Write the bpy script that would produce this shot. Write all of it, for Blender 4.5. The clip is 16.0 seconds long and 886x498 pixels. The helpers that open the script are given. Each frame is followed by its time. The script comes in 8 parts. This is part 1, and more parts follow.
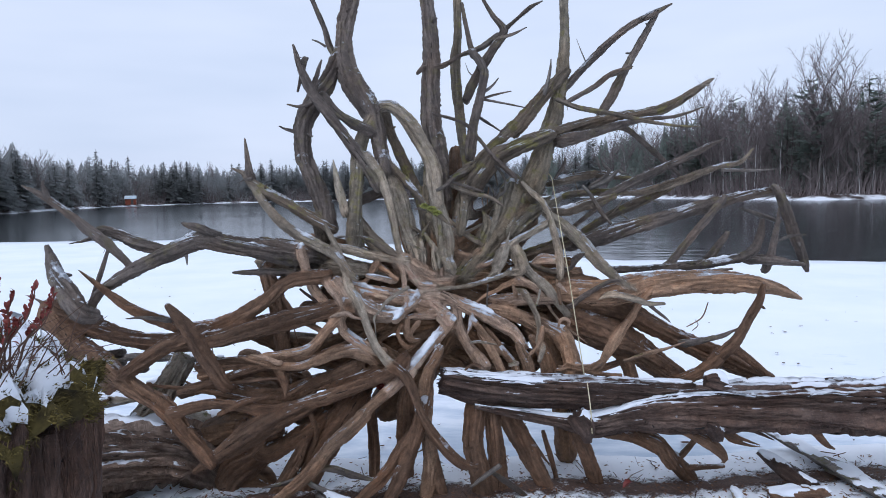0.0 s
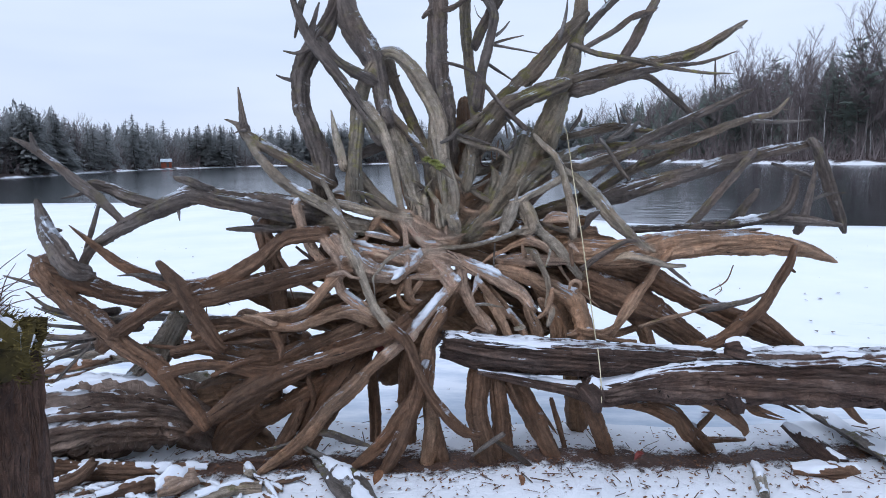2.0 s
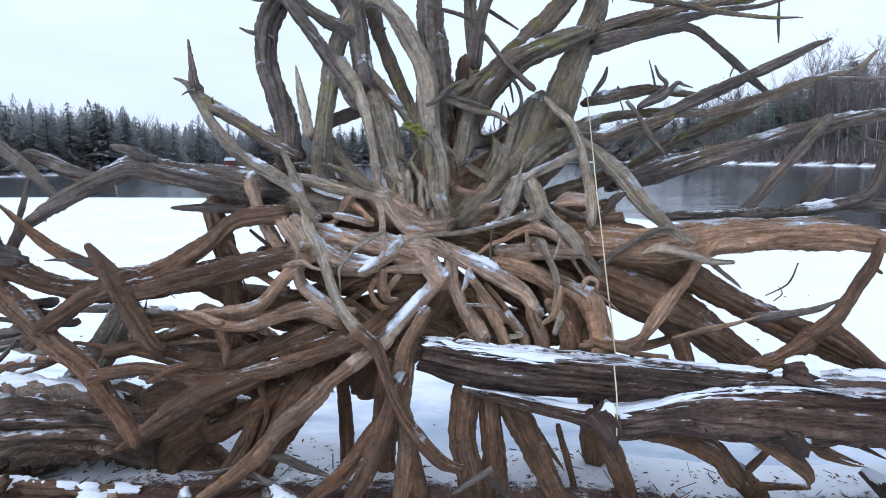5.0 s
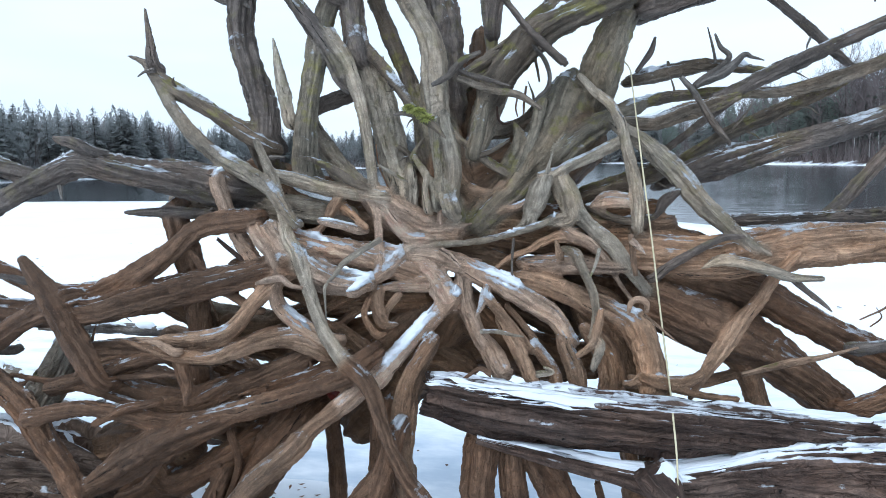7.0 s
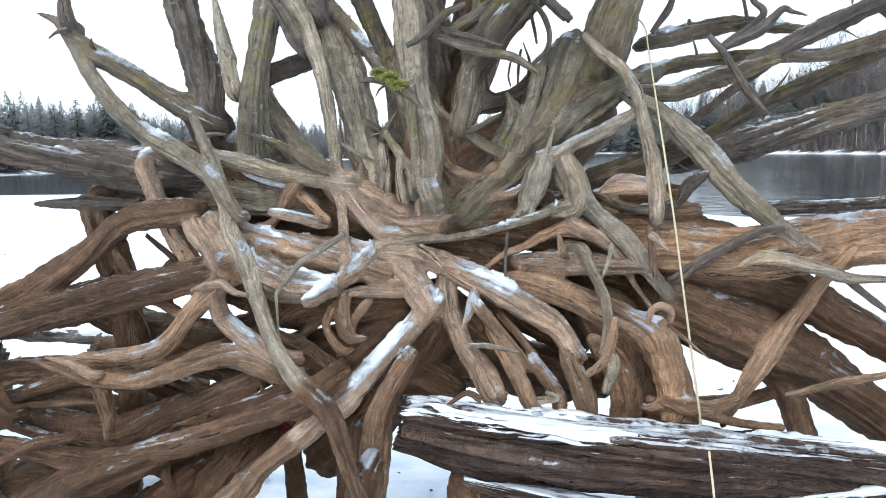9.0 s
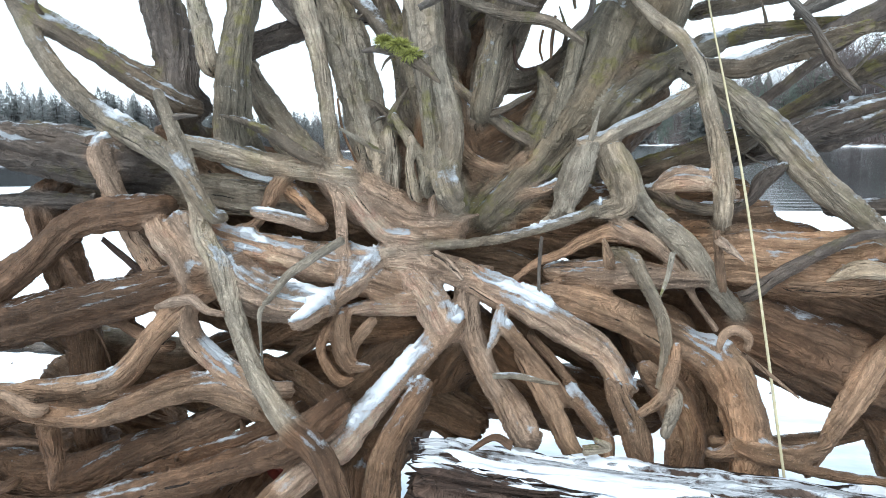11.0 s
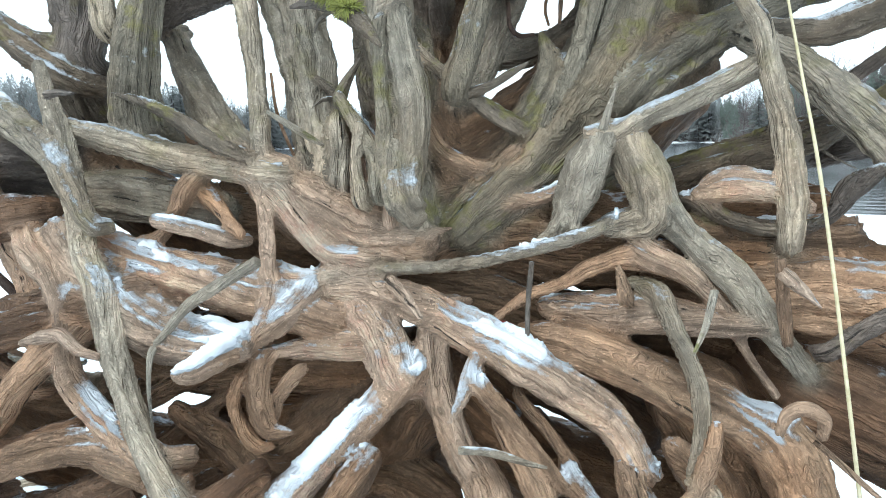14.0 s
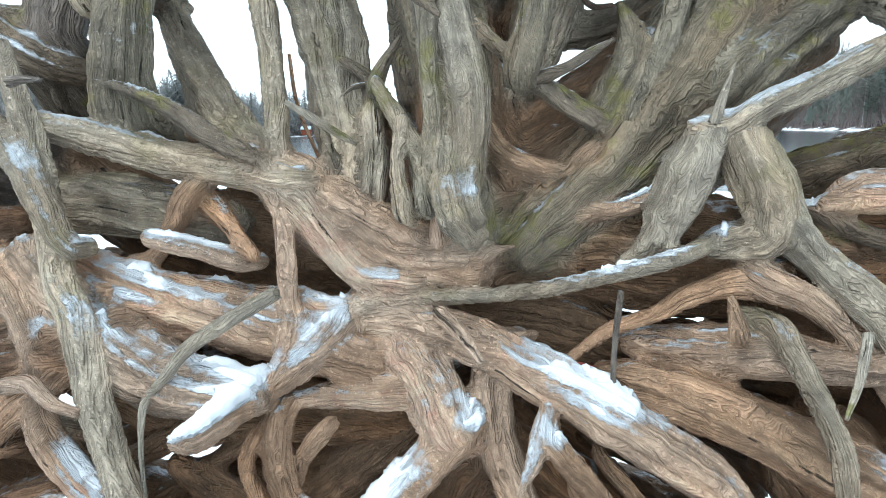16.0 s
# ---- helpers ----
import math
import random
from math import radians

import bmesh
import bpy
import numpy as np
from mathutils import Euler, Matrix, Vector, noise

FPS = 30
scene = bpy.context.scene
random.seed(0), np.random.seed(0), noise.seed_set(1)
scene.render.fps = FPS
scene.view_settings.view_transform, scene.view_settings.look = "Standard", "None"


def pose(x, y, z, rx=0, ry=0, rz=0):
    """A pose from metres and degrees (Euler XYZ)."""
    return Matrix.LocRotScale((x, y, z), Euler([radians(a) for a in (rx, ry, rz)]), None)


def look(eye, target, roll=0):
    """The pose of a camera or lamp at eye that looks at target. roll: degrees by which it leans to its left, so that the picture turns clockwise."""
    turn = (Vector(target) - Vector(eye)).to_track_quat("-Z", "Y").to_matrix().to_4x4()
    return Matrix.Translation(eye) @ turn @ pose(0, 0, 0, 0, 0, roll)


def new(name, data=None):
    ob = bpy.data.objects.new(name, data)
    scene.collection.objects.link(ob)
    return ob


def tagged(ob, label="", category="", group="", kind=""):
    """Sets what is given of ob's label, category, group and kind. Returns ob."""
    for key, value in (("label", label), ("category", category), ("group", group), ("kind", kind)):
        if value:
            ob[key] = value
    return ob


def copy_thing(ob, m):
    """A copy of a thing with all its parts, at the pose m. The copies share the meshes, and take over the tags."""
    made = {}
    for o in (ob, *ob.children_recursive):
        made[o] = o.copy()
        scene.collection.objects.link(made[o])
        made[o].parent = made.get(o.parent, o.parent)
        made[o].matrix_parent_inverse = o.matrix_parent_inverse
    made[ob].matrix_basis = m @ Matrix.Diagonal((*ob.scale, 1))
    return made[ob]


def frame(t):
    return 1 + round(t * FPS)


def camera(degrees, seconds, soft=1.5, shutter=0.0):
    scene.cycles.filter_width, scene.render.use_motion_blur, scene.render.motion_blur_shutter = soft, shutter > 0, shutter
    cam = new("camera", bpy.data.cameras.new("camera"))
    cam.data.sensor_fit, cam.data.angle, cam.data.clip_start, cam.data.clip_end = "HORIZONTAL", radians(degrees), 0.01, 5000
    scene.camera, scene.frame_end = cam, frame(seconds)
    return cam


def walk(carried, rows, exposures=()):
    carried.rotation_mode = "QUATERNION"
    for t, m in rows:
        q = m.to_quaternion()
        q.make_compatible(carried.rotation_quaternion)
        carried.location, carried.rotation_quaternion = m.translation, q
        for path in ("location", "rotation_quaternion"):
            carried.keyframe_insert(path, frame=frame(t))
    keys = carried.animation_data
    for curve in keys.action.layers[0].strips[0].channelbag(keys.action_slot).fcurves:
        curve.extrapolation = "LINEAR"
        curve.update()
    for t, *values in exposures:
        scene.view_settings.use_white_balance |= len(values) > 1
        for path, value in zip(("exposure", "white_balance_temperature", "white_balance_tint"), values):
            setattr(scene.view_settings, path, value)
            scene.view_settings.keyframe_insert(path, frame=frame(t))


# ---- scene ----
cam = camera(67.1, 16.0, soft=0.9)
PATH = [
    (0, (0.324, -0.226, 1.687), (0.164, 1.761, 1.519), -1.3),
    (0.5, (0.352, -0.214, 1.678), (0.167, 1.768, 1.489), -1.3),
    (1, (0.365, -0.18, 1.658), (0.161, 1.799, 1.447), -1.1),
    (1.5, (0.412, -0.086, 1.638), (0.183, 1.886, 1.4), -1.3),
    (2, (0.456, 0.008, 1.623), (0.201, 1.973, 1.351), -1.2),
    (2.5, (0.511, 0.098, 1.592), (0.234, 2.056, 1.298), -1.2),
    (3, (0.615, 0.242, 1.583), (0.265, 2.19, 1.292), -1.1),
    (3.5, (0.688, 0.334, 1.575), (0.313, 2.278, 1.29), -1.0),
    (4, (0.69, 0.463, 1.527), (0.296, 2.404, 1.251), -0.8),
    (6.5, (0.67, 1.139, 1.437), (0.203, 3.066, 1.178), -1.2),
    (7, (0.608, 1.291, 1.424), (0.123, 3.214, 1.166), -1.2),
    (7.5, (0.577, 1.4, 1.414), (0.102, 3.323, 1.145), -1.3),
    (8, (0.556, 1.531, 1.397), (0.101, 3.458, 1.112), -1.5),
    (8.5, (0.538, 1.658, 1.39), (0.086, 3.584, 1.099), -1.5),
    (9, (0.535, 1.713, 1.384), (0.081, 3.64, 1.099), -1.5),
    (11.5, (0.399, 2.162, 1.365), (-0.063, 4.082, 1.048), -1.4),
    (12, (0.43, 2.274, 1.356), (-0.021, 4.195, 1.032), -1.3),
    (12.5, (0.47, 2.396, 1.354), (0.007, 4.316, 1.042), -1.1),
    (13, (0.506, 2.457, 1.361), (-0.026, 4.361, 1.053), -0.9),
    (13.5, (0.509, 2.475, 1.366), (-0.066, 4.365, 1.055), -0.9),
    (14, (0.487, 2.519, 1.359), (-0.132, 4.394, 1.041), -0.9),
    (14.5, (0.437, 2.597, 1.364), (-0.205, 4.463, 1.04), -1.0),
    (15, (0.394, 2.659, 1.371), (-0.263, 4.519, 1.041), -1.0),
    (15.5, (0.358, 2.704, 1.374), (-0.286, 4.567, 1.035), -1.1),
    (16, (0.327, 2.731, 1.375), (-0.304, 4.595, 1.021), -1.1),
]
EXPOSURES = [
    (0.0, -0.15, 5600, 15),
    (3.5, 0.07, 5500, 15),
    (7.0, 0.38, 5500, 6),
    (8.0, 0.48, 5500, 3),
    (9.0, 0.62, 5950, 7),
    (11.5, 0.71, 5950, 3),
    (12.5, 0.89, 5900, 1),
    (16.0, 0.89, 5800, 0),
]
walk(cam, [(t, look(eye, target, roll)) for t, eye, target, roll in PATH], EXPOSURES)
from mathutils.bvhtree import BVHTree

# ---- light ----
world = bpy.data.worlds.new("overcast")
scene.world = world
world.use_nodes = True
wt = world.node_tree
wt.nodes.clear()
sky = wt.nodes.new("ShaderNodeTexSky")
sky.sky_type, sky.sun_disc = "NISHITA", False
sky.sun_elevation, sky.sun_rotation, sky.dust_density = radians(38), radians(200), 4.0
calm = wt.nodes.new("ShaderNodeHueSaturation")
calm.inputs["Saturation"].default_value, calm.inputs["Value"].default_value = 0.35, 0.10
veil = wt.nodes.new("ShaderNodeMix")
veil.data_type = "RGBA"
veil.inputs["Factor"].default_value = 0.8
cloud = wt.nodes.new("ShaderNodeTexNoise")
cloud.inputs["Scale"].default_value, cloud.inputs["Detail"].default_value = 2.2, 3.0
cmap = wt.nodes.new("ShaderNodeMapping")
cmap.inputs["Scale"].default_value = (1, 1, 5)
cco = wt.nodes.new("ShaderNodeTexCoord")
wt.links.new(cco.outputs["Generated"], cmap.inputs[0])
wt.links.new(cmap.outputs[0], cloud.inputs["Vector"])
cramp = wt.nodes.new("ShaderNodeValToRGB")
cramp.color_ramp.elements[0].position, cramp.color_ramp.elements[0].color = 0.3, (0.83, 0.91, 0.99, 1)
cramp.color_ramp.elements[1].position, cramp.color_ramp.elements[1].color = 0.7, (1.0, 1.05, 1.10, 1)
wt.links.new(cloud.outputs["Fac"], cramp.inputs[0])
wt.links.new(sky.outputs[0], calm.inputs["Color"])
wt.links.new(calm.outputs[0], veil.inputs["A"])
wt.links.new(cramp.outputs[0], veil.inputs["B"])
bg = wt.nodes.new("ShaderNodeBackground")
bg.inputs["Strength"].default_value = 1.0
wout = wt.nodes.new("ShaderNodeOutputWorld")
wt.links.new(veil.outputs["Result"], bg.inputs["Color"])
wt.links.new(bg.outputs[0], wout.inputs[0])
sun = new("sun", bpy.data.lights.new("sun", "SUN"))
sun.data.energy, sun.data.angle, sun.data.color = 0.9, radians(25), (1.0, 0.97, 0.93)
sun.matrix_world = look((-2.5, -3.2, 8), (0, 0, 0))


# ---- materials ----
def nodes(name):
    m = bpy.data.materials.new(name)
    m.use_nodes = True
    t = m.node_tree
    return m, t, t.nodes["Principled BSDF"]


def put(t, kind, **values):
    n = t.nodes.new(kind)
    for key, value in values.items():
        n.inputs[key.replace("_", " ")].default_value = value
    return n


def ramp(t, source, *stops):
    n = t.nodes.new("ShaderNodeValToRGB")
    els = n.color_ramp.elements
    while len(els) < len(stops):
        els.new(0.5)
    for el, (at, c) in zip(els, stops):
        el.position = at
        el.color = (c, c, c, 1) if isinstance(c, (int, float)) else (*c, 1)
    t.links.new(source, n.inputs[0])
    return n.outputs[0]


def mix(t, fac, a, b, blend="MIX"):
    n = t.nodes.new("ShaderNodeMix")
    n.data_type, n.blend_type = "RGBA", blend
    for key, v in (("Factor", fac), ("A", a), ("B", b)):
        if isinstance(v, (int, float)):
            n.inputs[key].default_value = v
        elif isinstance(v, tuple):
            n.inputs[key].default_value = (*v, 1)
        else:
            t.links.new(v, n.inputs[key])
    return n.outputs["Result"]


def calc(t, op, a, b=0.5, c=0.0):
    n = t.nodes.new("ShaderNodeMath")
    n.operation = op
    n.use_clamp = False
    for k, v in enumerate((a, b, c)):
        if isinstance(v, (int, float)):
            n.inputs[k].default_value = v
        else:
            t.links.new(v, n.inputs[k])
    return n.outputs[0]


def noise_at(t, vec, scale, detail=4.0, rough=0.55, stretch=None, distort=0.0):
    if stretch:
        mp = t.nodes.new("ShaderNodeMapping")
        mp.inputs["Scale"].default_value = stretch
        t.links.new(vec, mp.inputs[0])
        vec = mp.outputs[0]
    n = put(t, "ShaderNodeTexNoise", Scale=scale, Detail=detail, Roughness=rough, Distortion=distort)
    t.links.new(vec, n.inputs["Vector"])
    return n.outputs["Fac"]


def bump(t, bsdf, height, strength, distance, under=None):
    n = put(t, "ShaderNodeBump", Strength=strength, Distance=distance)
    t.links.new(height, n.inputs["Height"])
    if under is not None:
        t.links.new(under, n.inputs["Normal"])
    t.links.new(n.outputs[0], bsdf.inputs["Normal"])
    return n.outputs[0]


def upness(t):
    geo = t.nodes.new("ShaderNodeNewGeometry")
    sep = t.nodes.new("ShaderNodeSeparateXYZ")
    t.links.new(geo.outputs["Normal"], sep.inputs[0])
    return sep.outputs[2], geo.outputs["Position"]


def scaled(t, colour, k):
    if isinstance(colour, tuple):
        return tuple(min(0.85, c * k) for c in colour)
    n = t.nodes.new("ShaderNodeVectorMath")
    n.operation = "SCALE"
    n.inputs["Scale"].default_value = k
    t.links.new(colour, n.inputs[0])
    return n.outputs[0]


def wood(name, dark, mid, light, frost=0.5, moss=0.0, crack=1.0, mossy=(0.10, 0.105, 0.04), tilt=0.34):
    """Weathered driftwood: grain that runs along the limb, cracks, stains, lichen and a dusting of snow."""
    m, t, b = nodes(name)
    lichen = 1.0
    if mid is None:
        # roots that have grown together pass their colour on to one another
        tint = t.nodes.new("ShaderNodeAttribute")
        tint.attribute_name = "tint"
        mid = tint.outputs["Color"]
        dark, light = scaled(t, mid, 0.16), scaled(t, mid, 1.62)
        own = t.nodes.new("ShaderNodeAttribute")
        own.attribute_name = "lichen"
        lichen = own.outputs["Fac"]
    att = t.nodes.new("ShaderNodeAttribute")
    att.attribute_name = "grain"
    vec = att.outputs["Vector"]
    wob = put(t, "ShaderNodeTexNoise", Scale=9.0, Detail=2.0)
    t.links.new(vec, wob.inputs["Vector"])
    sc = t.nodes.new("ShaderNodeVectorMath")
    sc.operation = "SCALE"
    sc.inputs["Scale"].default_value = 0.030
    t.links.new(wob.outputs["Color"], sc.inputs[0])
    add = t.nodes.new("ShaderNodeVectorMath")
    t.links.new(vec, add.inputs[0])
    t.links.new(sc.outputs[0], add.inputs[1])
    curl = put(t, "ShaderNodeTexNoise", Scale=34.0, Detail=1.0)
    t.links.new(vec, curl.inputs["Vector"])
    add2 = t.nodes.new("ShaderNodeVectorMath")
    t.links.new(add.outputs[0], add2.inputs[0])
    t.links.new(scaled(t, curl.outputs["Color"], 0.005), add2.inputs[1])
    flow = add2.outputs[0]
    fibre = noise_at(t, flow, 1.0, 6, 0.68, (230, 230, 9))
    broad = noise_at(t, flow, 1.0, 2.0, 0.4, (15, 15, 0.8))
    ring = calc(t, "MULTIPLY_ADD", calc(t, "SINE", calc(t, "MULTIPLY", broad, 170.0)), 0.5, 0.5)
    thread = calc(t, "MULTIPLY_ADD", calc(t, "SINE", calc(t, "MULTIPLY_ADD", fibre, 5.0, calc(t, "MULTIPLY", broad, 430.0))), 0.5, 0.5)
    worn = ramp(t, noise_at(t, vec, 21.0, 4, 0.65, (1, 1, 0.4)), (0.42, 0.15), (0.64, 1.0))
    ring = calc(t, "MULTIPLY", ramp(t, calc(t, "MULTIPLY_ADD", calc(t, "SUBTRACT", fibre, 0.5), 0.4, ring), (0.0, 1.0), (0.14, 0.55), (0.36, 0.0)), worn)
    thread = ramp(t, thread, (0.1, 1.0), (0.75, 0.0))
    vein = noise_at(t, flow, 1.0, 4, 0.6, (42, 42, 2.2))
    patch = noise_at(t, vec, 9.0, 4, 0.6, (1, 1, 0.5))
    split = ramp(t, noise_at(t, flow, 1.0, 3, 0.5, (70, 70, 1.8)), (0.27, 1.0), (0.31, 0.0))
    info = t.nodes.new("ShaderNodeObjectInfo")
    base = mix(t, ramp(t, patch, (0.38, 0.0), (0.64, 1.0)), mid, light)
    # sound wood shows rusty where the grey skin has worn off
    rust = noise_at(t, vec, 5.5, 4, 0.6, (1, 1, 0.45))
    base = mix(t, ramp(t, rust, (0.48, 0.0), (0.68, 0.60)), base, mix(t, 1.0, base, (1.14, 0.95, 0.76), "MULTIPLY"))
    base = mix(t, ramp(t, rust, (0.34, 0.6), (0.46, 0.0)), base, mix(t, 1.0, base, (0.95, 1.02, 1.08), "MULTIPLY"))
    base = mix(t, calc(t, "MULTIPLY", ring, 0.15 * crack), base, dark)
    base = mix(t, calc(t, "MULTIPLY", thread, 0.09 * crack), base, dark)
    base = mix(t, ramp(t, vein, (0.30, 0.32), (0.44, 0.0)), base, dark)
    base = mix(t, calc(t, "MULTIPLY", split, 0.9 * crack), base, scaled(t, dark, 0.35))
    base = mix(t, 0.30, base, ramp(t, fibre, (0.3, 0.22), (0.7, 0.80)), "OVERLAY")
    stain = noise_at(t, vec, 28.0, 4, 0.7)
    base = mix(t, 0.6, base, ramp(t, stain, (0.3, 0.22), (0.7, 0.74)), "OVERLAY")
    speck = noise_at(t, vec, 170.0, 3, 0.7)
    base = mix(t, ramp(t, speck, (0.28, 0.6), (0.35, 0.0)), base, scaled(t, dark, 0.4))
    base = mix(t, ramp(t, speck, (0.58, 0.0), (0.70, 0.55)), base, scaled(t, light, 1.6))
    if lichen == 1.0:
        base = mix(t, 1.0, base, ramp(t, info.outputs["Random"], (0.0, 0.76), (1.0, 1.18)), "MULTIPLY")
    up, pos = upness(t)
    rough = 0.66
    if moss:
        spot = noise_at(t, pos, 11.0, 5, 0.65)
        spot = calc(t, "ADD", spot, calc(t, "MULTIPLY", up, 0.06))
        green = noise_at(t, pos, 45.0, 3)
        mc = mix(t, green, tuple(c * 0.6 for c in mossy), tuple(min(1, c * 1.8) for c in mossy))
        cover = ramp(t, spot, (0.62 - 0.12 * moss, 0.0), (0.70 - 0.10 * moss, 0.85))
        base = mix(t, calc(t, "MULTIPLY", cover, lichen), base, mc)
    fr = noise_at(t, pos, 24.0, 5, 0.7)
    fl = noise_at(t, pos, 5.0, 2, 0.5)
    cold = calc(t, "MULTIPLY_ADD", up, tilt, calc(t, "MULTIPLY_ADD", fl, 0.55, calc(t, "MULTIPLY_ADD", vein, 0.30, calc(t, "MULTIPLY", fr, 0.45))))
    lo = 1.13 - 0.16 * frost + (tilt - 0.34) * 0.75
    icy = ramp(t, calc(t, "MULTIPLY", cold, 0.6), (lo * 0.6, 0.0), (min(0.999, lo * 0.6 + 0.045), 0.9))
    lying = t.nodes.new("ShaderNodeAttribute")
    lying.attribute_name = "rime"
    edge = calc(t, "MULTIPLY_ADD", speck, 0.55, calc(t, "MULTIPLY_ADD", fr, 0.7, lying.outputs["Fac"]))
    icy = calc(t, "MAXIMUM", icy, ramp(t, calc(t, "SUBTRACT", edge, 1.0), (0.30, 0.0), (0.66, 0.95)))
    base = mix(t, icy, base, (0.74, 0.775, 0.83))
    t.links.new(base, b.inputs["Base Color"])
    b.inputs["Roughness"].default_value = rough
    b.inputs["Specular IOR Level"].default_value = 0.35
    h = calc(t, "MULTIPLY_ADD", fibre, 0.16, calc(t, "MULTIPLY", vein, 0.5))
    h = calc(t, "SUBTRACT", h, calc(t, "MULTIPLY_ADD", thread, 0.13, calc(t, "MULTIPLY_ADD", ring, 0.30, calc(t, "MULTIPLY", split, 0.6))))
    h = calc(t, "MULTIPLY_ADD", stain, 0.60, calc(t, "MULTIPLY_ADD", speck, 0.12, h))
    bump(t, b, calc(t, "MULTIPLY_ADD", icy, 0.4, h), 1.0, 0.020)
    return m


TONES = {
    "brown": ((0.019, 0.010, 0.006), (0.152, 0.087, 0.051), (0.265, 0.160, 0.100), 0.3, 0.0),
    # inner wood, darkened in its colour for the shade between the roots
    "core_shade": ((0.028, 0.016, 0.009), (0.182, 0.109, 0.063), (0.315, 0.198, 0.123), 0.3, 0.0),
    "tan": ((0.045, 0.026, 0.016), (0.288, 0.180, 0.112), (0.440, 0.295, 0.198), 0.4, 0.05),
    "pale": ((0.068, 0.042, 0.029), (0.400, 0.280, 0.200), (0.570, 0.425, 0.325), 0.7, 0.0),
    "light": ((0.052, 0.043, 0.031), (0.315, 0.262, 0.200), (0.500, 0.437, 0.350), 0.75, 0.3),
    "trunk": ((0.040, 0.033, 0.023), (0.214, 0.180, 0.132), (0.360, 0.314, 0.240), 0.75, 0.9),
    "grey": ((0.023, 0.020, 0.017), (0.128, 0.104, 0.088), (0.255, 0.226, 0.198), 0.95, 0.3),
    "mossy": ((0.028, 0.023, 0.016), (0.168, 0.134, 0.100), (0.300, 0.254, 0.200), 0.65, 1.0),
}
WOOD = {tone: wood(tone + "_wood", d, m, l, frost, 0.4 * moss, mossy=(0.125, 0.12, 0.034)) for tone, (d, m, l, frost, moss) in TONES.items()}
WOOD["dark"] = wood("log_wood_dark", (0.012, 0.008, 0.006), (0.062, 0.036, 0.026), (0.140, 0.090, 0.068), 0.6, 0.0, 1.5, tilt=0.8)
WOOD["split"] = wood("log_wood_split", (0.014, 0.009, 0.007), (0.072, 0.042, 0.031), (0.165, 0.110, 0.084), 0.9, 0.0, 1.5, tilt=0.8)
WOOD["furrowed"] = wood("log_wood_furrowed", (0.016, 0.010, 0.007), (0.100, 0.060, 0.041), (0.270, 0.200, 0.155), 0.9, 0.0, 2.0, tilt=0.8)
WOOD["rotten"] = wood("rotten_wood", (0.008, 0.005, 0.004), (0.046, 0.023, 0.015), (0.120, 0.068, 0.046), 0.1, 0.0, 1.5)
GROWN = wood("grown_root_wood", None, None, None, 0.75, 0.60, mossy=(0.200, 0.176, 0.062))


def snow_material():
    m, t, b = nodes("snow")
    up, pos = upness(t)
    n1, n2 = noise_at(t, pos, 14.0, 4), noise_at(t, pos, 160.0, 3)
    t.links.new(mix(t, n1, (0.70, 0.74, 0.80), (0.82, 0.85, 0.89)), b.inputs["Base Color"])
    b.inputs["Roughness"].default_value = 0.7
    bump(t, b, calc(t, "MULTIPLY_ADD", n2, 0.3, n1), 0.5, 0.01)
    return m


SNOW = snow_material()


def plain(name, c1, c2, scale=20.0, rough=0.8, relief=0.3, spread=(0.65, 1.3)):
    m, t, b = nodes(name)
    up, pos = upness(t)
    n1 = noise_at(t, pos, scale, 5, 0.6)
    info = t.nodes.new("ShaderNodeObjectInfo")
    geo = t.nodes.new("ShaderNodeNewGeometry")
    col = mix(t, ramp(t, n1, (0.3, 0.0), (0.7, 1.0)), c1, c2)
    col = mix(t, 1.0, col, ramp(t, geo.outputs["Random Per Island"], (0.0, spread[0]), (1.0, spread[1])), "MULTIPLY")
    t.links.new(col, b.inputs["Base Color"])
    b.inputs["Roughness"].default_value = rough
    b.inputs["Specular IOR Level"].default_value = 0.3
    bump(t, b, n1, relief, 0.01)
    return m


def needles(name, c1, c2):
    """Thin sprays of needles that let light through, with distance haze painted into their colour."""
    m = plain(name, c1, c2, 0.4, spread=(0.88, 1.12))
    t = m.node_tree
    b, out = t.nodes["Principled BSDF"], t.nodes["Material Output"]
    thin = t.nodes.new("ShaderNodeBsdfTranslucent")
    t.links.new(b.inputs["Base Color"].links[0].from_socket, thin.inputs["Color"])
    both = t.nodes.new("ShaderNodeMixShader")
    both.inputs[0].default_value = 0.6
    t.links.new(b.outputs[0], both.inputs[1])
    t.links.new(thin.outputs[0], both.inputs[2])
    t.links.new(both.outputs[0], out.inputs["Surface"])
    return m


# haze over the far shores is mixed into these two needle colours
HAZED_NEEDLE = needles("hazed_conifer_needles", (0.345, 0.358, 0.352), (0.410, 0.422, 0.416))
HAZED_PINE = needles("hazed_pine_needles", (0.200, 0.240, 0.205), (0.290, 0.325, 0.285))
BARK = plain("tree_bark", (0.07, 0.06, 0.055), (0.13, 0.115, 0.105), 1.5)
TWIGGY = plain("bare_twigs", (0.165, 0.135, 0.130), (0.240, 0.205, 0.200), 0.5)
BIRCH = plain("birch_bark", (0.35, 0.34, 0.33), (0.55, 0.54, 0.52), 2.0)
STRAW = plain("dry_straw", (0.50, 0.43, 0.25), (0.68, 0.61, 0.42), 60.0, 0.5)
MOSS = plain("moss", (0.034, 0.026, 0.011), (0.170, 0.130, 0.036), 18.0, 0.95, 0.8, spread=(0.45, 1.5))
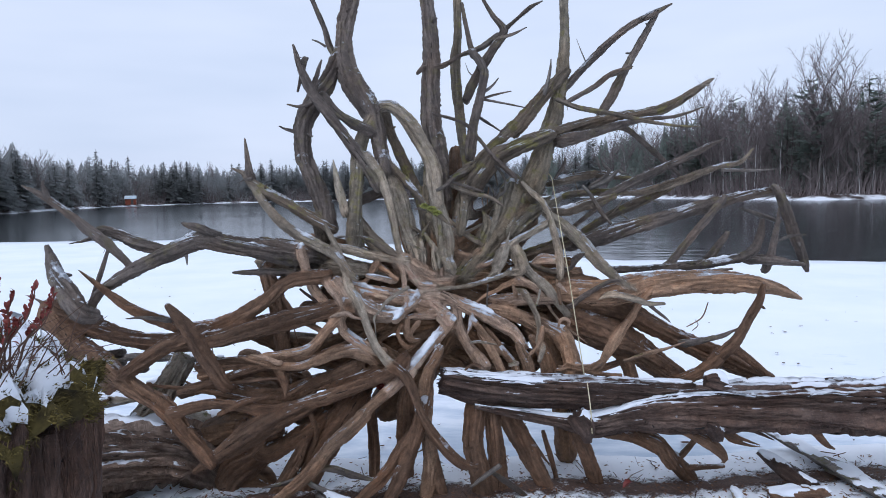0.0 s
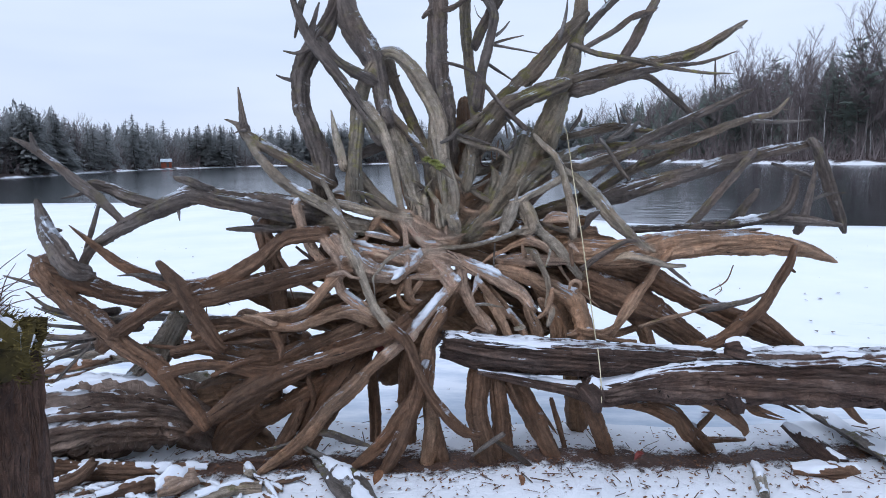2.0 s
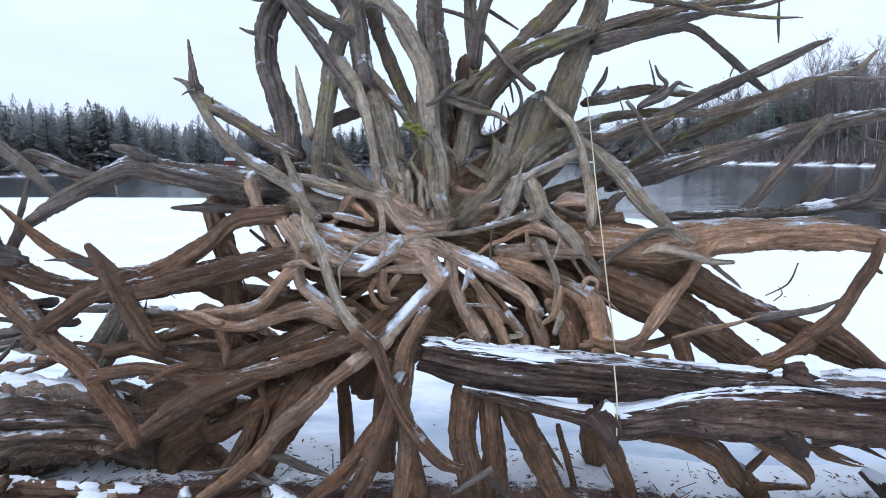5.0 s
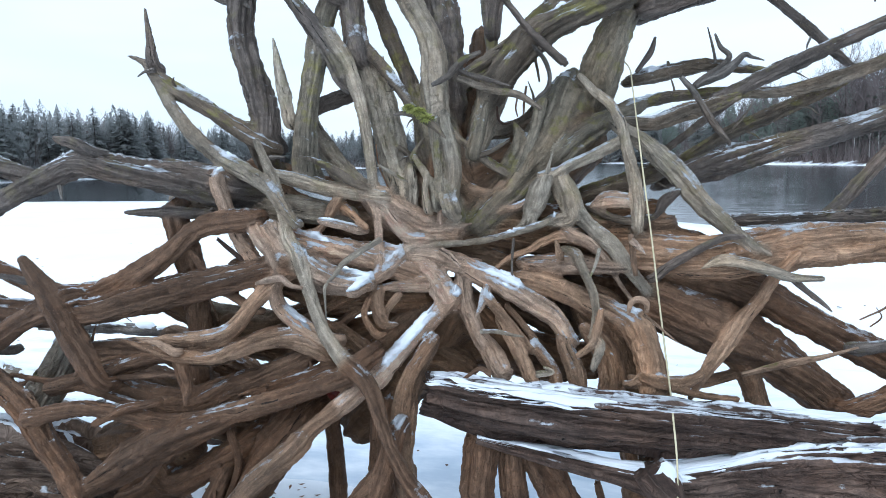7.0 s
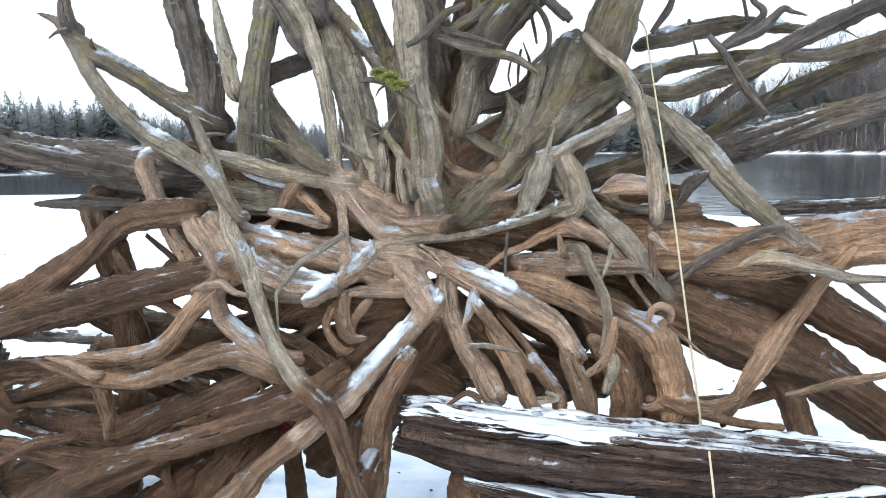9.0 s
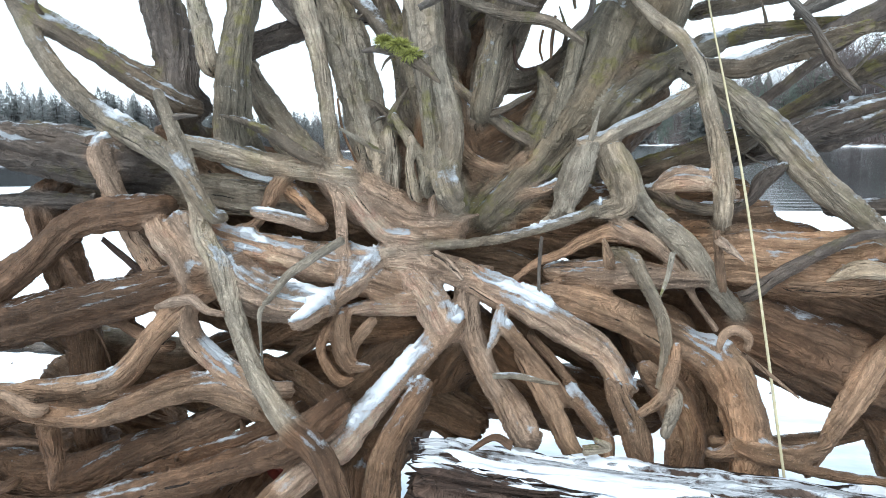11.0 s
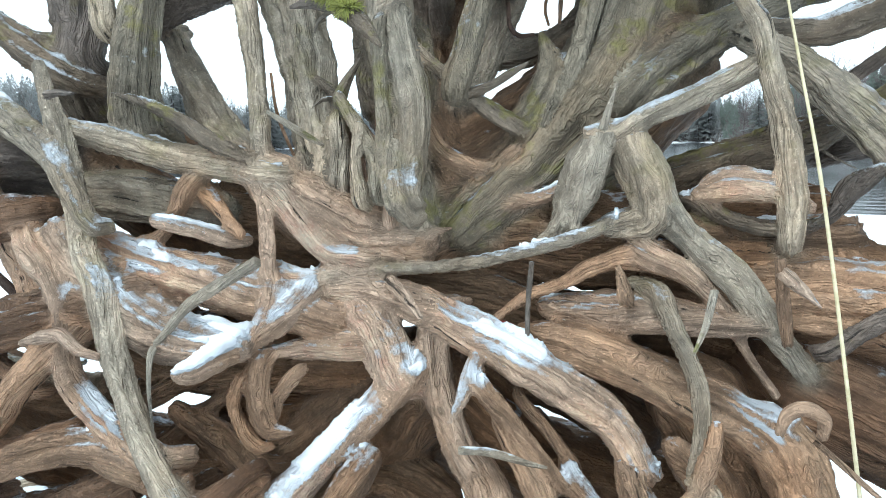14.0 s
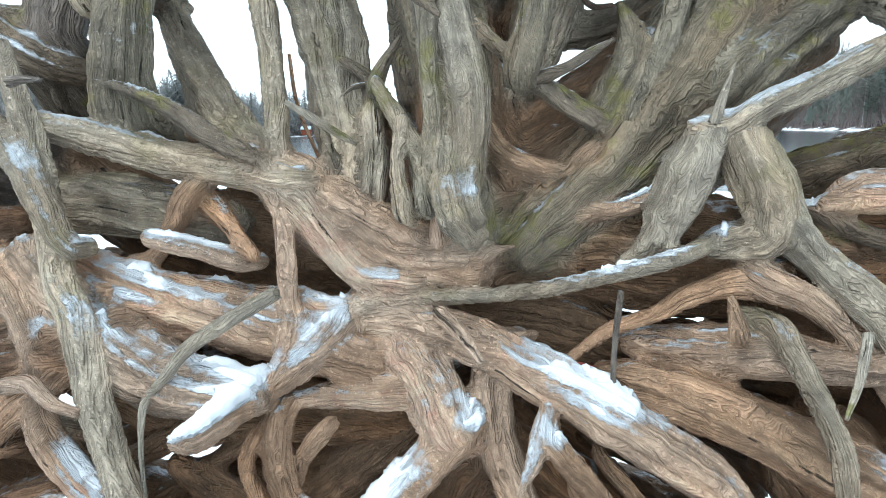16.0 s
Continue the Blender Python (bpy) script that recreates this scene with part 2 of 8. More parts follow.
FRESHMOSS = plain("fresh_moss", (0.28, 0.29, 0.08), (0.48, 0.49, 0.17), 60.0, 0.95, 0.5)
REDLEAF = plain("red_leaf", (0.095, 0.018, 0.016), (0.24, 0.048, 0.034), 60.0, 0.45)
DEADLEAF = plain("dead_leaf", (0.10, 0.045, 0.02), (0.24, 0.12, 0.06), 60.0, 0.7)
STEM = plain("shrub_stem", (0.06, 0.035, 0.025), (0.12, 0.07, 0.05), 40.0)
HUTRED = plain("hut_boards", (0.22, 0.06, 0.035), (0.30, 0.09, 0.05), 2.0)
HUTROOF = plain("hut_roof", (0.42, 0.50, 0.55), (0.60, 0.66, 0.70), 1.0)


def ground_material():
    m, t, b = nodes("shore_ground")
    up, pos = upness(t)
    sep = t.nodes.new("ShaderNodeSeparateXYZ")
    t.links.new(pos, sep.inputs[0])
    big, fine, grit = noise_at(t, pos, 1.6, 4, 0.6), noise_at(t, pos, 16.0, 5, 0.65), noise_at(t, pos, 90.0, 4, 0.7)
    soil = mix(t, ramp(t, grit, (0.35, 0.0), (0.65, 1.0)), (0.028, 0.017, 0.012), (0.12, 0.065, 0.042))
    soil = mix(t, ramp(t, fine, (0.4, 0.0), (0.7, 0.6)), soil, (0.16, 0.09, 0.06))
    # a strip of bare litter lies along the foot of the roots, snow before and behind it
    strip = calc(t, "ABSOLUTE", calc(t, "SUBTRACT", sep.outputs[1], calc(t, "MULTIPLY_ADD", sep.outputs[0], 0.15, 3.36)))
    aside = calc(t, "MAXIMUM", calc(t, "SUBTRACT", calc(t, "ABSOLUTE", sep.outputs[0]), 2.5), 0.0)
    strip = calc(t, "MULTIPLY_ADD", aside, 0.5, strip)
    m1 = calc(t, "MULTIPLY_ADD", calc(t, "MINIMUM", calc(t, "MULTIPLY", strip, 1.4), 0.45), 1.0, calc(t, "MULTIPLY_ADD", big, 0.30, calc(t, "MULTIPLY_ADD", grit, 0.25, calc(t, "MULTIPLY", fine, 0.5))))
    cover = ramp(t, calc(t, "MULTIPLY", m1, 0.6), (0.375, 0.0), (0.43, 1.0))
    inland = ramp(t, calc(t, "MULTIPLY_ADD", noise_at(t, pos, 0.25, 4, 0.6), 0.9, calc(t, "MULTIPLY", sep.outputs[2], 0.35)), (0.46, 1.0), (0.58, 0.0))
    far = calc(t, "GREATER_THAN", sep.outputs[1], 40.0)
    keep = mix(t, far, (1.0, 1.0, 1.0), inland)
    cover = calc(t, "MULTIPLY", cover, keep)
    soil = mix(t, far, soil, (0.055, 0.036, 0.032))
    col = mix(t, cover, soil, (0.86, 0.89, 0.93))
    t.links.new(col, b.inputs["Base Color"])
    b.inputs["Roughness"].default_value = 0.8
    bump(t, b, calc(t, "MULTIPLY_ADD", cover, 0.8, calc(t, "MULTIPLY_ADD", grit, 0.5, fine)), 0.8, 0.02)
    return m


def ice_material():
    m, t, b = nodes("snowy_ice")
    up, pos = upness(t)
    big, fine = noise_at(t, pos, 0.5, 4, 0.6), noise_at(t, pos, 7.0, 5, 0.65)
    wet = noise_at(t, pos, 2.2, 5, 0.6, (1.0, 2.2, 1.0))
    sep = t.nodes.new("ShaderNodeSeparateXYZ")
    t.links.new(pos, sep.inputs[0])
    col = mix(t, ramp(t, big, (0.35, 0.0), (0.65, 1.0)), (0.80, 0.85, 0.92), (0.88, 0.91, 0.95))
    thin = ramp(t, calc(t, "MULTIPLY_ADD", calc(t, "SUBTRACT", 6.5, sep.outputs[1]), 0.10, wet), (0.55, 0.0), (0.85, 0.8))
    col = mix(t, thin, col, (0.40, 0.50, 0.62))
    t.links.new(col, b.inputs["Base Color"])
    t.links.new(ramp(t, thin, (0.0, 0.75), (1.0, 0.32)), b.inputs["Roughness"])
    bump(t, b, fine, 0.25, 0.01)
    return m


def water_material():
    m, t, b = nodes("lake_water")
    up, pos = upness(t)
    b.inputs["Base Color"].default_value = (0.010, 0.013, 0.016, 1)
    b.inputs["Roughness"].default_value = 0.11
    b.inputs["IOR"].default_value = 1.33
    n1 = noise_at(t, pos, 0.9, 3, 0.5, (1, 2.5, 1))
    gust = ramp(t, noise_at(t, pos, 0.022, 2, 0.5, (0.6, 1.6, 1)), (0.40, 0.30), (0.60, 1.0))
    bump(t, b, calc(t, "MULTIPLY", n1, gust), 0.6, 0.05)
    return m


GROUND, ICE, WATER = ground_material(), ice_material(), water_material()


# ---- helpers of the scene ----
def finish(name, verts, faces, material, parent=None, label="", smooth=True, grain=None):
    me = bpy.data.meshes.new(name)
    me.from_pydata(verts, [], faces)
    me.materials.append(material)
    if smooth:
        me.polygons.foreach_set("use_smooth", [True] * len(me.polygons))
    if grain is not None:
        me.attributes.new("grain", "FLOAT_VECTOR", "POINT").data.foreach_set("vector", np.asarray(grain, dtype=np.float32).ravel())
    me.update()
    ob = new(name, me)
    if parent is not None:
        ob.parent = parent
    if label:
        tagged(ob, label)
    return ob


def part(name, bm, material, parent, label=""):
    me = bpy.data.meshes.new(name)
    bm.to_mesh(me)
    bm.free()
    me.materials.append(material)
    ob = new(name, me)
    ob.parent = parent
    if label:
        tagged(ob, label)
    return ob


def thing(name, label, category, group="", at=(0, 0, 0)):
    ob = new(name)
    ob.location = at
    return tagged(ob, label, category, group)


def spline(points, step):
    """Points (x, y, z, radius) joined by a smooth curve, sampled about every step metres."""
    p = np.array(points, dtype=float)
    q = np.vstack([2 * p[0] - p[1], p, 2 * p[-1] - p[-2]])
    out = []
    for k in range(len(p) - 1):
        a, b, c, d = q[k], q[k + 1], q[k + 2], q[k + 3]
        n = max(2, int(np.ceil(np.linalg.norm(c[:3] - b[:3]) / step)))
        for s in np.arange(n) / n:
            out.append(0.5 * (2 * b + (c - a) * s + (2 * a - 5 * b + 4 * c - d) * s * s + (3 * b - a - 3 * c + d) * s ** 3))
    out.append(p[-1])
    out = np.array(out)
    out[:, 3] = np.clip(out[:, 3], p[:, 3].min() * 0.9, p[:, 3].max() * 1.05)
    return out


class Limb:
    """One swept limb: its axis, rings of points and the straightened coordinates for the grain."""

    def __init__(self, points, flute=0.16, knots=0.10, ridges=1.6, seed=0, fine=1.0, furrow=0.0):
        rmean = float(np.mean([q[3] for q in points]))
        step = min(max(0.42 * rmean, 0.006), 0.03) * fine
        ax = spline(points, step)
        self.axis = ax
        self.flute, self.knots, self.ridges, self.rmean = flute, knots, ridges, rmean
        n = len(ax)
        seg = int(min(34, max(8, 10 + rmean * 460))) if not furrow else 108
        tan = np.gradient(ax[:, :3], axis=0)
        tan /= np.linalg.norm(tan, axis=1)[:, None] + 1e-9
        side = np.cross(tan[0], (0.31, 0.2, 0.93))
        side /= np.linalg.norm(side)
        run = np.concatenate([[0], np.cumsum(np.linalg.norm(np.diff(ax[:, :3], axis=0), axis=1))])
        verts, grain, norm = [], [], []
        rnd = random.Random(seed)
        off = Vector((rnd.uniform(-50, 50), rnd.uniform(-50, 50), rnd.uniform(-50, 50)))
        twist = rnd.uniform(-1.0, 1.0) * 0.9
        self.off, self.twist = off, twist
        for i in range(n):
            side = side - tan[i] * np.dot(side, tan[i])
            side /= np.linalg.norm(side)
            up = np.cross(tan[i], side)
            r = ax[i, 3]
            s = run[i]
            for k in range(seg):
                a = 2 * math.pi * k / seg
                b = a + twist * s / max(0.2, 6 * rmean) * 0.6
                ca, sa = math.cos(a), math.sin(a)
                v = Vector((math.cos(b) * ridges, math.sin(b) * ridges, s * 1.6 / max(0.12, 4 * rmean) * 0.35)) + off
                f = noise.noise(v) * flute * 1.6
                f += noise.noise(Vector((math.cos(b) * ridges * 2.3, math.sin(b) * ridges * 2.3, s * 3.0)) + off) * flute * 0.8
                f += noise.noise(Vector((ca * 0.9, sa * 0.9, s / max(0.03, 2.2 * rmean))) - off) * knots * 1.5
                if furrow:
                    g = noise.noise(Vector((math.cos(b) * 8, math.sin(b) * 8, s * 1.3)) + off) + 0.6 * noise.noise(Vector((math.cos(b) * 17, math.sin(b) * 17, s * 2.5)) + off)
                    f += furrow * (0.7 * g - 2.6 * max(0.0, 0.20 - abs(g)))
                rr = r * (1 + f)
                d = side * ca + up * sa
                verts.append(ax[i, :3] + d * rr)
                norm.append(d)
                grain.append((ca * r + off.x, sa * r + off.y, s + off.z))
        self.verts, self.norm, self.grain = np.array(verts), np.array(norm), grain
        self.n, self.seg = n, seg
        faces = []
        for i in range(n - 1):
            for k in range(seg):
                k2 = (k + 1) % seg
                faces.append((i * seg + k, i * seg + k2, (i + 1) * seg + k2, (i + 1) * seg + k))
        self.faces = faces
        # ends: a small broken cap, jagged where the limb is thick
        for i, s in ((0, -1), (n - 1, 1)):
            r = ax[i, 3]
            for k in range(seg):
                self.verts[i * seg + k] += tan[i] * s * r * (0.25 + 0.5 * noise.noise(Vector((k * 0.9, i, seed * 0.37)))) * (1 if r > 0.006 else 0.2)
        self.caps = [(0, ax[0, :3] - tan[0] * ax[0, 3] * 0.15), (n - 1, ax[-1, :3] + tan[-1] * ax[-1, 3] * 0.15)]

    def frames(self):
        """The axis with two cross directions at each sample, for coordinates along and round the limb."""
        ax = self.axis
        tan = np.gradient(ax[:, :3], axis=0)
        tan /= np.linalg.norm(tan, axis=1)[:, None] + 1e-9
        side = np.cross(tan[0], (0.31, 0.2, 0.93))
        sides, ups = [], []
        for t in tan:
            side = side - t * np.dot(side, t)
            side /= np.linalg.norm(side)
            sides.append(side)
            ups.append(np.cross(t, side))
        run = np.concatenate([[0], np.cumsum(np.linalg.norm(np.diff(ax[:, :3], axis=0), axis=1))])
        return tan, np.array(sides), np.array(ups), run

    def build(self, name, material, parent, label=""):
        verts = [tuple(v) for v in self.verts]
        faces, grain = list(self.faces), list(self.grain)
        for i, c in self.caps:
            verts.append(tuple(c))
            grain.append(self.grain[i * self.seg])
            k0 = len(verts) - 1
            for k in range(self.seg):
                a, b = i * self.seg + k, i * self.seg + (k + 1) % self.seg
                faces.append((b, a, k0) if i == 0 else (a, b, k0))
        return finish(name, verts, faces, material, parent, label, grain=grain)

    def snow(self, amount, thick, along=1.0):
        """The part of a snow cover that lies on this limb: verts and faces."""
        v, n, seg = self.verts, self.n, self.seg
        vn = self.norm
        lift = np.empty(len(v))
        for i in range(len(v)):
            q = Vector((v[i][0] * 9.0 * along, v[i][1] * 9.0, v[i][2] * 9.0))
            m = vn[i][2] * 1.0 + 0.85 * noise.noise(q * 1.3) + 0.45 * noise.noise(q * 3.3) + 0.2 * noise.noise(q * 9.0) - (1.35 - amount)
            lift[i] = m
        vid, verts, faces = {}, [], []
        for f in self.faces:
            if max(lift[i] for i in f) < 0.0:
                continue
            g = []
            for i in f:
                if i not in vid:
                    vid[i] = len(verts)
                    e = thick * (math.tanh(lift[i] / 0.16) if lift[i] > 0 else max(-1.2, lift[i] / 0.10))
                    verts.append(tuple(v[i] + vn[i] * e * 0.6 + np.array((0, 0, 1)) * max(e, 0) * 0.5))
                g.append(vid[i])
            faces.append(tuple(g))
        return verts, faces




# ---- setting: ground, ice, lake ----
SHORE = ((-180, 40), (-110, 45), (-60, 80), (-38, 122), (-34.5, 160), (-30, 198), (-22.4, 226), (-16, 216), (-6, 215), (4, 190), (9, 140), (13.3, 118), (19.3, 97), (25, 85), (30, 90), (42, 80), (70, 45), (110, 30), (180, 40))


def shore_radius(x, y):
    return float(np.interp(math.degrees(math.atan2(x, y)), [s[0] for s in SHORE], [s[1] for s in SHORE]))


def ground_height(x, y):
    edge = 3.95 + 0.12 * x * (1 if x > 0 else -0.5) + 0.12 * noise.noise(Vector((x * 0.9, 0, 3)))
    near = 0.05 * noise.noise(Vector((x * 1.1, y * 1.1, 5))) + 0.018 * noise.noise(Vector((x * 5, y * 5, 1)))
    if y < edge + 0.6 or y < 3.0:
        f = min(1.0, max(0.0, (y - edge + 0.25) / 0.8))
        return near * (1 - f) - 0.45 * f * f + 0.02 * max(0.0, 2.0 - y)
    r, s = math.hypot(x, y), shore_radius(x, y)
    d = r - s
    if d < -1.5:
        return -0.9
    a = math.degrees(math.atan2(x, y))
    steep = 0.10 if a > 8 else 0.022
    wob = noise.noise(Vector((x * 0.11, y * 0.11, 8)))
    return -0.13 + min(d, 3.0) * 0.22 + max(0.0, min(d, 60) - 3.0) * steep + 0.35 * wob * min(1, max(0, d) / 3)


def polar_ground():
    cx, cy = 0.3, 2.9
    radii = list(np.arange(0.05, 3.2, 0.06))
    while radii[-1] < 3500:
        radii.append(radii[-1] * (1.045 if radii[-1] < 320 else 1.3))
    m = 224
    verts, faces = [(cx, cy, ground_height(cx, cy))], []
    for r in radii:
        for k in range(m):
            a = 2 * math.pi * k / m
            x, y = cx + r * math.sin(a), cy + r * math.cos(a)
            verts.append((x, y, ground_height(x, y)))
    faces += [(0, 1 + (k + 1) % m, 1 + k) for k in range(m)]
    for i in range(len(radii) - 1):
        for k in range(m):
            a, b = 1 + i * m + k, 1 + i * m + (k + 1) % m
            faces.append((a, b, b + m, a + m))
    ob = finish("ground", verts, faces, GROUND)
    return tagged(ob, "snow-dusted shore ground with strip of brown leaf litter", "ground", kind="structure")


polar_ground()


def ice_edge(x):
    return float(np.interp(x, (-60, -21, -9, -3, 3.5, 9, 40), (30, 28.2, 27.3, 23.0, 16.7, 15.8, 14))) + 0.35 * noise.noise(Vector((x * 0.5, 4, 0)))


def ice_sheet():
    """Snow-covered ice from the shore to the open water, with a thin broken edge."""
    verts, faces = [], []
    xs = [-60 + 0.5 * k for k in range(201)]
    ts = [0, 0.02, 0.05, 0.09, 0.14, 0.2, 0.28, 0.38, 0.5, 0.65, 0.8, 0.92, 1.0]
    for x in xs:
        e = ice_edge(x)
        for t in ts:
            y = 3.2 + (e - 3.2) * t
            verts.append((x, y, -0.10 + 0.010 * noise.noise(Vector((x * 0.7, y * 0.7, 2)))))
        verts.append((x, e + 0.02, -0.17))
    w = len(ts) + 1
    for i in range(len(xs) - 1):
        for j in range(w - 1):
            a = i * w + j
            faces.append((a, a + w, a + w + 1, a + 1))
    return tagged(finish("ice", verts, faces, ICE), "snow-covered lake ice, bluish and wet near shore", "ice", kind="structure")


ice_sheet()
verts = [(-700, 8, -0.13), (700, 8, -0.13), (700, 700, -0.13), (-700, 700, -0.13)]
tagged(finish("water", verts, [(0, 1, 2, 3)], WATER), "calm dark open lake water reflecting the woods", "water", kind="structure")


# ---- the far shores: woods, hut ----
def conifer(seed, tall, wide, material, name="spruce"):
    rnd = random.Random(seed)
    ob = thing(name, "dark evergreen spruce standing on the far lake shore" if name == "spruce" else "dark green white pine standing on the lake shore", "tree", "far shore woods")
    bm = bmesh.new()
    bmesh.ops.create_cone(bm, cap_ends=True, segments=6, radius1=tall * 0.014, radius2=0.02, depth=tall, matrix=Matrix.Translation((0, 0, tall / 2)))
    part("trunk", bm, BARK, ob)
    verts, faces = [], []
    whorls = int(tall * (1.7 if name == "spruce" else 1.0))
    for w in range(whorls):
        f = w / whorls
        z = tall * (0.10 + 0.89 * f) if name == "spruce" else tall * (0.28 + 0.70 * f)
        reach = wide * ((1 - f) ** 0.8 if name == "spruce" else math.sin(math.pi * min(1, 0.22 + 0.78 * f)) ** 0.6)
        for k in range(9 if name == "spruce" else 6):
            a = rnd.uniform(0, 2 * math.pi)
            L = reach * rnd.uniform(0.45, 1.15) + 0.15
            drop = rnd.uniform(-0.35, -0.05) if name == "spruce" else rnd.uniform(-0.05, 0.3)
            d = np.array((math.cos(a), math.sin(a), drop))
            s = np.array((-math.sin(a), math.cos(a), 0))
            o = np.array((0, 0, z + rnd.uniform(-0.2, 0.2)))
            tufts = 9 if name == "spruce" else 11
            for q in range(tufts):
                c = o + d * L * ((q + 0.6) / tufts) + np.array((0, 0, rnd.uniform(-0.12, 0.12)))
                h = L * 0.19 * rnd.uniform(0.6, 1.3) + 0.12
                for e in range(2):
                    n0 = len(verts)
                    u = np.array((rnd.uniform(-1, 1), rnd.uniform(-1, 1), rnd.uniform(-0.7, 0.5)))
                    verts += [tuple(c + s * h * 0.5 * rnd.uniform(0.5, 1)), tuple(c - s * h * 0.5), tuple(c + d * h * 0.8 + u * h * 0.5)]
                    faces.append((n0, n0 + 1, n0 + 2))
    finish("crown", verts, faces, material, ob, smooth=False)
    return ob


def bare_tree(seed, tall, spread, material):
    rnd = random.Random(seed)
    ob = thing("bare_tree", "leafless grey deciduous tree on the far shore", "tree", "far shore woods")

    def stick(verts, faces, a, b, r0, r1):
        n0 = len(verts)
        d = (b - a).normalized()
        s = d.cross(Vector((0.3, 0.9, 0.2))).normalized()
        u = d.cross(s)
        for c, r in ((a, r0), (b, r1)):
            for k in range(3):
                verts.append(tuple(c + (s * math.cos(k * 2.094) + u * math.sin(k * 2.094)) * r))
        for k in range(3):
            faces.append((n0 + k, n0 + (k + 1) % 3, n0 + 3 + (k + 1) % 3, n0 + 3 + k))

    tv, tf, cv, cf = [], [], [], []

    def grow(a, d, L, r, level):
        v, f = (tv, tf) if level == 0 else (cv, cf)
        steps = 5 if level == 0 else 3
        for s in range(steps):
            b = a + d * (L / steps)
            stick(v, f, a, b, r * (1 - s / steps * 0.7), r * (1 - (s + 1) / steps * 0.7))
            a = b
            d = (d + Vector((rnd.uniform(-1, 1), rnd.uniform(-1, 1), rnd.uniform(-0.3, 0.6))) * 0.16).normalized()
            if level < 3 and (level > 0 or s >= 1):
                for _ in range(3 if level < 2 else 4):
                    e = (d * 0.7 + Vector((rnd.uniform(-1, 1), rnd.uniform(-1, 1), rnd.uniform(0.0, 0.7))) * spread).normalized()
                    grow(a, e, L * rnd.uniform(0.28, 0.46), max(0.012, r * 0.42), level + 1)

    grow(Vector((0, 0, -0.3)), Vector((0, 0, 1)), tall * 0.85, tall * 0.011, 0)
    finish("trunk", tv, tf, material, ob, smooth=False)
    finish("crown", cv, cf, TWIGGY, ob, smooth=False)
    return ob


def plant_woods():
    rnd = random.Random(4)
    spruces = [conifer(10 + k, 11.6 + 0.5 * k, 3.5 + 0.3 * k, HAZED_NEEDLE) for k in range(4)]
    pines = [conifer(30 + k, 11.0 + 1.5 * k, 2.6 + 0.3 * k, HAZED_PINE, "white_pine") for k in range(3)]
    bares = [bare_tree(50 + k, 12 + k, 0.75, BARK) for k in range(3)] + [bare_tree(60, 11, 0.6, BIRCH)]
    used = set()

    def stand(kind, x, y, size):
        z = ground_height(x, y)
        m = pose(x, y, z - 0.1, 0, 0, rnd.uniform(0, 360)) @ Matrix.Diagonal((1, 1, 1, 1))
        if kind not in used:
            used.add(kind)
            kind.scale = (size, size, size)
            kind.matrix_basis = m @ Matrix.Diagonal((size, size, size, 1))
            return
        ob = copy_thing(kind, m)
        ob.scale = (size * rnd.uniform(0.85, 1.15), size * rnd.uniform(0.85, 1.15), size)

    # the far bay, dark spruces close together with bare trees behind
    for k in range(190):
        a = rnd.uniform(-48, 8)
        x0, y0 = math.sin(radians(a)), math.cos(radians(a))
        r = shore_radius(x0, y0) + 3 + 26 * rnd.random() ** 1.5
        if abs(a + 29.6) < 1.1 and r < shore_radius(x0, y0) + 12:
            continue
        kind = rnd.choice(spruces * 5 + bares[:1])
        stand(kind, x0 * r, y0 * r, rnd.uniform(0.78, 1.0) * (0.9 if a < -34 else 1.08))
    # the wooded bank, nearer, bare trees above a belt of evergreens
    for k in range(230):
        a = 8 + 44 * rnd.random()
        x0, y0 = math.sin(radians(a)), math.cos(radians(a))
        r = shore_radius(x0, y0) + 4 + 36 * rnd.random() ** 1.3
        if a < 16:
            kind = rnd.choice(pines + pines + bares)
            size = rnd.uniform(0.5, 0.85)
        else:
            kind = rnd.choice(bares + bares + bares[3:] * 3 + pines)
            size = rnd.uniform(0.6, 1.05) * (1.0 if kind not in spruces else 0.75)
        stand(kind, x0 * r, y0 * r, size)
    # white birches that lean out along the bank
    for k in range(16):
        a = rnd.uniform(17, 44)
        x0, y0 = math.sin(radians(a)), math.cos(radians(a))
        r = shore_radius(x0, y0) + rnd.uniform(2.5, 7)
        stand(bares[3], x0 * r, y0 * r, rnd.uniform(0.55, 0.85))
    for ob in spruces + pines + bares:
        if ob not in used:
            stand(ob, -60, 240, 0.8)


plant_woods()


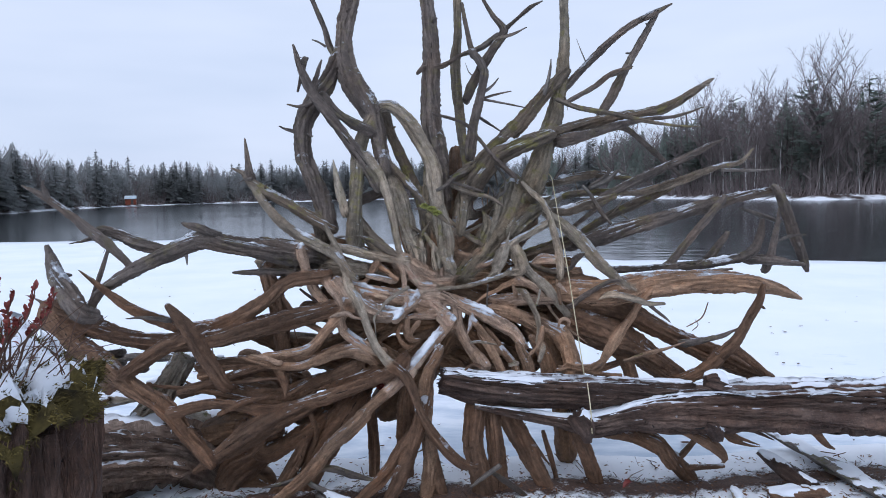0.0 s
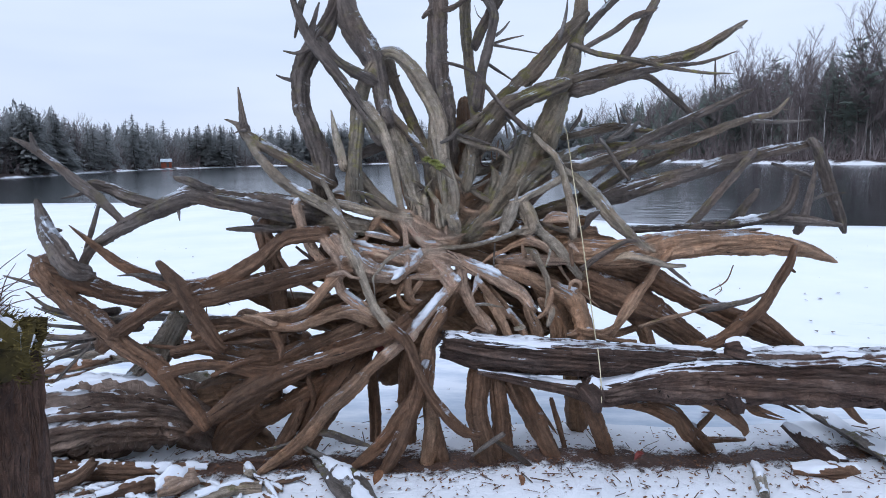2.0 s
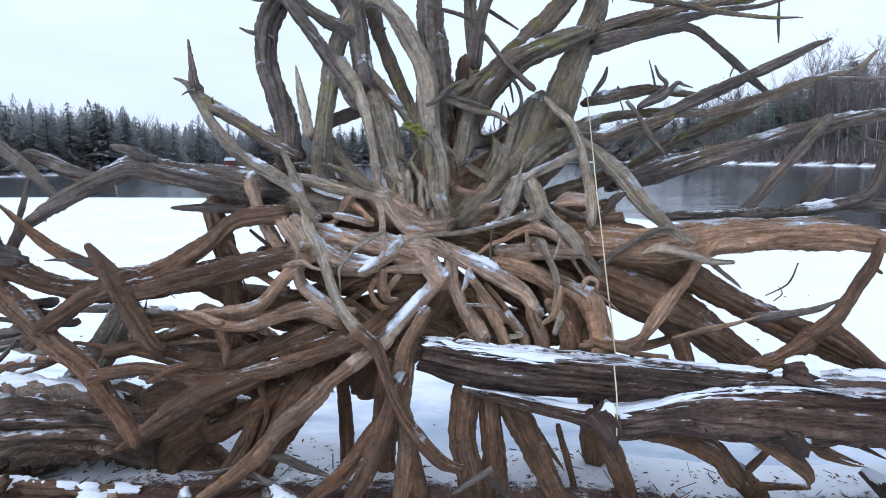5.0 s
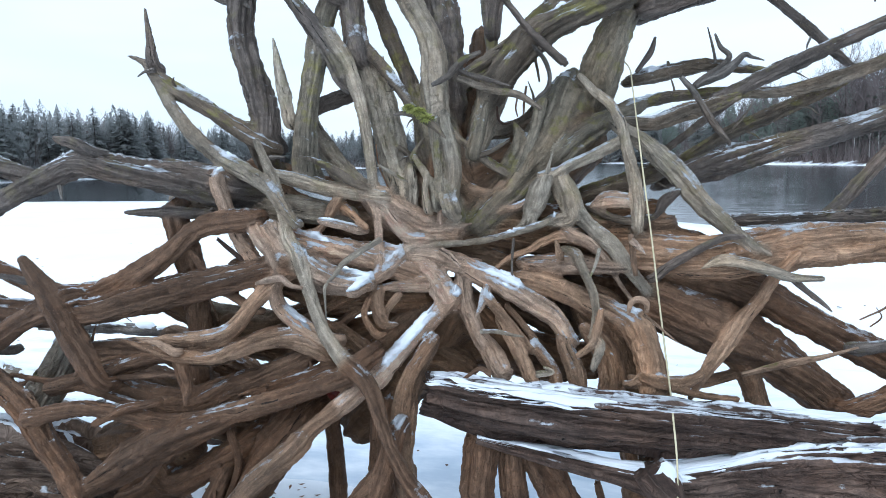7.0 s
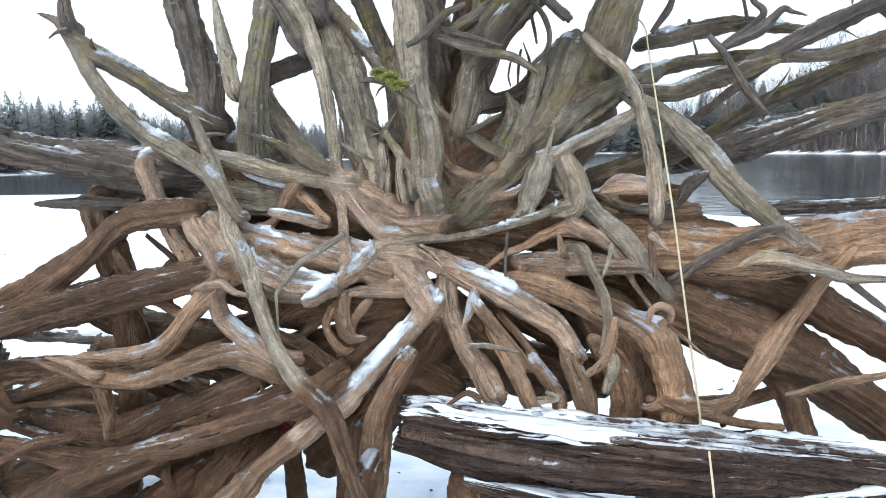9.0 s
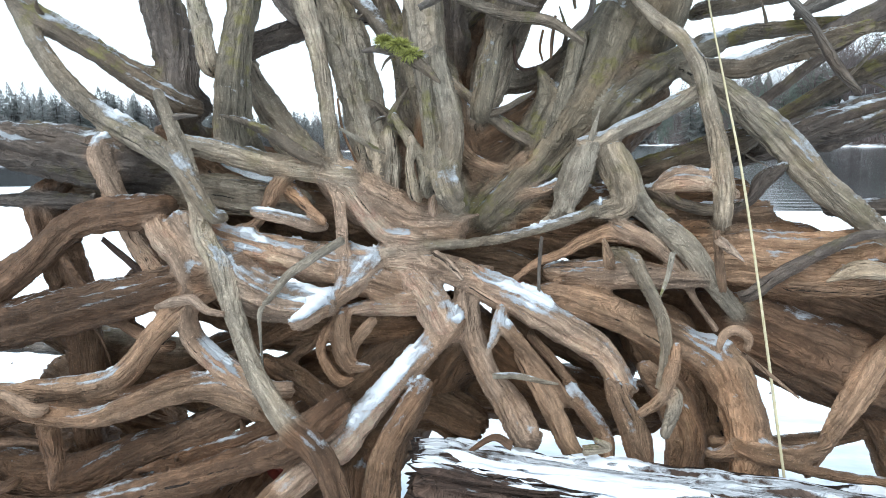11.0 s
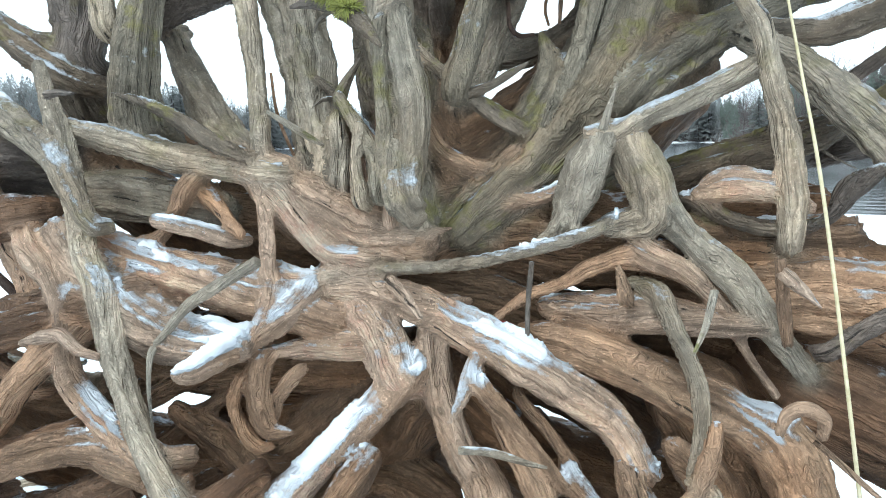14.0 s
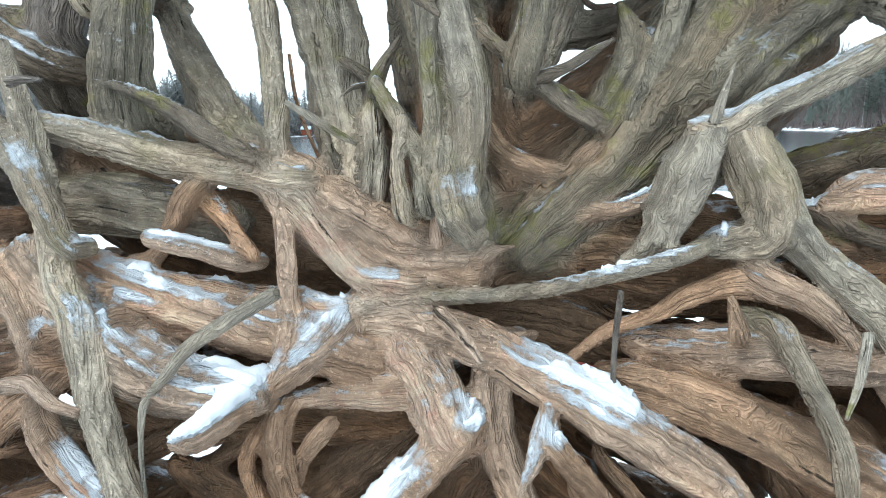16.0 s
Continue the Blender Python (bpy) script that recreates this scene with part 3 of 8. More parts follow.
def far_woods():
    """The closed wood behind the single trees: evergreen masses and grey-brown brush, too dense to count."""
    rnd = random.Random(9)
    green, gf, brush, bf = [], [], [], []

    def tri(vs, fs, *p):
        n = len(vs)
        vs.extend(p)
        fs.append((n, n + 1, n + 2))

    for k in range(1000):
        a = rnd.uniform(-52, 56)
        x0, y0 = math.sin(radians(a)), math.cos(radians(a))
        near = a > 8
        r = shore_radius(x0, y0) + (9 if near else 7) + 40 * rnd.random()
        x, y = x0 * r, y0 * r
        z = ground_height(x, y) - 0.3
        tall = rnd.uniform(7.0, 12.5) if near else rnd.uniform(8.5, 12.0)
        wide = tall * (rnd.uniform(0.20, 0.30) if near else rnd.uniform(0.26, 0.38))
        if near and rnd.random() < 0.45:
            tall *= 0.7
        for q in range(210 if near else 330):
            f = rnd.random() ** 0.8
            b = rnd.uniform(0, 6.283)
            rr = wide * (1 - f) * rnd.uniform(0.5, 1.1)
            c = (x + rr * math.cos(b), y + rr * math.sin(b), z + tall * f)
            h = wide * (0.30 if near else 0.19) * (1.15 - f)
            tri(green, gf, (c[0] - h * 0.6, c[1] + rnd.uniform(-h, h), c[2] - h * rnd.uniform(0.2, 0.9)), (c[0] + h * 0.6, c[1] + rnd.uniform(-h, h), c[2] - h * rnd.uniform(0.2, 0.9)),
                (c[0] + rnd.uniform(-h, h) * 0.4, c[1], c[2] + h * rnd.uniform(0.4, 1.1)))
    for k in range(21000):
        a = rnd.uniform(-52, 56)
        x0, y0 = math.sin(radians(a)), math.cos(radians(a))
        r = shore_radius(x0, y0) + 2.5 + 38 * rnd.random() ** 1.4
        x, y = x0 * r, y0 * r
        z = ground_height(x, y) - 0.2
        t = rnd.uniform(1.0, 11.0) * min(1.0, 0.14 + (r - shore_radius(x0, y0)) / 18)
        w = rnd.uniform(0.02, 0.10)
        lean = rnd.uniform(-0.45, 0.45) * t
        tri(brush, bf, (x - w, y, z), (x + w, y, z), (x + lean, y, z + t))
        for q in range(3):
            f = rnd.uniform(0.35, 0.95)
            l2 = t * rnd.uniform(0.12, 0.3)
            d = rnd.choice((-1, 1))
            px, pz = x + lean * f, z + t * f
            tri(brush, bf, (px, y, pz), (px, y, pz + 0.10), (px + d * l2 * 0.7, y + rnd.uniform(-0.5, 0.5), pz + l2))
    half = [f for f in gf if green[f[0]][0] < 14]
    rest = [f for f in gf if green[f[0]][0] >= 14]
    for name, chosen, mat, label in (("far_evergreens", half, HAZED_NEEDLE, "dense evergreen woods across the lake, paled by painted haze"), ("bank_evergreens", rest, HAZED_PINE, "dense dark evergreens on the wooded bank")):
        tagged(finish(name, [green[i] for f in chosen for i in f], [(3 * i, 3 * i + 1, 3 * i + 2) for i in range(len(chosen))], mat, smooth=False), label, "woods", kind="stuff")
    tagged(finish("brush", brush, bf, TWIGGY, smooth=False), "grey-brown leafless brush along the far shore", "brush", kind="stuff")


far_woods()


def hut():
    ob = thing("hut", "small red-boarded lakeside hut with pale snowy roof", "hut", at=(-98.5, 174.5, 0.35))
    ob.rotation_euler = (0, 0, radians(24))
    ob.scale = (0.78, 0.78, 0.78)
    bm = bmesh.new()
    bmesh.ops.create_cube(bm, size=1, matrix=Matrix.Translation((0, 0, 1.0)) @ Matrix.Diagonal((3.3, 2.6, 2.0, 1)))
    part("wall", bm, HUTRED, ob)
    verts = [(-1.9, -1.6, 1.95), (1.9, -1.6, 1.95), (1.9, 1.6, 1.95), (-1.9, 1.6, 1.95), (-1.9, 0, 3.0), (1.9, 0, 3.0),
             (-1.9, -1.6, 2.1), (1.9, -1.6, 2.1), (1.9, 1.6, 2.1), (-1.9, 1.6, 2.1), (-1.9, 0, 3.15), (1.9, 0, 3.15)]
    faces = [(6, 7, 11, 10), (10, 11, 8, 9), (0, 4, 5, 1), (4, 3, 2, 5), (0, 1, 7, 6), (2, 3, 9, 8), (0, 6, 10, 4), (3, 4, 10, 9), (1, 5, 11, 7), (2, 8, 11, 5)]
    finish("roof", verts, faces, HUTROOF, ob, smooth=False)
    bm = bmesh.new()
    bmesh.ops.create_cube(bm, size=1, matrix=Matrix.Translation((0.5, -1.31, 0.95)) @ Matrix.Diagonal((0.8, 0.06, 1.7, 1)))
    part("door", bm, BARK, ob)


hut()


# ---- the uprooted stump ----
stump = thing("uprooted_stump", "huge uprooted tree stump with tangled weathered roots, snow-dusted", "tree stump")
log = thing("fallen_log", "split weathered log with snow on top, lying against the roots", "log")
left_log = thing("furrowed_log", "thick furrowed grey-brown log lying on the shore", "log")
MADE = []


def split_face(lm):
    """A trunk that has split along its grain: the top is a nearly level, splintered face."""
    for i in range(lm.n):
        c, r = lm.axis[i, :3], lm.axis[i, 3]
        for k in range(lm.seg):
            j = i * lm.seg + k
            v = lm.verts[j]
            top = c[2] + r * (0.62 + 0.20 * noise.noise(Vector((c[0] * 1.4, v[1] * 22, 3.0))) + 0.10 * noise.noise(Vector((c[0] * 9, v[1] * 60, 7.0))))
            if v[2] > top:
                lm.verts[j][2] = top + (v[2] - top) * 0.12
                lm.norm[j] = np.array((0.0, -0.25, 0.97))


def limb(owner, name, tone, *points, snow=0.0):
    """One limb or root, from its end to where it joins, as places with radii."""
    thick = max(q[3] for q in points)
    # an end that is still thick grows back into the mass behind it
    points = list(points)
    if name in ("limb", "root", "twig"):
        for end, nxt in ((0, 1), (-1, -2)):
            p, q = np.array(points[end]), np.array(points[nxt])
            if p[3] > 0.62 * thick and p[3] > 0.012 and p[2] > 0.12:
                d = (p[:3] - q[:3]) / np.linalg.norm(p[:3] - q[:3])
                e = (*(p[:3] + d * p[3] * 0.9 + np.array((0, 1.5 * p[3], 0))), p[3] * 0.8)
                points.insert(0, e) if end == 0 else points.append(e)
    rough = dict(flute=0.21, knots=0.12, ridges=1.7)
    if owner is log:
        rough = dict(flute=0.16, knots=0.10, ridges=2.0, furrow=0.30 if thick > 0.07 else 0.0)
    if owner is left_log:
        rough = dict(flute=0.14, knots=0.05, ridges=2.2, furrow=0.42)
    if tone in ("grey", "mossy"):
        rough.update(flute=0.25, ridges=2.0)
    MADE.append((owner, name, tone, Limb(points, seed=len(MADE) + 1, fine=1.0 if thick < 0.13 else 0.8, **rough)))
    MADE[-1][3].more_snow = snow
    if owner is log and thick > 0.08:
        split_face(MADE[-1][3])


# upper limbs
limb(stump, "limb", "grey", (-0.552, 4.000, 3.174, 0.0587), (-0.556, 3.974, 2.891, 0.0587), (-0.593, 3.949, 2.702, 0.0485), (-0.593, 3.923, 2.536, 0.0501), (-0.534, 3.897, 2.368, 0.0603), (-0.440, 3.871, 2.200, 0.0600), (-0.403, 3.846, 2.104, 0.0460), (-0.372, 3.820, 1.964, 0.0405), (-0.335, 3.770, 1.847, 0.0401))
limb(stump, "limb", "grey", (-0.622, 3.950, 2.565, 0.0396), (-0.688, 3.900, 2.397, 0.0447), (-0.801, 3.850, 2.209, 0.0537), (-0.842, 3.808, 2.091, 0.0533), (-0.824, 3.766, 1.928, 0.0491), (-0.760, 3.724, 1.788, 0.0523), (-0.697, 3.682, 1.628, 0.0518), (-0.667, 3.640, 1.528, 0.0461))
limb(stump, "twig", "grey", (-0.822, 3.950, 2.988, 0.0096), (-0.790, 3.950, 2.895, 0.0128), (-0.724, 3.950, 2.731, 0.0162), (-0.682, 3.950, 2.591, 0.0216), (-0.624, 3.950, 2.531, 0.0216))
limb(stump, "twig", "grey", (-0.786, 3.900, 2.642, 0.0039), (-0.751, 3.900, 2.629, 0.0065), (-0.704, 3.900, 2.600, 0.0082))
limb(stump, "limb", "grey", (-0.853, 3.720, 2.572, 0.0084), (-0.814, 3.723, 2.439, 0.0206), (-0.752, 3.727, 2.293, 0.0258), (-0.643, 3.730, 2.145, 0.0276), (-0.535, 3.733, 1.997, 0.0294), (-0.448, 3.737, 1.871, 0.0346), (-0.383, 3.740, 1.757, 0.0400))
limb(stump, "twig", "grey", (-0.860, 3.800, 2.319, 0.0089), (-0.833, 3.800, 2.408, 0.0149), (-0.811, 3.800, 2.497, 0.0181))
limb(stump, "twig", "grey", (-0.693, 3.750, 2.488, 0.0054), (-0.719, 3.750, 2.418, 0.0118), (-0.753, 3.750, 2.308, 0.0196))
limb(stump, "twig", "grey", (-0.912, 3.750, 2.235, 0.0055), (-0.831, 3.750, 2.221, 0.0119), (-0.737, 3.750, 2.258, 0.0180))
limb(stump, "twig", "grey", (-0.998, 3.840, 2.117, 0.0039), (-0.953, 3.840, 2.097, 0.0091), (-0.899, 3.840, 2.084, 0.0136))
limb(stump, "limb", "grey", (-0.697, 3.780, 2.276, 0.0261), (-0.608, 3.780, 2.172, 0.0261), (-0.495, 3.780, 2.101, 0.0297), (-0.427, 3.780, 2.065, 0.0315))
limb(stump, "limb", "trunk", (-0.421, 3.834, 2.142, 0.0337), (-0.492, 3.809, 1.976, 0.0384), (-0.496, 3.709, 1.782, 0.0389), (-0.495, 3.625, 1.586, 0.0406), (-0.501, 3.604, 1.413, 0.0526))
limb(stump, "twig", "light", (-0.617, 3.630, 1.892, 0.0051), (-0.595, 3.623, 1.763, 0.0208), (-0.572, 3.615, 1.667, 0.0267), (-0.568, 3.607, 1.667, 0.0229), (-0.554, 3.600, 1.592, 0.0238))
limb(stump, "limb", "mossy", (-1.209, 3.580, 1.857, 0.0041), (-1.144, 3.583, 1.827, 0.0141), (-1.084, 3.587, 1.763, 0.0268), (-0.955, 3.590, 1.686, 0.0293), (-0.828, 3.593, 1.610, 0.0299), (-0.729, 3.597, 1.542, 0.0316), (-0.649, 3.600, 1.493, 0.0270))
limb(stump, "twig", "grey", (-1.151, 3.550, 1.772, 0.0020), (-1.118, 3.550, 1.788, 0.0057), (-1.076, 3.550, 1.791, 0.0115))
limb(stump, "twig", "grey", (-1.119, 3.580, 2.025, 0.0051), (-1.110, 3.580, 1.919, 0.0151), (-1.100, 3.580, 1.823, 0.0241))
limb(stump, "limb", "light", (-1.092, 3.580, 1.762, 0.0166), (-1.018, 3.560, 1.651, 0.0227), (-0.929, 3.540, 1.553, 0.0252), (-0.815, 3.520, 1.467, 0.0266), (-0.713, 3.500, 1.419, 0.0286), (-0.586, 3.470, 1.349, 0.0237), (-0.479, 3.440, 1.229, 0.0208))
limb(stump, "root", "light", (-0.598, 3.530, 1.393, 0.0218), (-0.509, 3.558, 1.368, 0.0275), (-0.405, 3.589, 1.336, 0.0277), (-0.302, 3.625, 1.315, 0.0254), (-0.213, 3.622, 1.302, 0.0225), snow=0.26)
limb(stump, "limb", "grey", (-0.539, 3.731, 1.621, 0.0285), (-0.458, 3.764, 1.663, 0.0305), (-0.391, 3.798, 1.687, 0.0297), (-0.322, 3.830, 1.718, 0.0241))
limb(stump, "limb", "grey", (-0.346, 3.920, 1.724, 0.0187), (-0.236, 3.920, 1.730, 0.0166), (-0.130, 3.920, 1.705, 0.0165))
limb(stump, "limb", "light", (-0.552, 3.792, 1.594, 0.0264), (-0.473, 3.759, 1.482, 0.0357), (-0.402, 3.725, 1.400, 0.0399), (-0.331, 3.692, 1.343, 0.0373), snow=-0.45)
limb(stump, "limb", "light", (-0.432, 3.732, 1.906, 0.0254), (-0.359, 3.720, 1.798, 0.0271), (-0.315, 3.710, 1.669, 0.0246), (-0.285, 3.688, 1.537, 0.0218), (-0.260, 3.661, 1.419, 0.0181), (-0.243, 3.635, 1.337, 0.0179))
limb(stump, "limb", "mossy", (-0.348, 3.820, 1.895, 0.0215), (-0.236, 3.753, 1.793, 0.0217), (-0.143, 3.687, 1.687, 0.0192), (-0.076, 3.620, 1.610, 0.0169), (-0.002, 3.560, 1.563, 0.0163), (0.067, 3.500, 1.505, 0.0045))
limb(stump, "twig", "grey", (-0.145, 3.600, 1.595, 0.0027), (-0.110, 3.600, 1.599, 0.0078), (-0.070, 3.600, 1.591, 0.0101))
limb(stump, "limb", "light", (-0.440, 3.950, 2.212, 0.0284), (-0.323, 3.916, 2.226, 0.0342), (-0.211, 3.882, 2.141, 0.0369), (-0.124, 3.848, 1.997, 0.0411), (-0.054, 3.814, 1.855, 0.0455), (-0.034, 3.780, 1.697, 0.0453), (0.016, 3.700, 1.365, 0.0381), (0.056, 3.600, 1.256, 0.0321))
limb(stump, "limb", "mossy", (-0.388, 4.062, 2.232, 0.0325), (-0.343, 4.025, 2.085, 0.0304), (-0.271, 3.988, 1.934, 0.0310), (-0.192, 3.938, 1.763, 0.0324), (-0.130, 3.893, 1.597, 0.0365), (-0.087, 3.857, 1.436, 0.0380))
limb(stump, "limb", "grey", (-0.115, 4.200, 3.315, 0.0354), (-0.109, 4.157, 3.064, 0.0353), (-0.096, 4.114, 2.909, 0.0369), (-0.069, 4.071, 2.663, 0.0440), (-0.072, 4.029, 2.372, 0.0532), (-0.067, 3.986, 2.108, 0.0571), (-0.044, 3.943, 1.893, 0.0677), (-0.034, 3.900, 1.657, 0.0759))
limb(stump, "twig", "grey", (-0.146, 4.020, 2.444, 0.0123), (-0.102, 4.020, 2.471, 0.0172), (0.008, 4.020, 2.480, 0.0172), (0.117, 4.020, 2.537, 0.0137), (0.248, 4.020, 2.581, 0.0171), (0.343, 4.020, 2.646, 0.0170))
limb(stump, "limb", "trunk", (0.105, 4.309, 3.348, 0.0248), (0.093, 4.286, 2.953, 0.0248), (0.088, 4.261, 2.704, 0.0286), (0.073, 4.240, 2.455, 0.0345), (0.143, 3.998, 1.819, 0.0235), (0.137, 3.891, 1.697, 0.0267), (0.130, 3.810, 1.582, 0.0269), (0.113, 3.739, 1.460, 0.0245))
limb(stump, "limb", "grey", (0.160, 4.000, 2.290, 0.0307), (0.246, 4.000, 2.449, 0.0252), (0.330, 4.000, 2.573, 0.0233), (0.390, 4.000, 2.674, 0.0214), (0.322, 4.000, 2.768, 0.0144), (0.253, 4.000, 2.885, 0.0096))
limb(stump, "twig", "grey", (0.385, 4.000, 2.670, 0.0151), (0.484, 4.000, 2.750, 0.0114), (0.554, 4.000, 2.804, 0.0121), (0.628, 4.000, 2.839, 0.0048))
limb(stump, "twig", "grey", (0.366, 3.980, 2.625, 0.0121), (0.447, 3.980, 2.644, 0.0082), (0.529, 3.980, 2.682, 0.0028))
limb(stump, "twig", "grey", (0.133, 4.050, 2.858, 0.0108), (0.165, 4.050, 2.672, 0.0154), (0.194, 4.050, 2.554, 0.0188))
limb(stump, "limb", "grey", (0.197, 3.970, 2.538, 0.0214), (0.265, 3.933, 2.414, 0.0248), (0.233, 3.895, 2.250, 0.0246), (0.197, 3.857, 2.087, 0.0281), (0.176, 3.820, 1.926, 0.0331))
limb(stump, "twig", "grey", (0.272, 3.950, 2.302, 0.0082), (0.315, 3.950, 2.335, 0.0065), (0.353, 3.950, 2.379, 0.0028))
limb(stump, "twig", "grey", (0.262, 3.950, 2.261, 0.0082), (0.337, 3.950, 2.281, 0.0065), (0.430, 3.950, 2.297, 0.0028))
limb(stump, "twig", "grey", (0.255, 3.950, 2.252, 0.0082), (0.383, 3.950, 2.225, 0.0065), (0.526, 3.950, 2.192, 0.0028))
limb(stump, "twig", "grey", (0.219, 3.930, 2.151, 0.0091), (0.288, 3.930, 2.103, 0.0082), (0.361, 3.930, 2.053, 0.0048))
limb(stump, "limb", "trunk", (0.796, 4.319, 3.320, 0.0302), (0.784, 4.282, 2.924, 0.0320), (0.784, 4.244, 2.674, 0.0321), (0.763, 4.211, 2.451, 0.0375), (0.719, 4.184, 2.207, 0.0507), (0.665, 4.123, 2.020, 0.0584), (0.605, 4.003, 1.858, 0.0660), (0.535, 4.099, 1.678, 0.0842))
limb(stump, "limb", "mossy", (0.773, 4.176, 2.430, 0.0316), (0.672, 4.129, 2.322, 0.0370), (0.523, 4.082, 2.150, 0.0405), (0.376, 4.035, 2.008, 0.0457), (0.231, 3.988, 1.866, 0.0418), (0.064, 3.941, 1.751, 0.0398))
limb(stump, "twig", "grey", (0.680, 4.050, 2.500, 0.0029), (0.670, 4.050, 2.408, 0.0091), (0.641, 4.050, 2.304, 0.0137))
limb(stump, "limb", "mossy", (0.628, 3.935, 2.009, 0.0442), (0.406, 3.909, 1.933, 0.0515), (0.290, 3.884, 1.854, 0.0535), (0.172, 3.859, 1.696, 0.0535))
limb(stump, "limb", "grey", (0.783, 4.200, 2.345, 0.0206), (0.927, 4.220, 2.493, 0.0243), (1.075, 4.240, 2.630, 0.0225), (1.223, 4.260, 2.744, 0.0206), (1.371, 4.280, 2.814, 0.0167), (1.476, 4.300, 2.867, 0.0063))
limb(stump, "limb", "grey", (1.371, 4.300, 2.795, 0.0169), (1.274, 4.275, 2.630, 0.0226), (1.149, 4.250, 2.413, 0.0263), (1.072, 4.225, 2.267, 0.0262), (1.015, 4.200, 2.181, 0.0243))
limb(stump, "twig", "grey", (0.792, 4.150, 2.247, 0.0140), (0.964, 4.150, 2.343, 0.0173), (1.083, 4.150, 2.422, 0.0139), (1.189, 4.150, 2.442, 0.0076))
limb(stump, "twig", "grey", (1.068, 4.200, 2.407, 0.0094), (1.140, 4.200, 2.429, 0.0077), (1.211, 4.200, 2.464, 0.0030))
limb(stump, "limb", "mossy", (0.738, 4.094, 2.061, 0.0368), (0.955, 4.112, 2.111, 0.0330), (1.147, 4.129, 2.140, 0.0313), (1.363, 4.147, 2.178, 0.0294), (1.532, 4.165, 2.258, 0.0238), (1.654, 4.181, 2.335, 0.0165), (1.710, 4.199, 2.369, 0.0060))
limb(stump, "limb", "grey", (0.747, 4.030, 1.994, 0.0361), (0.947, 4.040, 2.040, 0.0253), (1.112, 4.050, 2.088, 0.0198), (1.276, 4.060, 2.116, 0.0144), (1.440, 4.070, 2.126, 0.0105), (1.626, 4.080, 2.182, 0.0041))
limb(stump, "twig", "mossy", (0.711, 4.000, 2.243, 0.0136), (0.850, 4.000, 2.186, 0.0151), (1.057, 4.000, 2.144, 0.0151), (1.263, 4.000, 2.092, 0.0121), (1.445, 4.000, 2.059, 0.0090), (1.592, 4.000, 2.052, 0.0038))
limb(stump, "limb", "grey", (0.740, 4.289, 2.021, 0.0360), (0.927, 4.303, 2.063, 0.0308), (1.091, 4.315, 2.092, 0.0226), (1.194, 4.328, 2.080, 0.0192), (1.321, 4.340, 1.973, 0.0192), (1.447, 4.351, 1.856, 0.0193), (1.564, 4.363, 1.748, 0.0104))
limb(stump, "limb", "mossy", (0.682, 4.150, 1.733, 0.0227), (0.829, 4.163, 1.763, 0.0272), (0.962, 4.175, 1.781, 0.0241), (1.093, 4.188, 1.768, 0.0191), (1.246, 4.200, 1.742, 0.0128))
limb(stump, "twig", "grey", (0.920, 4.050, 1.692, 0.0101), (1.018, 4.050, 1.738, 0.0180), (1.082, 4.050, 1.796, 0.0107), (1.114, 4.050, 1.788, 0.0066), (1.155, 4.050, 1.773, 0.0019))
limb(stump, "twig", "grey", (0.961, 4.100, 1.914, 0.0020), (0.980, 4.100, 1.843, 0.0045), (0.994, 4.100, 1.777, 0.0059))
limb(stump, "limb", "mossy", (0.619, 4.135, 1.610, 0.0222), (0.785, 4.138, 1.656, 0.0215), (0.946, 4.141, 1.671, 0.0223), (1.103, 4.145, 1.668, 0.0219), (1.234, 4.148, 1.665, 0.0207), (1.414, 4.152, 1.703, 0.0277), (1.602, 4.155, 1.768, 0.0228), (1.749, 4.160, 1.815, 0.0181), (1.867, 4.163, 1.838, 0.0152), (1.949, 4.166, 1.920, 0.0067))
limb(stump, "twig", "grey", (1.695, 3.980, 1.784, 0.0101), (1.869, 3.980, 1.779, 0.0100), (1.999, 3.980, 1.784, 0.0038))
limb(stump, "limb", "grey", (1.009, 4.050, 1.651, 0.0230), (1.202, 4.070, 1.733, 0.0275), (1.355, 4.090, 1.802, 0.0258), (1.506, 4.110, 1.866, 0.0227), (1.638, 4.130, 1.931, 0.0181), (1.754, 4.150, 1.979, 0.0066))
limb(stump, "limb", "mossy", (0.912, 4.206, 1.426, 0.0210), (1.074, 4.208, 1.518, 0.0272), (1.234, 4.209, 1.588, 0.0269), (1.389, 4.211, 1.666, 0.0251), (1.541, 4.213, 1.743, 0.0143))
limb(stump, "limb", "mossy", (0.639, 3.980, 1.563, 0.0186), (0.755, 3.985, 1.552, 0.0258), (0.868, 3.990, 1.588, 0.0317), (0.957, 3.995, 1.613, 0.0270), (1.055, 4.000, 1.643, 0.0178))
limb(stump, "twig", "grey", (0.854, 3.920, 1.711, 0.0088), (0.899, 3.920, 1.658, 0.0104), (0.933, 3.920, 1.601, 0.0111), (0.967, 3.920, 1.543, 0.0111), (1.022, 3.920, 1.474, 0.0088))
limb(stump, "twig", "grey", (0.785, 4.084, 1.429, 0.0134), (0.874, 4.081, 1.498, 0.0133), (0.971, 4.077, 1.574, 0.0146), (1.034, 4.072, 1.616, 0.0129), (1.084, 4.068, 1.647, 0.0047))
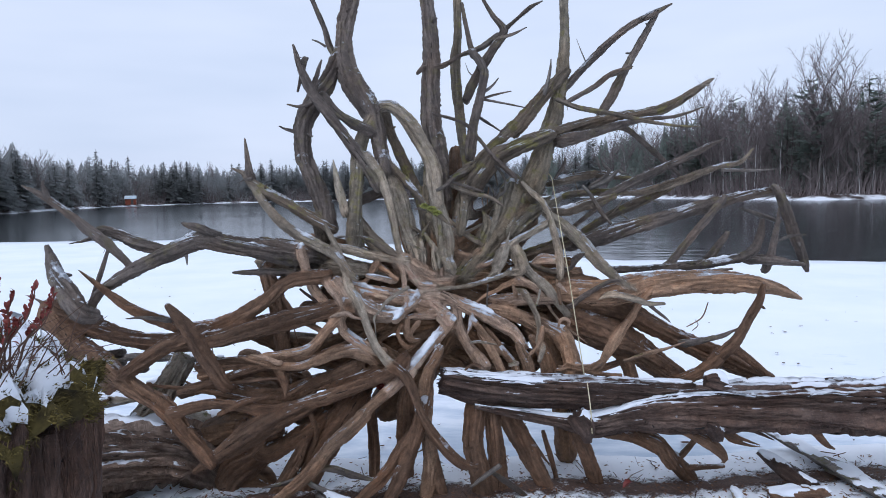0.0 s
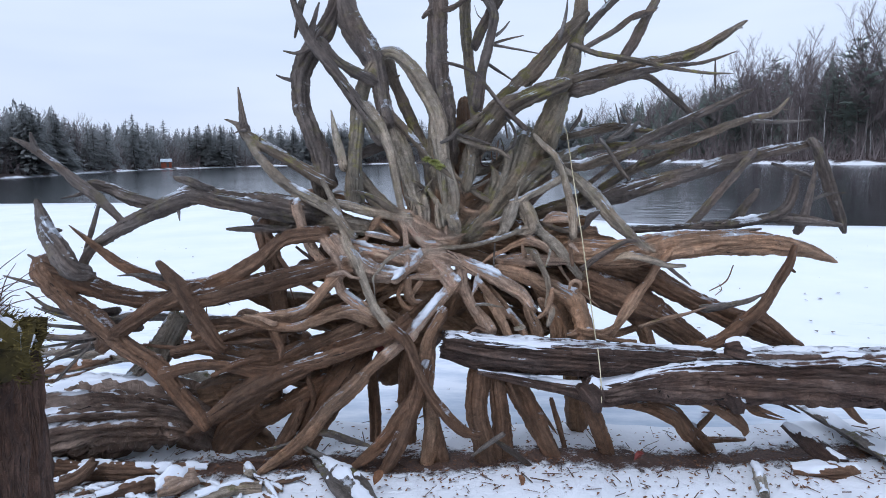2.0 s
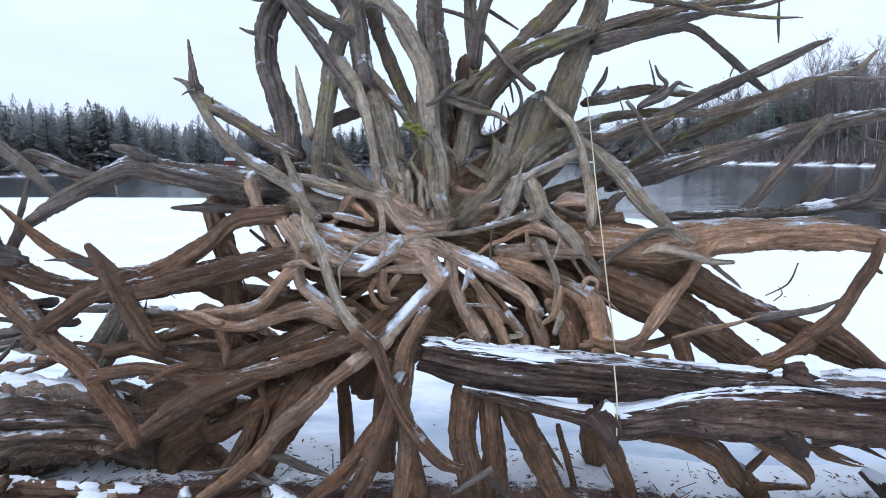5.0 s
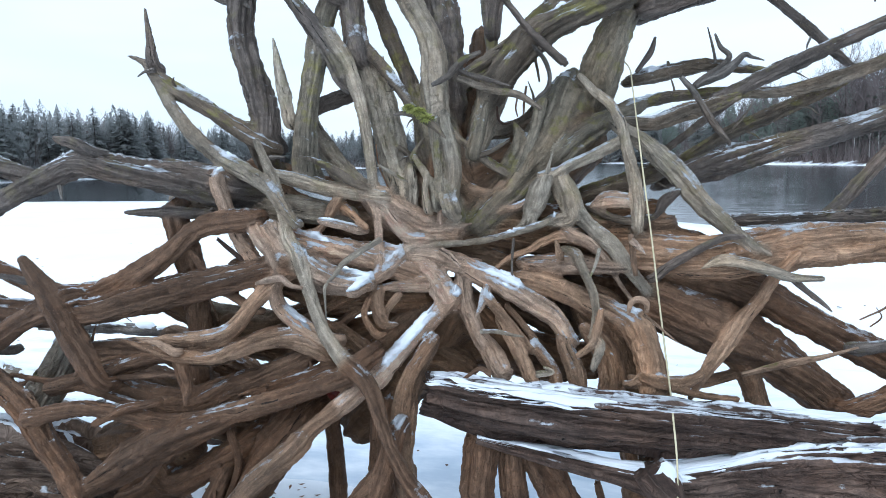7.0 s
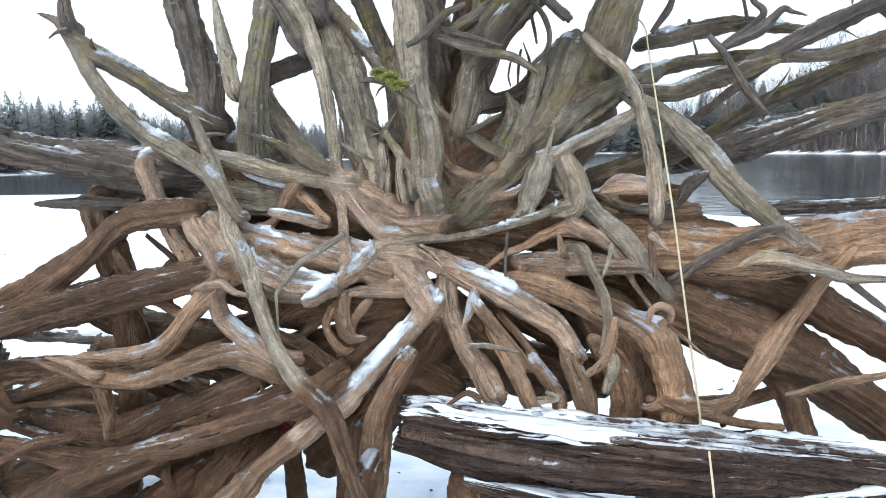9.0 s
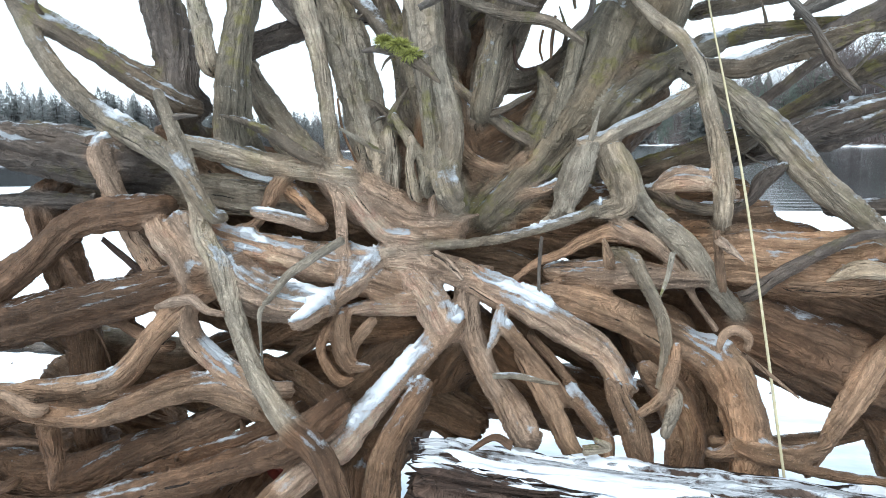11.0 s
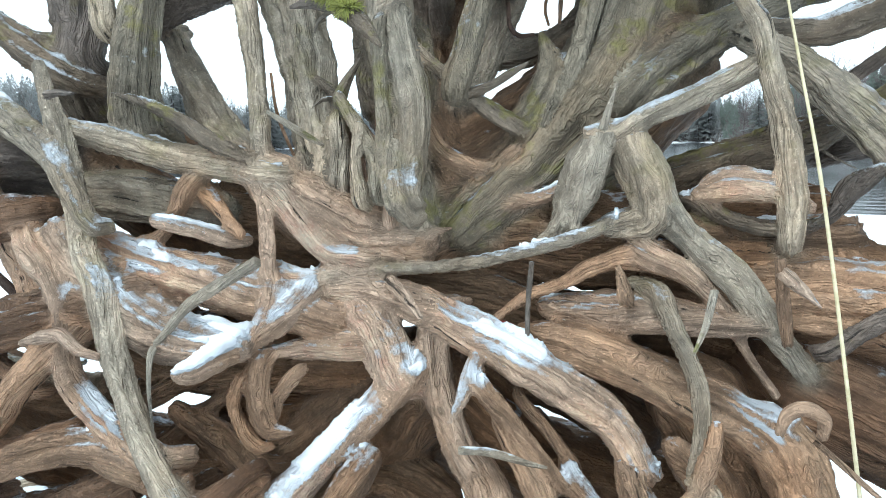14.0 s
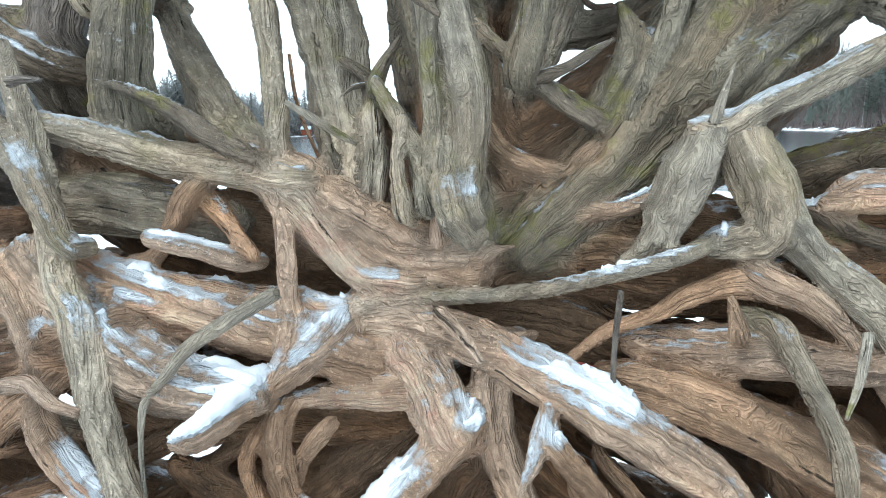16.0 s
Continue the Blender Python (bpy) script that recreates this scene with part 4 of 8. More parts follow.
limb(stump, "limb", "grey", (0.823, 4.095, 1.338, 0.0398), (1.023, 4.093, 1.398, 0.0502), (1.217, 4.091, 1.453, 0.0448), (1.409, 4.093, 1.500, 0.0413), (1.595, 4.098, 1.557, 0.0378), (1.777, 4.097, 1.602, 0.0314), (1.994, 4.212, 1.635, 0.0275), (2.177, 4.327, 1.656, 0.0249))
limb(stump, "limb", "grey", (2.116, 4.200, 1.654, 0.0257), (2.155, 4.188, 1.542, 0.0317), (2.207, 4.175, 1.384, 0.0302), (2.261, 4.163, 1.226, 0.0271), (2.282, 4.150, 1.144, 0.0125))
limb(stump, "twig", "grey", (1.707, 3.990, 1.607, 0.0205), (1.614, 3.990, 1.494, 0.0222), (1.519, 3.990, 1.379, 0.0238), (1.431, 3.990, 1.262, 0.0226), (1.377, 3.990, 1.218, 0.0152))
limb(stump, "limb", "grey", (1.011, 3.950, 1.186, 0.0198), (1.356, 3.975, 1.200, 0.0212), (1.583, 4.000, 1.208, 0.0270), (1.771, 4.025, 1.235, 0.0284), (1.903, 4.050, 1.280, 0.0284), (1.960, 4.075, 1.371, 0.0253), (1.984, 4.100, 1.467, 0.0164))
limb(stump, "twig", "grey", (1.649, 4.080, 1.224, 0.0290), (1.710, 4.080, 1.314, 0.0258), (1.761, 4.080, 1.382, 0.0181))
limb(stump, "twig", "grey", (1.904, 4.100, 1.232, 0.0302), (2.086, 4.100, 1.212, 0.0241), (2.239, 4.100, 1.189, 0.0110))
limb(stump, "twig", "grey", (2.023, 4.120, 1.170, 0.0227), (2.060, 4.120, 1.309, 0.0211), (2.088, 4.120, 1.466, 0.0137), (2.090, 4.120, 1.543, 0.0051))
limb(stump, "twig", "grey", (1.865, 4.150, 1.547, 0.0079), (1.977, 4.150, 1.506, 0.0143), (2.116, 4.150, 1.455, 0.0091))
limb(stump, "twig", "grey", (2.079, 4.150, 1.323, 0.0078), (2.184, 4.150, 1.366, 0.0105), (2.280, 4.150, 1.371, 0.0048))
limb(stump, "twig", "grey", (0.701, 4.100, 1.761, 0.0081), (0.751, 4.100, 1.831, 0.0121), (0.770, 4.100, 1.890, 0.0042))
limb(stump, "twig", "grey", (0.988, 4.100, 1.889, 0.0033), (1.009, 4.100, 1.839, 0.0079), (1.039, 4.100, 1.792, 0.0108), (0.933, 4.100, 1.705, 0.0133))
# right roots
limb(stump, "root", "tan", (0.437, 3.965, 1.056, 0.0385), (0.599, 3.909, 1.063, 0.0581), (0.779, 3.854, 1.069, 0.0691), (0.979, 3.823, 1.058, 0.0777), (1.283, 3.875, 1.101, 0.0782), (1.551, 3.872, 1.120, 0.0680), (1.754, 3.814, 1.122, 0.0551), (1.934, 3.829, 1.086, 0.0396), (2.076, 3.880, 1.032, 0.0219), (2.154, 3.920, 0.999, 0.0061))
limb(stump, "root", "brown", (0.761, 3.951, 1.013, 0.1064), (0.970, 3.941, 0.977, 0.0870), (1.131, 3.930, 0.917, 0.0704), (1.290, 3.919, 0.835, 0.0597), (1.471, 3.907, 0.741, 0.0571), (1.650, 3.897, 0.660, 0.0568), (1.805, 3.885, 0.587, 0.0500), (1.948, 3.875, 0.528, 0.0368))
limb(stump, "root", "brown", (1.636, 3.740, 0.710, 0.0315), (1.710, 3.740, 0.789, 0.0314), (1.773, 3.740, 0.901, 0.0270), (1.831, 3.740, 1.012, 0.0228), (1.859, 3.740, 1.112, 0.0147))
limb(stump, "twig", "brown", (1.700, 3.740, 0.739, 0.0271), (1.798, 3.740, 0.664, 0.0230), (1.886, 3.740, 0.584, 0.0187))
limb(stump, "twig", "grey", (1.431, 3.750, 0.770, 0.0234), (1.562, 3.750, 0.796, 0.0161), (1.648, 3.750, 0.821, 0.0128), (1.717, 3.750, 0.856, 0.0040))
limb(stump, "twig", "brown", (1.610, 3.760, 0.671, 0.0400), (1.523, 3.760, 0.602, 0.0359), (1.425, 3.760, 0.552, 0.0362))
limb(stump, "root", "brown", (0.756, 3.861, 0.897, 0.0855), (0.959, 3.842, 0.812, 0.0965), (1.149, 3.892, 0.715, 0.0837), (1.288, 3.903, 0.612, 0.0703), (1.409, 3.879, 0.523, 0.0592))
limb(stump, "twig", "tan", (1.233, 3.780, 1.087, 0.0123), (1.163, 3.790, 0.997, 0.0205), (1.120, 3.800, 0.915, 0.0236), (1.053, 3.765, 0.842, 0.0299), (1.003, 3.730, 0.771, 0.0289), (0.943, 3.695, 0.689, 0.0205), (0.884, 3.660, 0.596, 0.0107))
limb(stump, "root", "tan", (1.043, 3.881, 0.712, 0.0411), (1.093, 3.861, 0.650, 0.0405), (1.129, 3.840, 0.554, 0.0384), (1.153, 3.820, 0.470, 0.0363))
limb(stump, "twig", "tan", (1.055, 3.700, 0.677, 0.0089), (1.198, 3.700, 0.724, 0.0113), (1.304, 3.700, 0.751, 0.0087), (1.407, 3.700, 0.789, 0.0030))
limb(stump, "twig", "tan", (0.677, 3.620, 0.644, 0.0141), (0.739, 3.620, 0.665, 0.0201), (0.840, 3.620, 0.655, 0.0227), (0.899, 3.620, 0.681, 0.0180))
limb(stump, "twig", "tan", (0.737, 3.600, 0.667, 0.0139), (0.838, 3.600, 0.640, 0.0121), (0.936, 3.600, 0.625, 0.0121), (1.023, 3.600, 0.620, 0.0103))
limb(stump, "twig", "light", (0.915, 3.720, 1.039, 0.0039), (0.974, 3.720, 1.067, 0.0188), (1.043, 3.720, 1.062, 0.0196), (1.121, 3.720, 1.042, 0.0194), (1.198, 3.720, 1.016, 0.0151), (1.295, 3.720, 1.013, 0.0089))
limb(stump, "twig", "grey", (1.209, 3.750, 1.005, 0.0108), (1.259, 3.750, 0.963, 0.0099), (1.312, 3.750, 0.921, 0.0074), (1.338, 3.750, 0.895, 0.0019))
limb(stump, "limb", "light", (0.358, 3.738, 1.372, 0.0096), (0.407, 3.777, 1.374, 0.0177), (0.466, 3.818, 1.405, 0.0210), (0.539, 3.864, 1.436, 0.0218), (0.601, 3.906, 1.468, 0.0210), (0.664, 3.945, 1.494, 0.0213), snow=0.12)
limb(stump, "limb", "light", (0.642, 3.937, 1.535, 0.0245), (0.713, 3.924, 1.490, 0.0300), (0.782, 3.910, 1.428, 0.0356), (0.860, 3.896, 1.349, 0.0381), (0.929, 3.854, 1.262, 0.0351), (1.001, 3.807, 1.187, 0.0276), (1.073, 3.774, 1.125, 0.0183), (1.140, 3.760, 1.086, 0.0075))
limb(stump, "limb", "light", (0.490, 3.955, 1.739, 0.0112), (0.543, 3.924, 1.680, 0.0172), (0.601, 3.893, 1.627, 0.0188), (0.641, 3.863, 1.555, 0.0194), (0.667, 3.843, 1.450, 0.0202), (0.691, 3.832, 1.347, 0.0230), (0.703, 3.826, 1.256, 0.0239), (0.704, 3.820, 1.176, 0.0203))
limb(stump, "limb", "light", (0.381, 3.754, 1.371, 0.0150), (0.356, 3.752, 1.306, 0.0264), (0.329, 3.781, 1.240, 0.0201), (0.298, 3.782, 1.193, 0.0144), (0.265, 3.783, 1.161, 0.0123))
limb(stump, "limb", "light", (0.406, 3.793, 1.356, 0.0231), (0.457, 3.792, 1.312, 0.0285), (0.488, 3.792, 1.249, 0.0285), (0.532, 3.793, 1.185, 0.0283), (0.615, 3.779, 1.113, 0.0277), (0.654, 3.773, 1.060, 0.0255), (0.697, 3.787, 0.997, 0.0226), (0.735, 3.778, 0.951, 0.0204), snow=-0.45)
limb(stump, "limb", "light", (-0.148, 3.632, 1.087, 0.0191), (-0.123, 3.644, 1.107, 0.0143), (-0.076, 3.657, 1.115, 0.0118), (-0.008, 3.670, 1.121, 0.0117), (0.060, 3.687, 1.123, 0.0117), (0.158, 3.707, 1.135, 0.0124), (0.253, 3.728, 1.157, 0.0128), (0.352, 3.744, 1.187, 0.0134), (0.398, 3.786, 1.206, 0.0172), (0.454, 3.827, 1.211, 0.0238))
limb(stump, "limb", "pale", (0.131, 3.769, 1.220, 0.0038), (0.202, 3.780, 1.239, 0.0114), (0.261, 3.792, 1.250, 0.0141), (0.307, 3.803, 1.268, 0.0150), (0.338, 3.813, 1.291, 0.0161))
limb(stump, "twig", "tan", (0.182, 3.705, 1.017, 0.0068), (0.222, 3.724, 1.048, 0.0103), (0.259, 3.742, 1.073, 0.0113), (0.316, 3.755, 1.093, 0.0141), (0.359, 3.764, 1.121, 0.0173), (0.415, 3.781, 1.140, 0.0206), (0.470, 3.800, 1.145, 0.0277))
limb(stump, "twig", "grey", (0.270, 3.680, 1.145, 0.0040), (0.265, 3.680, 1.087, 0.0046), (0.263, 3.680, 1.035, 0.0040), (0.264, 3.680, 0.998, 0.0047))
limb(stump, "root", "pale", (0.282, 3.784, 1.041, 0.0222), (0.349, 3.784, 1.037, 0.0358), (0.420, 3.781, 1.038, 0.0383), (0.507, 3.772, 1.037, 0.0341), (0.594, 3.770, 1.029, 0.0261), (0.656, 3.770, 1.030, 0.0182))
limb(stump, "twig", "pale", (0.465, 3.780, 1.148, 0.0258), (0.526, 3.780, 1.119, 0.0214), (0.575, 3.780, 1.076, 0.0151), (0.611, 3.780, 1.034, 0.0128), (0.643, 3.780, 0.971, 0.0097), (0.692, 3.780, 0.904, 0.0082))
limb(stump, "root", "light", (0.439, 3.783, 1.097, 0.0110), (0.482, 3.765, 1.081, 0.0198), (0.503, 3.712, 1.052, 0.0171), (0.523, 3.683, 1.019, 0.0157), (0.551, 3.659, 0.962, 0.0153), (0.562, 3.644, 0.909, 0.0143), (0.561, 3.631, 0.855, 0.0143), (0.549, 3.616, 0.811, 0.0118))
limb(stump, "twig", "tan", (0.418, 3.720, 1.132, 0.0070), (0.426, 3.720, 1.101, 0.0112), (0.432, 3.720, 1.079, 0.0136))
limb(stump, "root", "tan", (0.246, 3.764, 0.984, 0.0247), (0.354, 3.752, 0.971, 0.0416), (0.451, 3.747, 0.941, 0.0463), (0.542, 3.749, 0.897, 0.0478), (0.631, 3.762, 0.857, 0.0462), (0.702, 3.737, 0.817, 0.0585), (0.741, 3.687, 0.732, 0.0526), (0.756, 3.651, 0.653, 0.0481), (0.762, 3.620, 0.559, 0.0461))
limb(stump, "twig", "tan", (0.671, 3.600, 0.906, 0.0070), (0.681, 3.600, 0.939, 0.0113), (0.706, 3.600, 0.950, 0.0121), (0.731, 3.600, 0.935, 0.0104), (0.729, 3.600, 0.908, 0.0077))
limb(stump, "twig", "tan", (0.724, 3.620, 0.892, 0.0052), (0.771, 3.585, 0.860, 0.0045), (0.827, 3.550, 0.820, 0.0020))
limb(stump, "twig", "grey", (0.764, 3.740, 1.005, 0.0179), (0.805, 3.740, 1.039, 0.0150), (0.866, 3.740, 1.079, 0.0149), (0.975, 3.740, 1.140, 0.0131), (1.044, 3.740, 1.150, 0.0091))
# hub and front roots
limb(stump, "root", "pale", (-0.122, 3.701, 1.065, 0.0280), (-0.057, 3.674, 1.032, 0.0451), (-0.002, 3.648, 0.981, 0.0456), (0.031, 3.621, 0.932, 0.0383))
limb(stump, "root", "pale", (0.070, 3.675, 1.063, 0.0231), (0.132, 3.676, 1.020, 0.0355), (0.199, 3.673, 0.993, 0.0378), (0.265, 3.668, 0.960, 0.0392), (0.325, 3.688, 0.914, 0.0393), (0.387, 3.695, 0.873, 0.0385), (0.434, 3.679, 0.836, 0.0324), (0.468, 3.664, 0.786, 0.0276), snow=0.26)
limb(stump, "root", "tan", (0.189, 3.610, 0.933, 0.0173), (0.242, 3.628, 0.860, 0.0179), (0.292, 3.632, 0.798, 0.0179), (0.329, 3.638, 0.747, 0.0161))
limb(stump, "root", "tan", (0.249, 3.684, 0.886, 0.0125), (0.308, 3.685, 0.818, 0.0139), (0.347, 3.685, 0.761, 0.0134), (0.361, 3.685, 0.714, 0.0124))
limb(stump, "twig", "pale", (0.173, 3.627, 0.957, 0.0164), (0.166, 3.597, 0.919, 0.0121), (0.149, 3.566, 0.875, 0.0048))
limb(stump, "root", "pale", (0.045, 3.627, 0.931, 0.0314), (-0.001, 3.606, 0.879, 0.0322), (-0.051, 3.572, 0.824, 0.0316), (-0.092, 3.538, 0.779, 0.0310), (-0.182, 3.478, 0.680, 0.0390), (-0.234, 3.422, 0.640, 0.0353), (-0.298, 3.373, 0.588, 0.0328), snow=0.26)
limb(stump, "root", "tan", (-0.298, 3.373, 0.588, 0.0289), (-0.393, 3.319, 0.510, 0.0285), (-0.430, 3.280, 0.466, 0.0381), (-0.582, 3.253, 0.334, 0.0397), (-0.695, 3.229, 0.201, 0.0356), (-0.783, 3.194, 0.122, 0.0313), (-0.866, 3.154, 0.066, 0.0255), (-0.944, 3.113, 0.014, 0.0155))
limb(stump, "root", "pale", (0.080, 3.685, 0.985, 0.0315), (0.094, 3.668, 0.904, 0.0330), (0.120, 3.652, 0.845, 0.0320), (0.150, 3.635, 0.790, 0.0315), (0.194, 3.625, 0.739, 0.0349), (0.249, 3.531, 0.691, 0.0302), snow=-0.45)
limb(stump, "root", "tan", (-0.019, 3.520, 0.767, 0.0277), (-0.075, 3.495, 0.668, 0.0318), (-0.092, 3.470, 0.584, 0.0369), (-0.092, 3.445, 0.490, 0.0387), (-0.094, 3.420, 0.403, 0.0404), (-0.073, 3.400, 0.326, 0.0381), (-0.068, 3.380, 0.177, 0.0381), (-0.085, 3.360, -0.015, 0.0365))
limb(stump, "twig", "light", (0.164, 3.577, 0.821, 0.0071), (0.221, 3.577, 0.824, 0.0070), (0.281, 3.578, 0.813, 0.0047), (0.317, 3.579, 0.809, 0.0023))
limb(stump, "root", "pale", (-0.251, 3.620, 1.295, 0.0131), (-0.226, 3.606, 1.243, 0.0143), (-0.217, 3.597, 1.191, 0.0150), (-0.210, 3.584, 1.110, 0.0144), (-0.201, 3.553, 1.065, 0.0127), (-0.204, 3.521, 1.033, 0.0089))
limb(stump, "root", "pale", (-0.140, 3.663, 1.099, 0.0230), (-0.157, 3.593, 1.066, 0.0265), (-0.198, 3.546, 1.026, 0.0237), (-0.237, 3.512, 0.999, 0.0223), (-0.230, 3.421, 0.996, 0.0206), (-0.243, 3.384, 0.986, 0.0165), (-0.245, 3.361, 0.994, 0.0095), snow=0.26)
limb(stump, "root", "pale", (-0.575, 3.470, 1.200, 0.0318), (-0.534, 3.476, 1.140, 0.0347), (-0.476, 3.482, 1.077, 0.0462), (-0.404, 3.488, 1.030, 0.0537), (-0.316, 3.494, 1.005, 0.0422), (-0.229, 3.500, 1.001, 0.0248), snow=0.12)
limb(stump, "root", "pale", (-0.928, 3.588, 1.198, 0.0275), (-0.680, 3.561, 1.193, 0.0268), (-0.485, 3.543, 1.136, 0.0469), (-0.375, 3.558, 1.113, 0.0508), (-0.281, 3.583, 1.085, 0.0508), (-0.201, 3.604, 1.061, 0.0444), (-0.123, 3.624, 1.026, 0.0385))
limb(stump, "twig", "light", (-0.175, 3.496, 1.159, 0.0085), (-0.247, 3.497, 1.119, 0.0097), (-0.303, 3.467, 1.078, 0.0093), (-0.329, 3.449, 1.041, 0.0077), (-0.367, 3.443, 0.995, 0.0061), (-0.359, 3.420, 0.937, 0.0037), (-0.355, 3.417, 0.846, 0.0022))
limb(stump, "root", "pale", (-0.043, 3.640, 0.979, 0.0324), (-0.120, 3.613, 0.974, 0.0253), (-0.166, 3.587, 0.975, 0.0187), (-0.192, 3.560, 0.976, 0.0103), snow=0.26)
limb(stump, "root", "tan", (-0.202, 3.520, 0.950, 0.0237), (-0.193, 3.507, 0.895, 0.0225), (-0.165, 3.493, 0.857, 0.0175), (-0.117, 3.480, 0.861, 0.0064))
limb(stump, "twig", "tan", (-0.135, 3.530, 0.943, 0.0133), (-0.167, 3.530, 0.902, 0.0124), (-0.180, 3.530, 0.859, 0.0096))
limb(stump, "twig", "tan", (-0.227, 3.500, 0.934, 0.0147), (-0.246, 3.500, 0.884, 0.0124), (-0.205, 3.500, 0.817, 0.0149), (-0.168, 3.500, 0.820, 0.0066))
limb(stump, "root", "tan", (-0.059, 3.740, 0.875, 0.0595), (-0.142, 3.720, 0.810, 0.0647), (-0.238, 3.700, 0.725, 0.0661), (-0.338, 3.680, 0.645, 0.0633), (-0.412, 3.660, 0.583, 0.0553))
limb(stump, "root", "tan", (-0.343, 3.560, 0.927, 0.0179), (-0.537, 3.560, 0.828, 0.0197), (-0.712, 3.560, 0.753, 0.0214), (-0.823, 3.560, 0.707, 0.0222))
limb(stump, "root", "tan", (-0.292, 3.600, 0.891, 0.0144), (-0.401, 3.600, 0.813, 0.0176), (-0.519, 3.600, 0.732, 0.0142), (-0.613, 3.600, 0.668, 0.0146))
limb(stump, "root", "light", (-0.651, 3.527, 1.512, 0.0121), (-0.598, 3.499, 1.420, 0.0172), (-0.558, 3.482, 1.341, 0.0198), (-0.505, 3.454, 1.172, 0.0224), (-0.471, 3.442, 1.118, 0.0221), (-0.440, 3.423, 1.047, 0.0224), (-0.409, 3.403, 0.978, 0.0220), (-0.348, 3.390, 0.835, 0.0235), (-0.282, 3.375, 0.753, 0.0280))
limb(stump, "root", "brown", (-0.282, 3.375, 0.753, 0.0258), (-0.207, 3.357, 0.699, 0.0270), (-0.166, 3.337, 0.645, 0.0250), (-0.128, 3.316, 0.561, 0.0214), (-0.083, 3.300, 0.463, 0.0197), (-0.013, 3.287, 0.355, 0.0259), (0.089, 3.273, 0.244, 0.0259), (0.180, 3.260, 0.209, 0.0199))
limb(stump, "twig", "grey", (-0.562, 3.460, 1.451, 0.0078), (-0.535, 3.460, 1.454, 0.0054), (-0.504, 3.460, 1.452, 0.0031))
limb(stump, "root", "pale", (-0.624, 3.440, 1.190, 0.0250), (-0.564, 3.437, 1.110, 0.0231), (-0.545, 3.434, 1.047, 0.0205), (-0.554, 3.432, 0.981, 0.0207), (-0.543, 3.431, 0.922, 0.0257), (-0.487, 3.427, 0.876, 0.0287), (-0.408, 3.423, 0.829, 0.0282), (-0.345, 3.419, 0.807, 0.0266), snow=0.12)
limb(stump, "twig", "pale", (-0.606, 3.389, 1.011, 0.0062), (-0.560, 3.389, 1.024, 0.0124), (-0.509, 3.388, 1.031, 0.0113), (-0.471, 3.388, 1.007, 0.0087), (-0.428, 3.388, 1.000, 0.0065))
limb(stump, "root", "tan", (-1.109, 3.299, 0.808, 0.0047), (-0.998, 3.305, 0.779, 0.0153), (-0.884, 3.312, 0.752, 0.0235), (-0.773, 3.324, 0.750, 0.0266), (-0.674, 3.342, 0.776, 0.0276), (-0.579, 3.383, 0.803, 0.0317), (-0.493, 3.419, 0.807, 0.0337), (-0.405, 3.435, 0.780, 0.0368), (-0.352, 3.494, 0.724, 0.0368))
limb(stump, "twig", "tan", (-1.031, 3.280, 0.824, 0.0035), (-0.954, 3.280, 0.811, 0.0098), (-0.880, 3.280, 0.780, 0.0152))
limb(stump, "root", "tan", (-1.342, 3.345, 0.690, 0.0240), (-1.261, 3.355, 0.716, 0.0216), (-1.123, 3.363, 0.762, 0.0234), (-0.991, 3.372, 0.784, 0.0285), (-0.865, 3.381, 0.799, 0.0323), (-0.752, 3.390, 0.822, 0.0310), (-0.691, 3.398, 0.865, 0.0276), (-0.627, 3.407, 0.939, 0.0274), (-0.567, 3.438, 1.002, 0.0305), (-0.507, 3.468, 1.053, 0.0287))
limb(stump, "root", "tan", (-0.375, 3.580, 1.280, 0.0206), (-0.400, 3.575, 1.236, 0.0163), (-0.435, 3.569, 1.186, 0.0141), (-0.478, 3.569, 1.171, 0.0161))
limb(stump, "root", "tan", (-0.355, 3.610, 1.267, 0.0172), (-0.302, 3.585, 1.230, 0.0138), (-0.248, 3.560, 1.195, 0.0107))
limb(stump, "root", "pale", (-0.328, 3.628, 1.314, 0.0180), (-0.230, 3.648, 1.313, 0.0356), (-0.195, 3.666, 1.279, 0.0400), (-0.126, 3.676, 1.237, 0.0369), (-0.057, 3.686, 1.196, 0.0331), (0.006, 3.694, 1.186, 0.0263), snow=-0.45)
limb(stump, "twig", "pale", (-0.004, 3.675, 1.276, 0.0057), (0.001, 3.674, 1.247, 0.0108), (0.002, 3.674, 1.207, 0.0129))
limb(stump, "twig", "pale", (-0.013, 3.718, 1.181, 0.0209), (0.047, 3.720, 1.182, 0.0121), (0.107, 3.723, 1.196, 0.0033))
limb(stump, "root", "pale", (-0.409, 3.534, 1.219, 0.0145), (-0.346, 3.554, 1.204, 0.0174), (-0.282, 3.573, 1.183, 0.0174))
limb(stump, "root", "light", (0.004, 3.724, 1.577, 0.0285), (0.031, 3.703, 1.472, 0.0349), (0.048, 3.683, 1.388, 0.0307), (0.040, 3.682, 1.311, 0.0254), (0.026, 3.681, 1.232, 0.0218))
limb(stump, "root", "light", (-0.123, 3.715, 1.392, 0.0210), (-0.113, 3.705, 1.331, 0.0252), (-0.118, 3.694, 1.263, 0.0240))
limb(stump, "limb", "mossy", (-0.177, 3.736, 1.490, 0.0054), (-0.133, 3.737, 1.454, 0.0124), (-0.119, 3.737, 1.413, 0.0181))
limb(stump, "twig", "mossy", (-0.065, 3.710, 1.515, 0.0026), (-0.096, 3.708, 1.471, 0.0094), (-0.111, 3.707, 1.439, 0.0121))
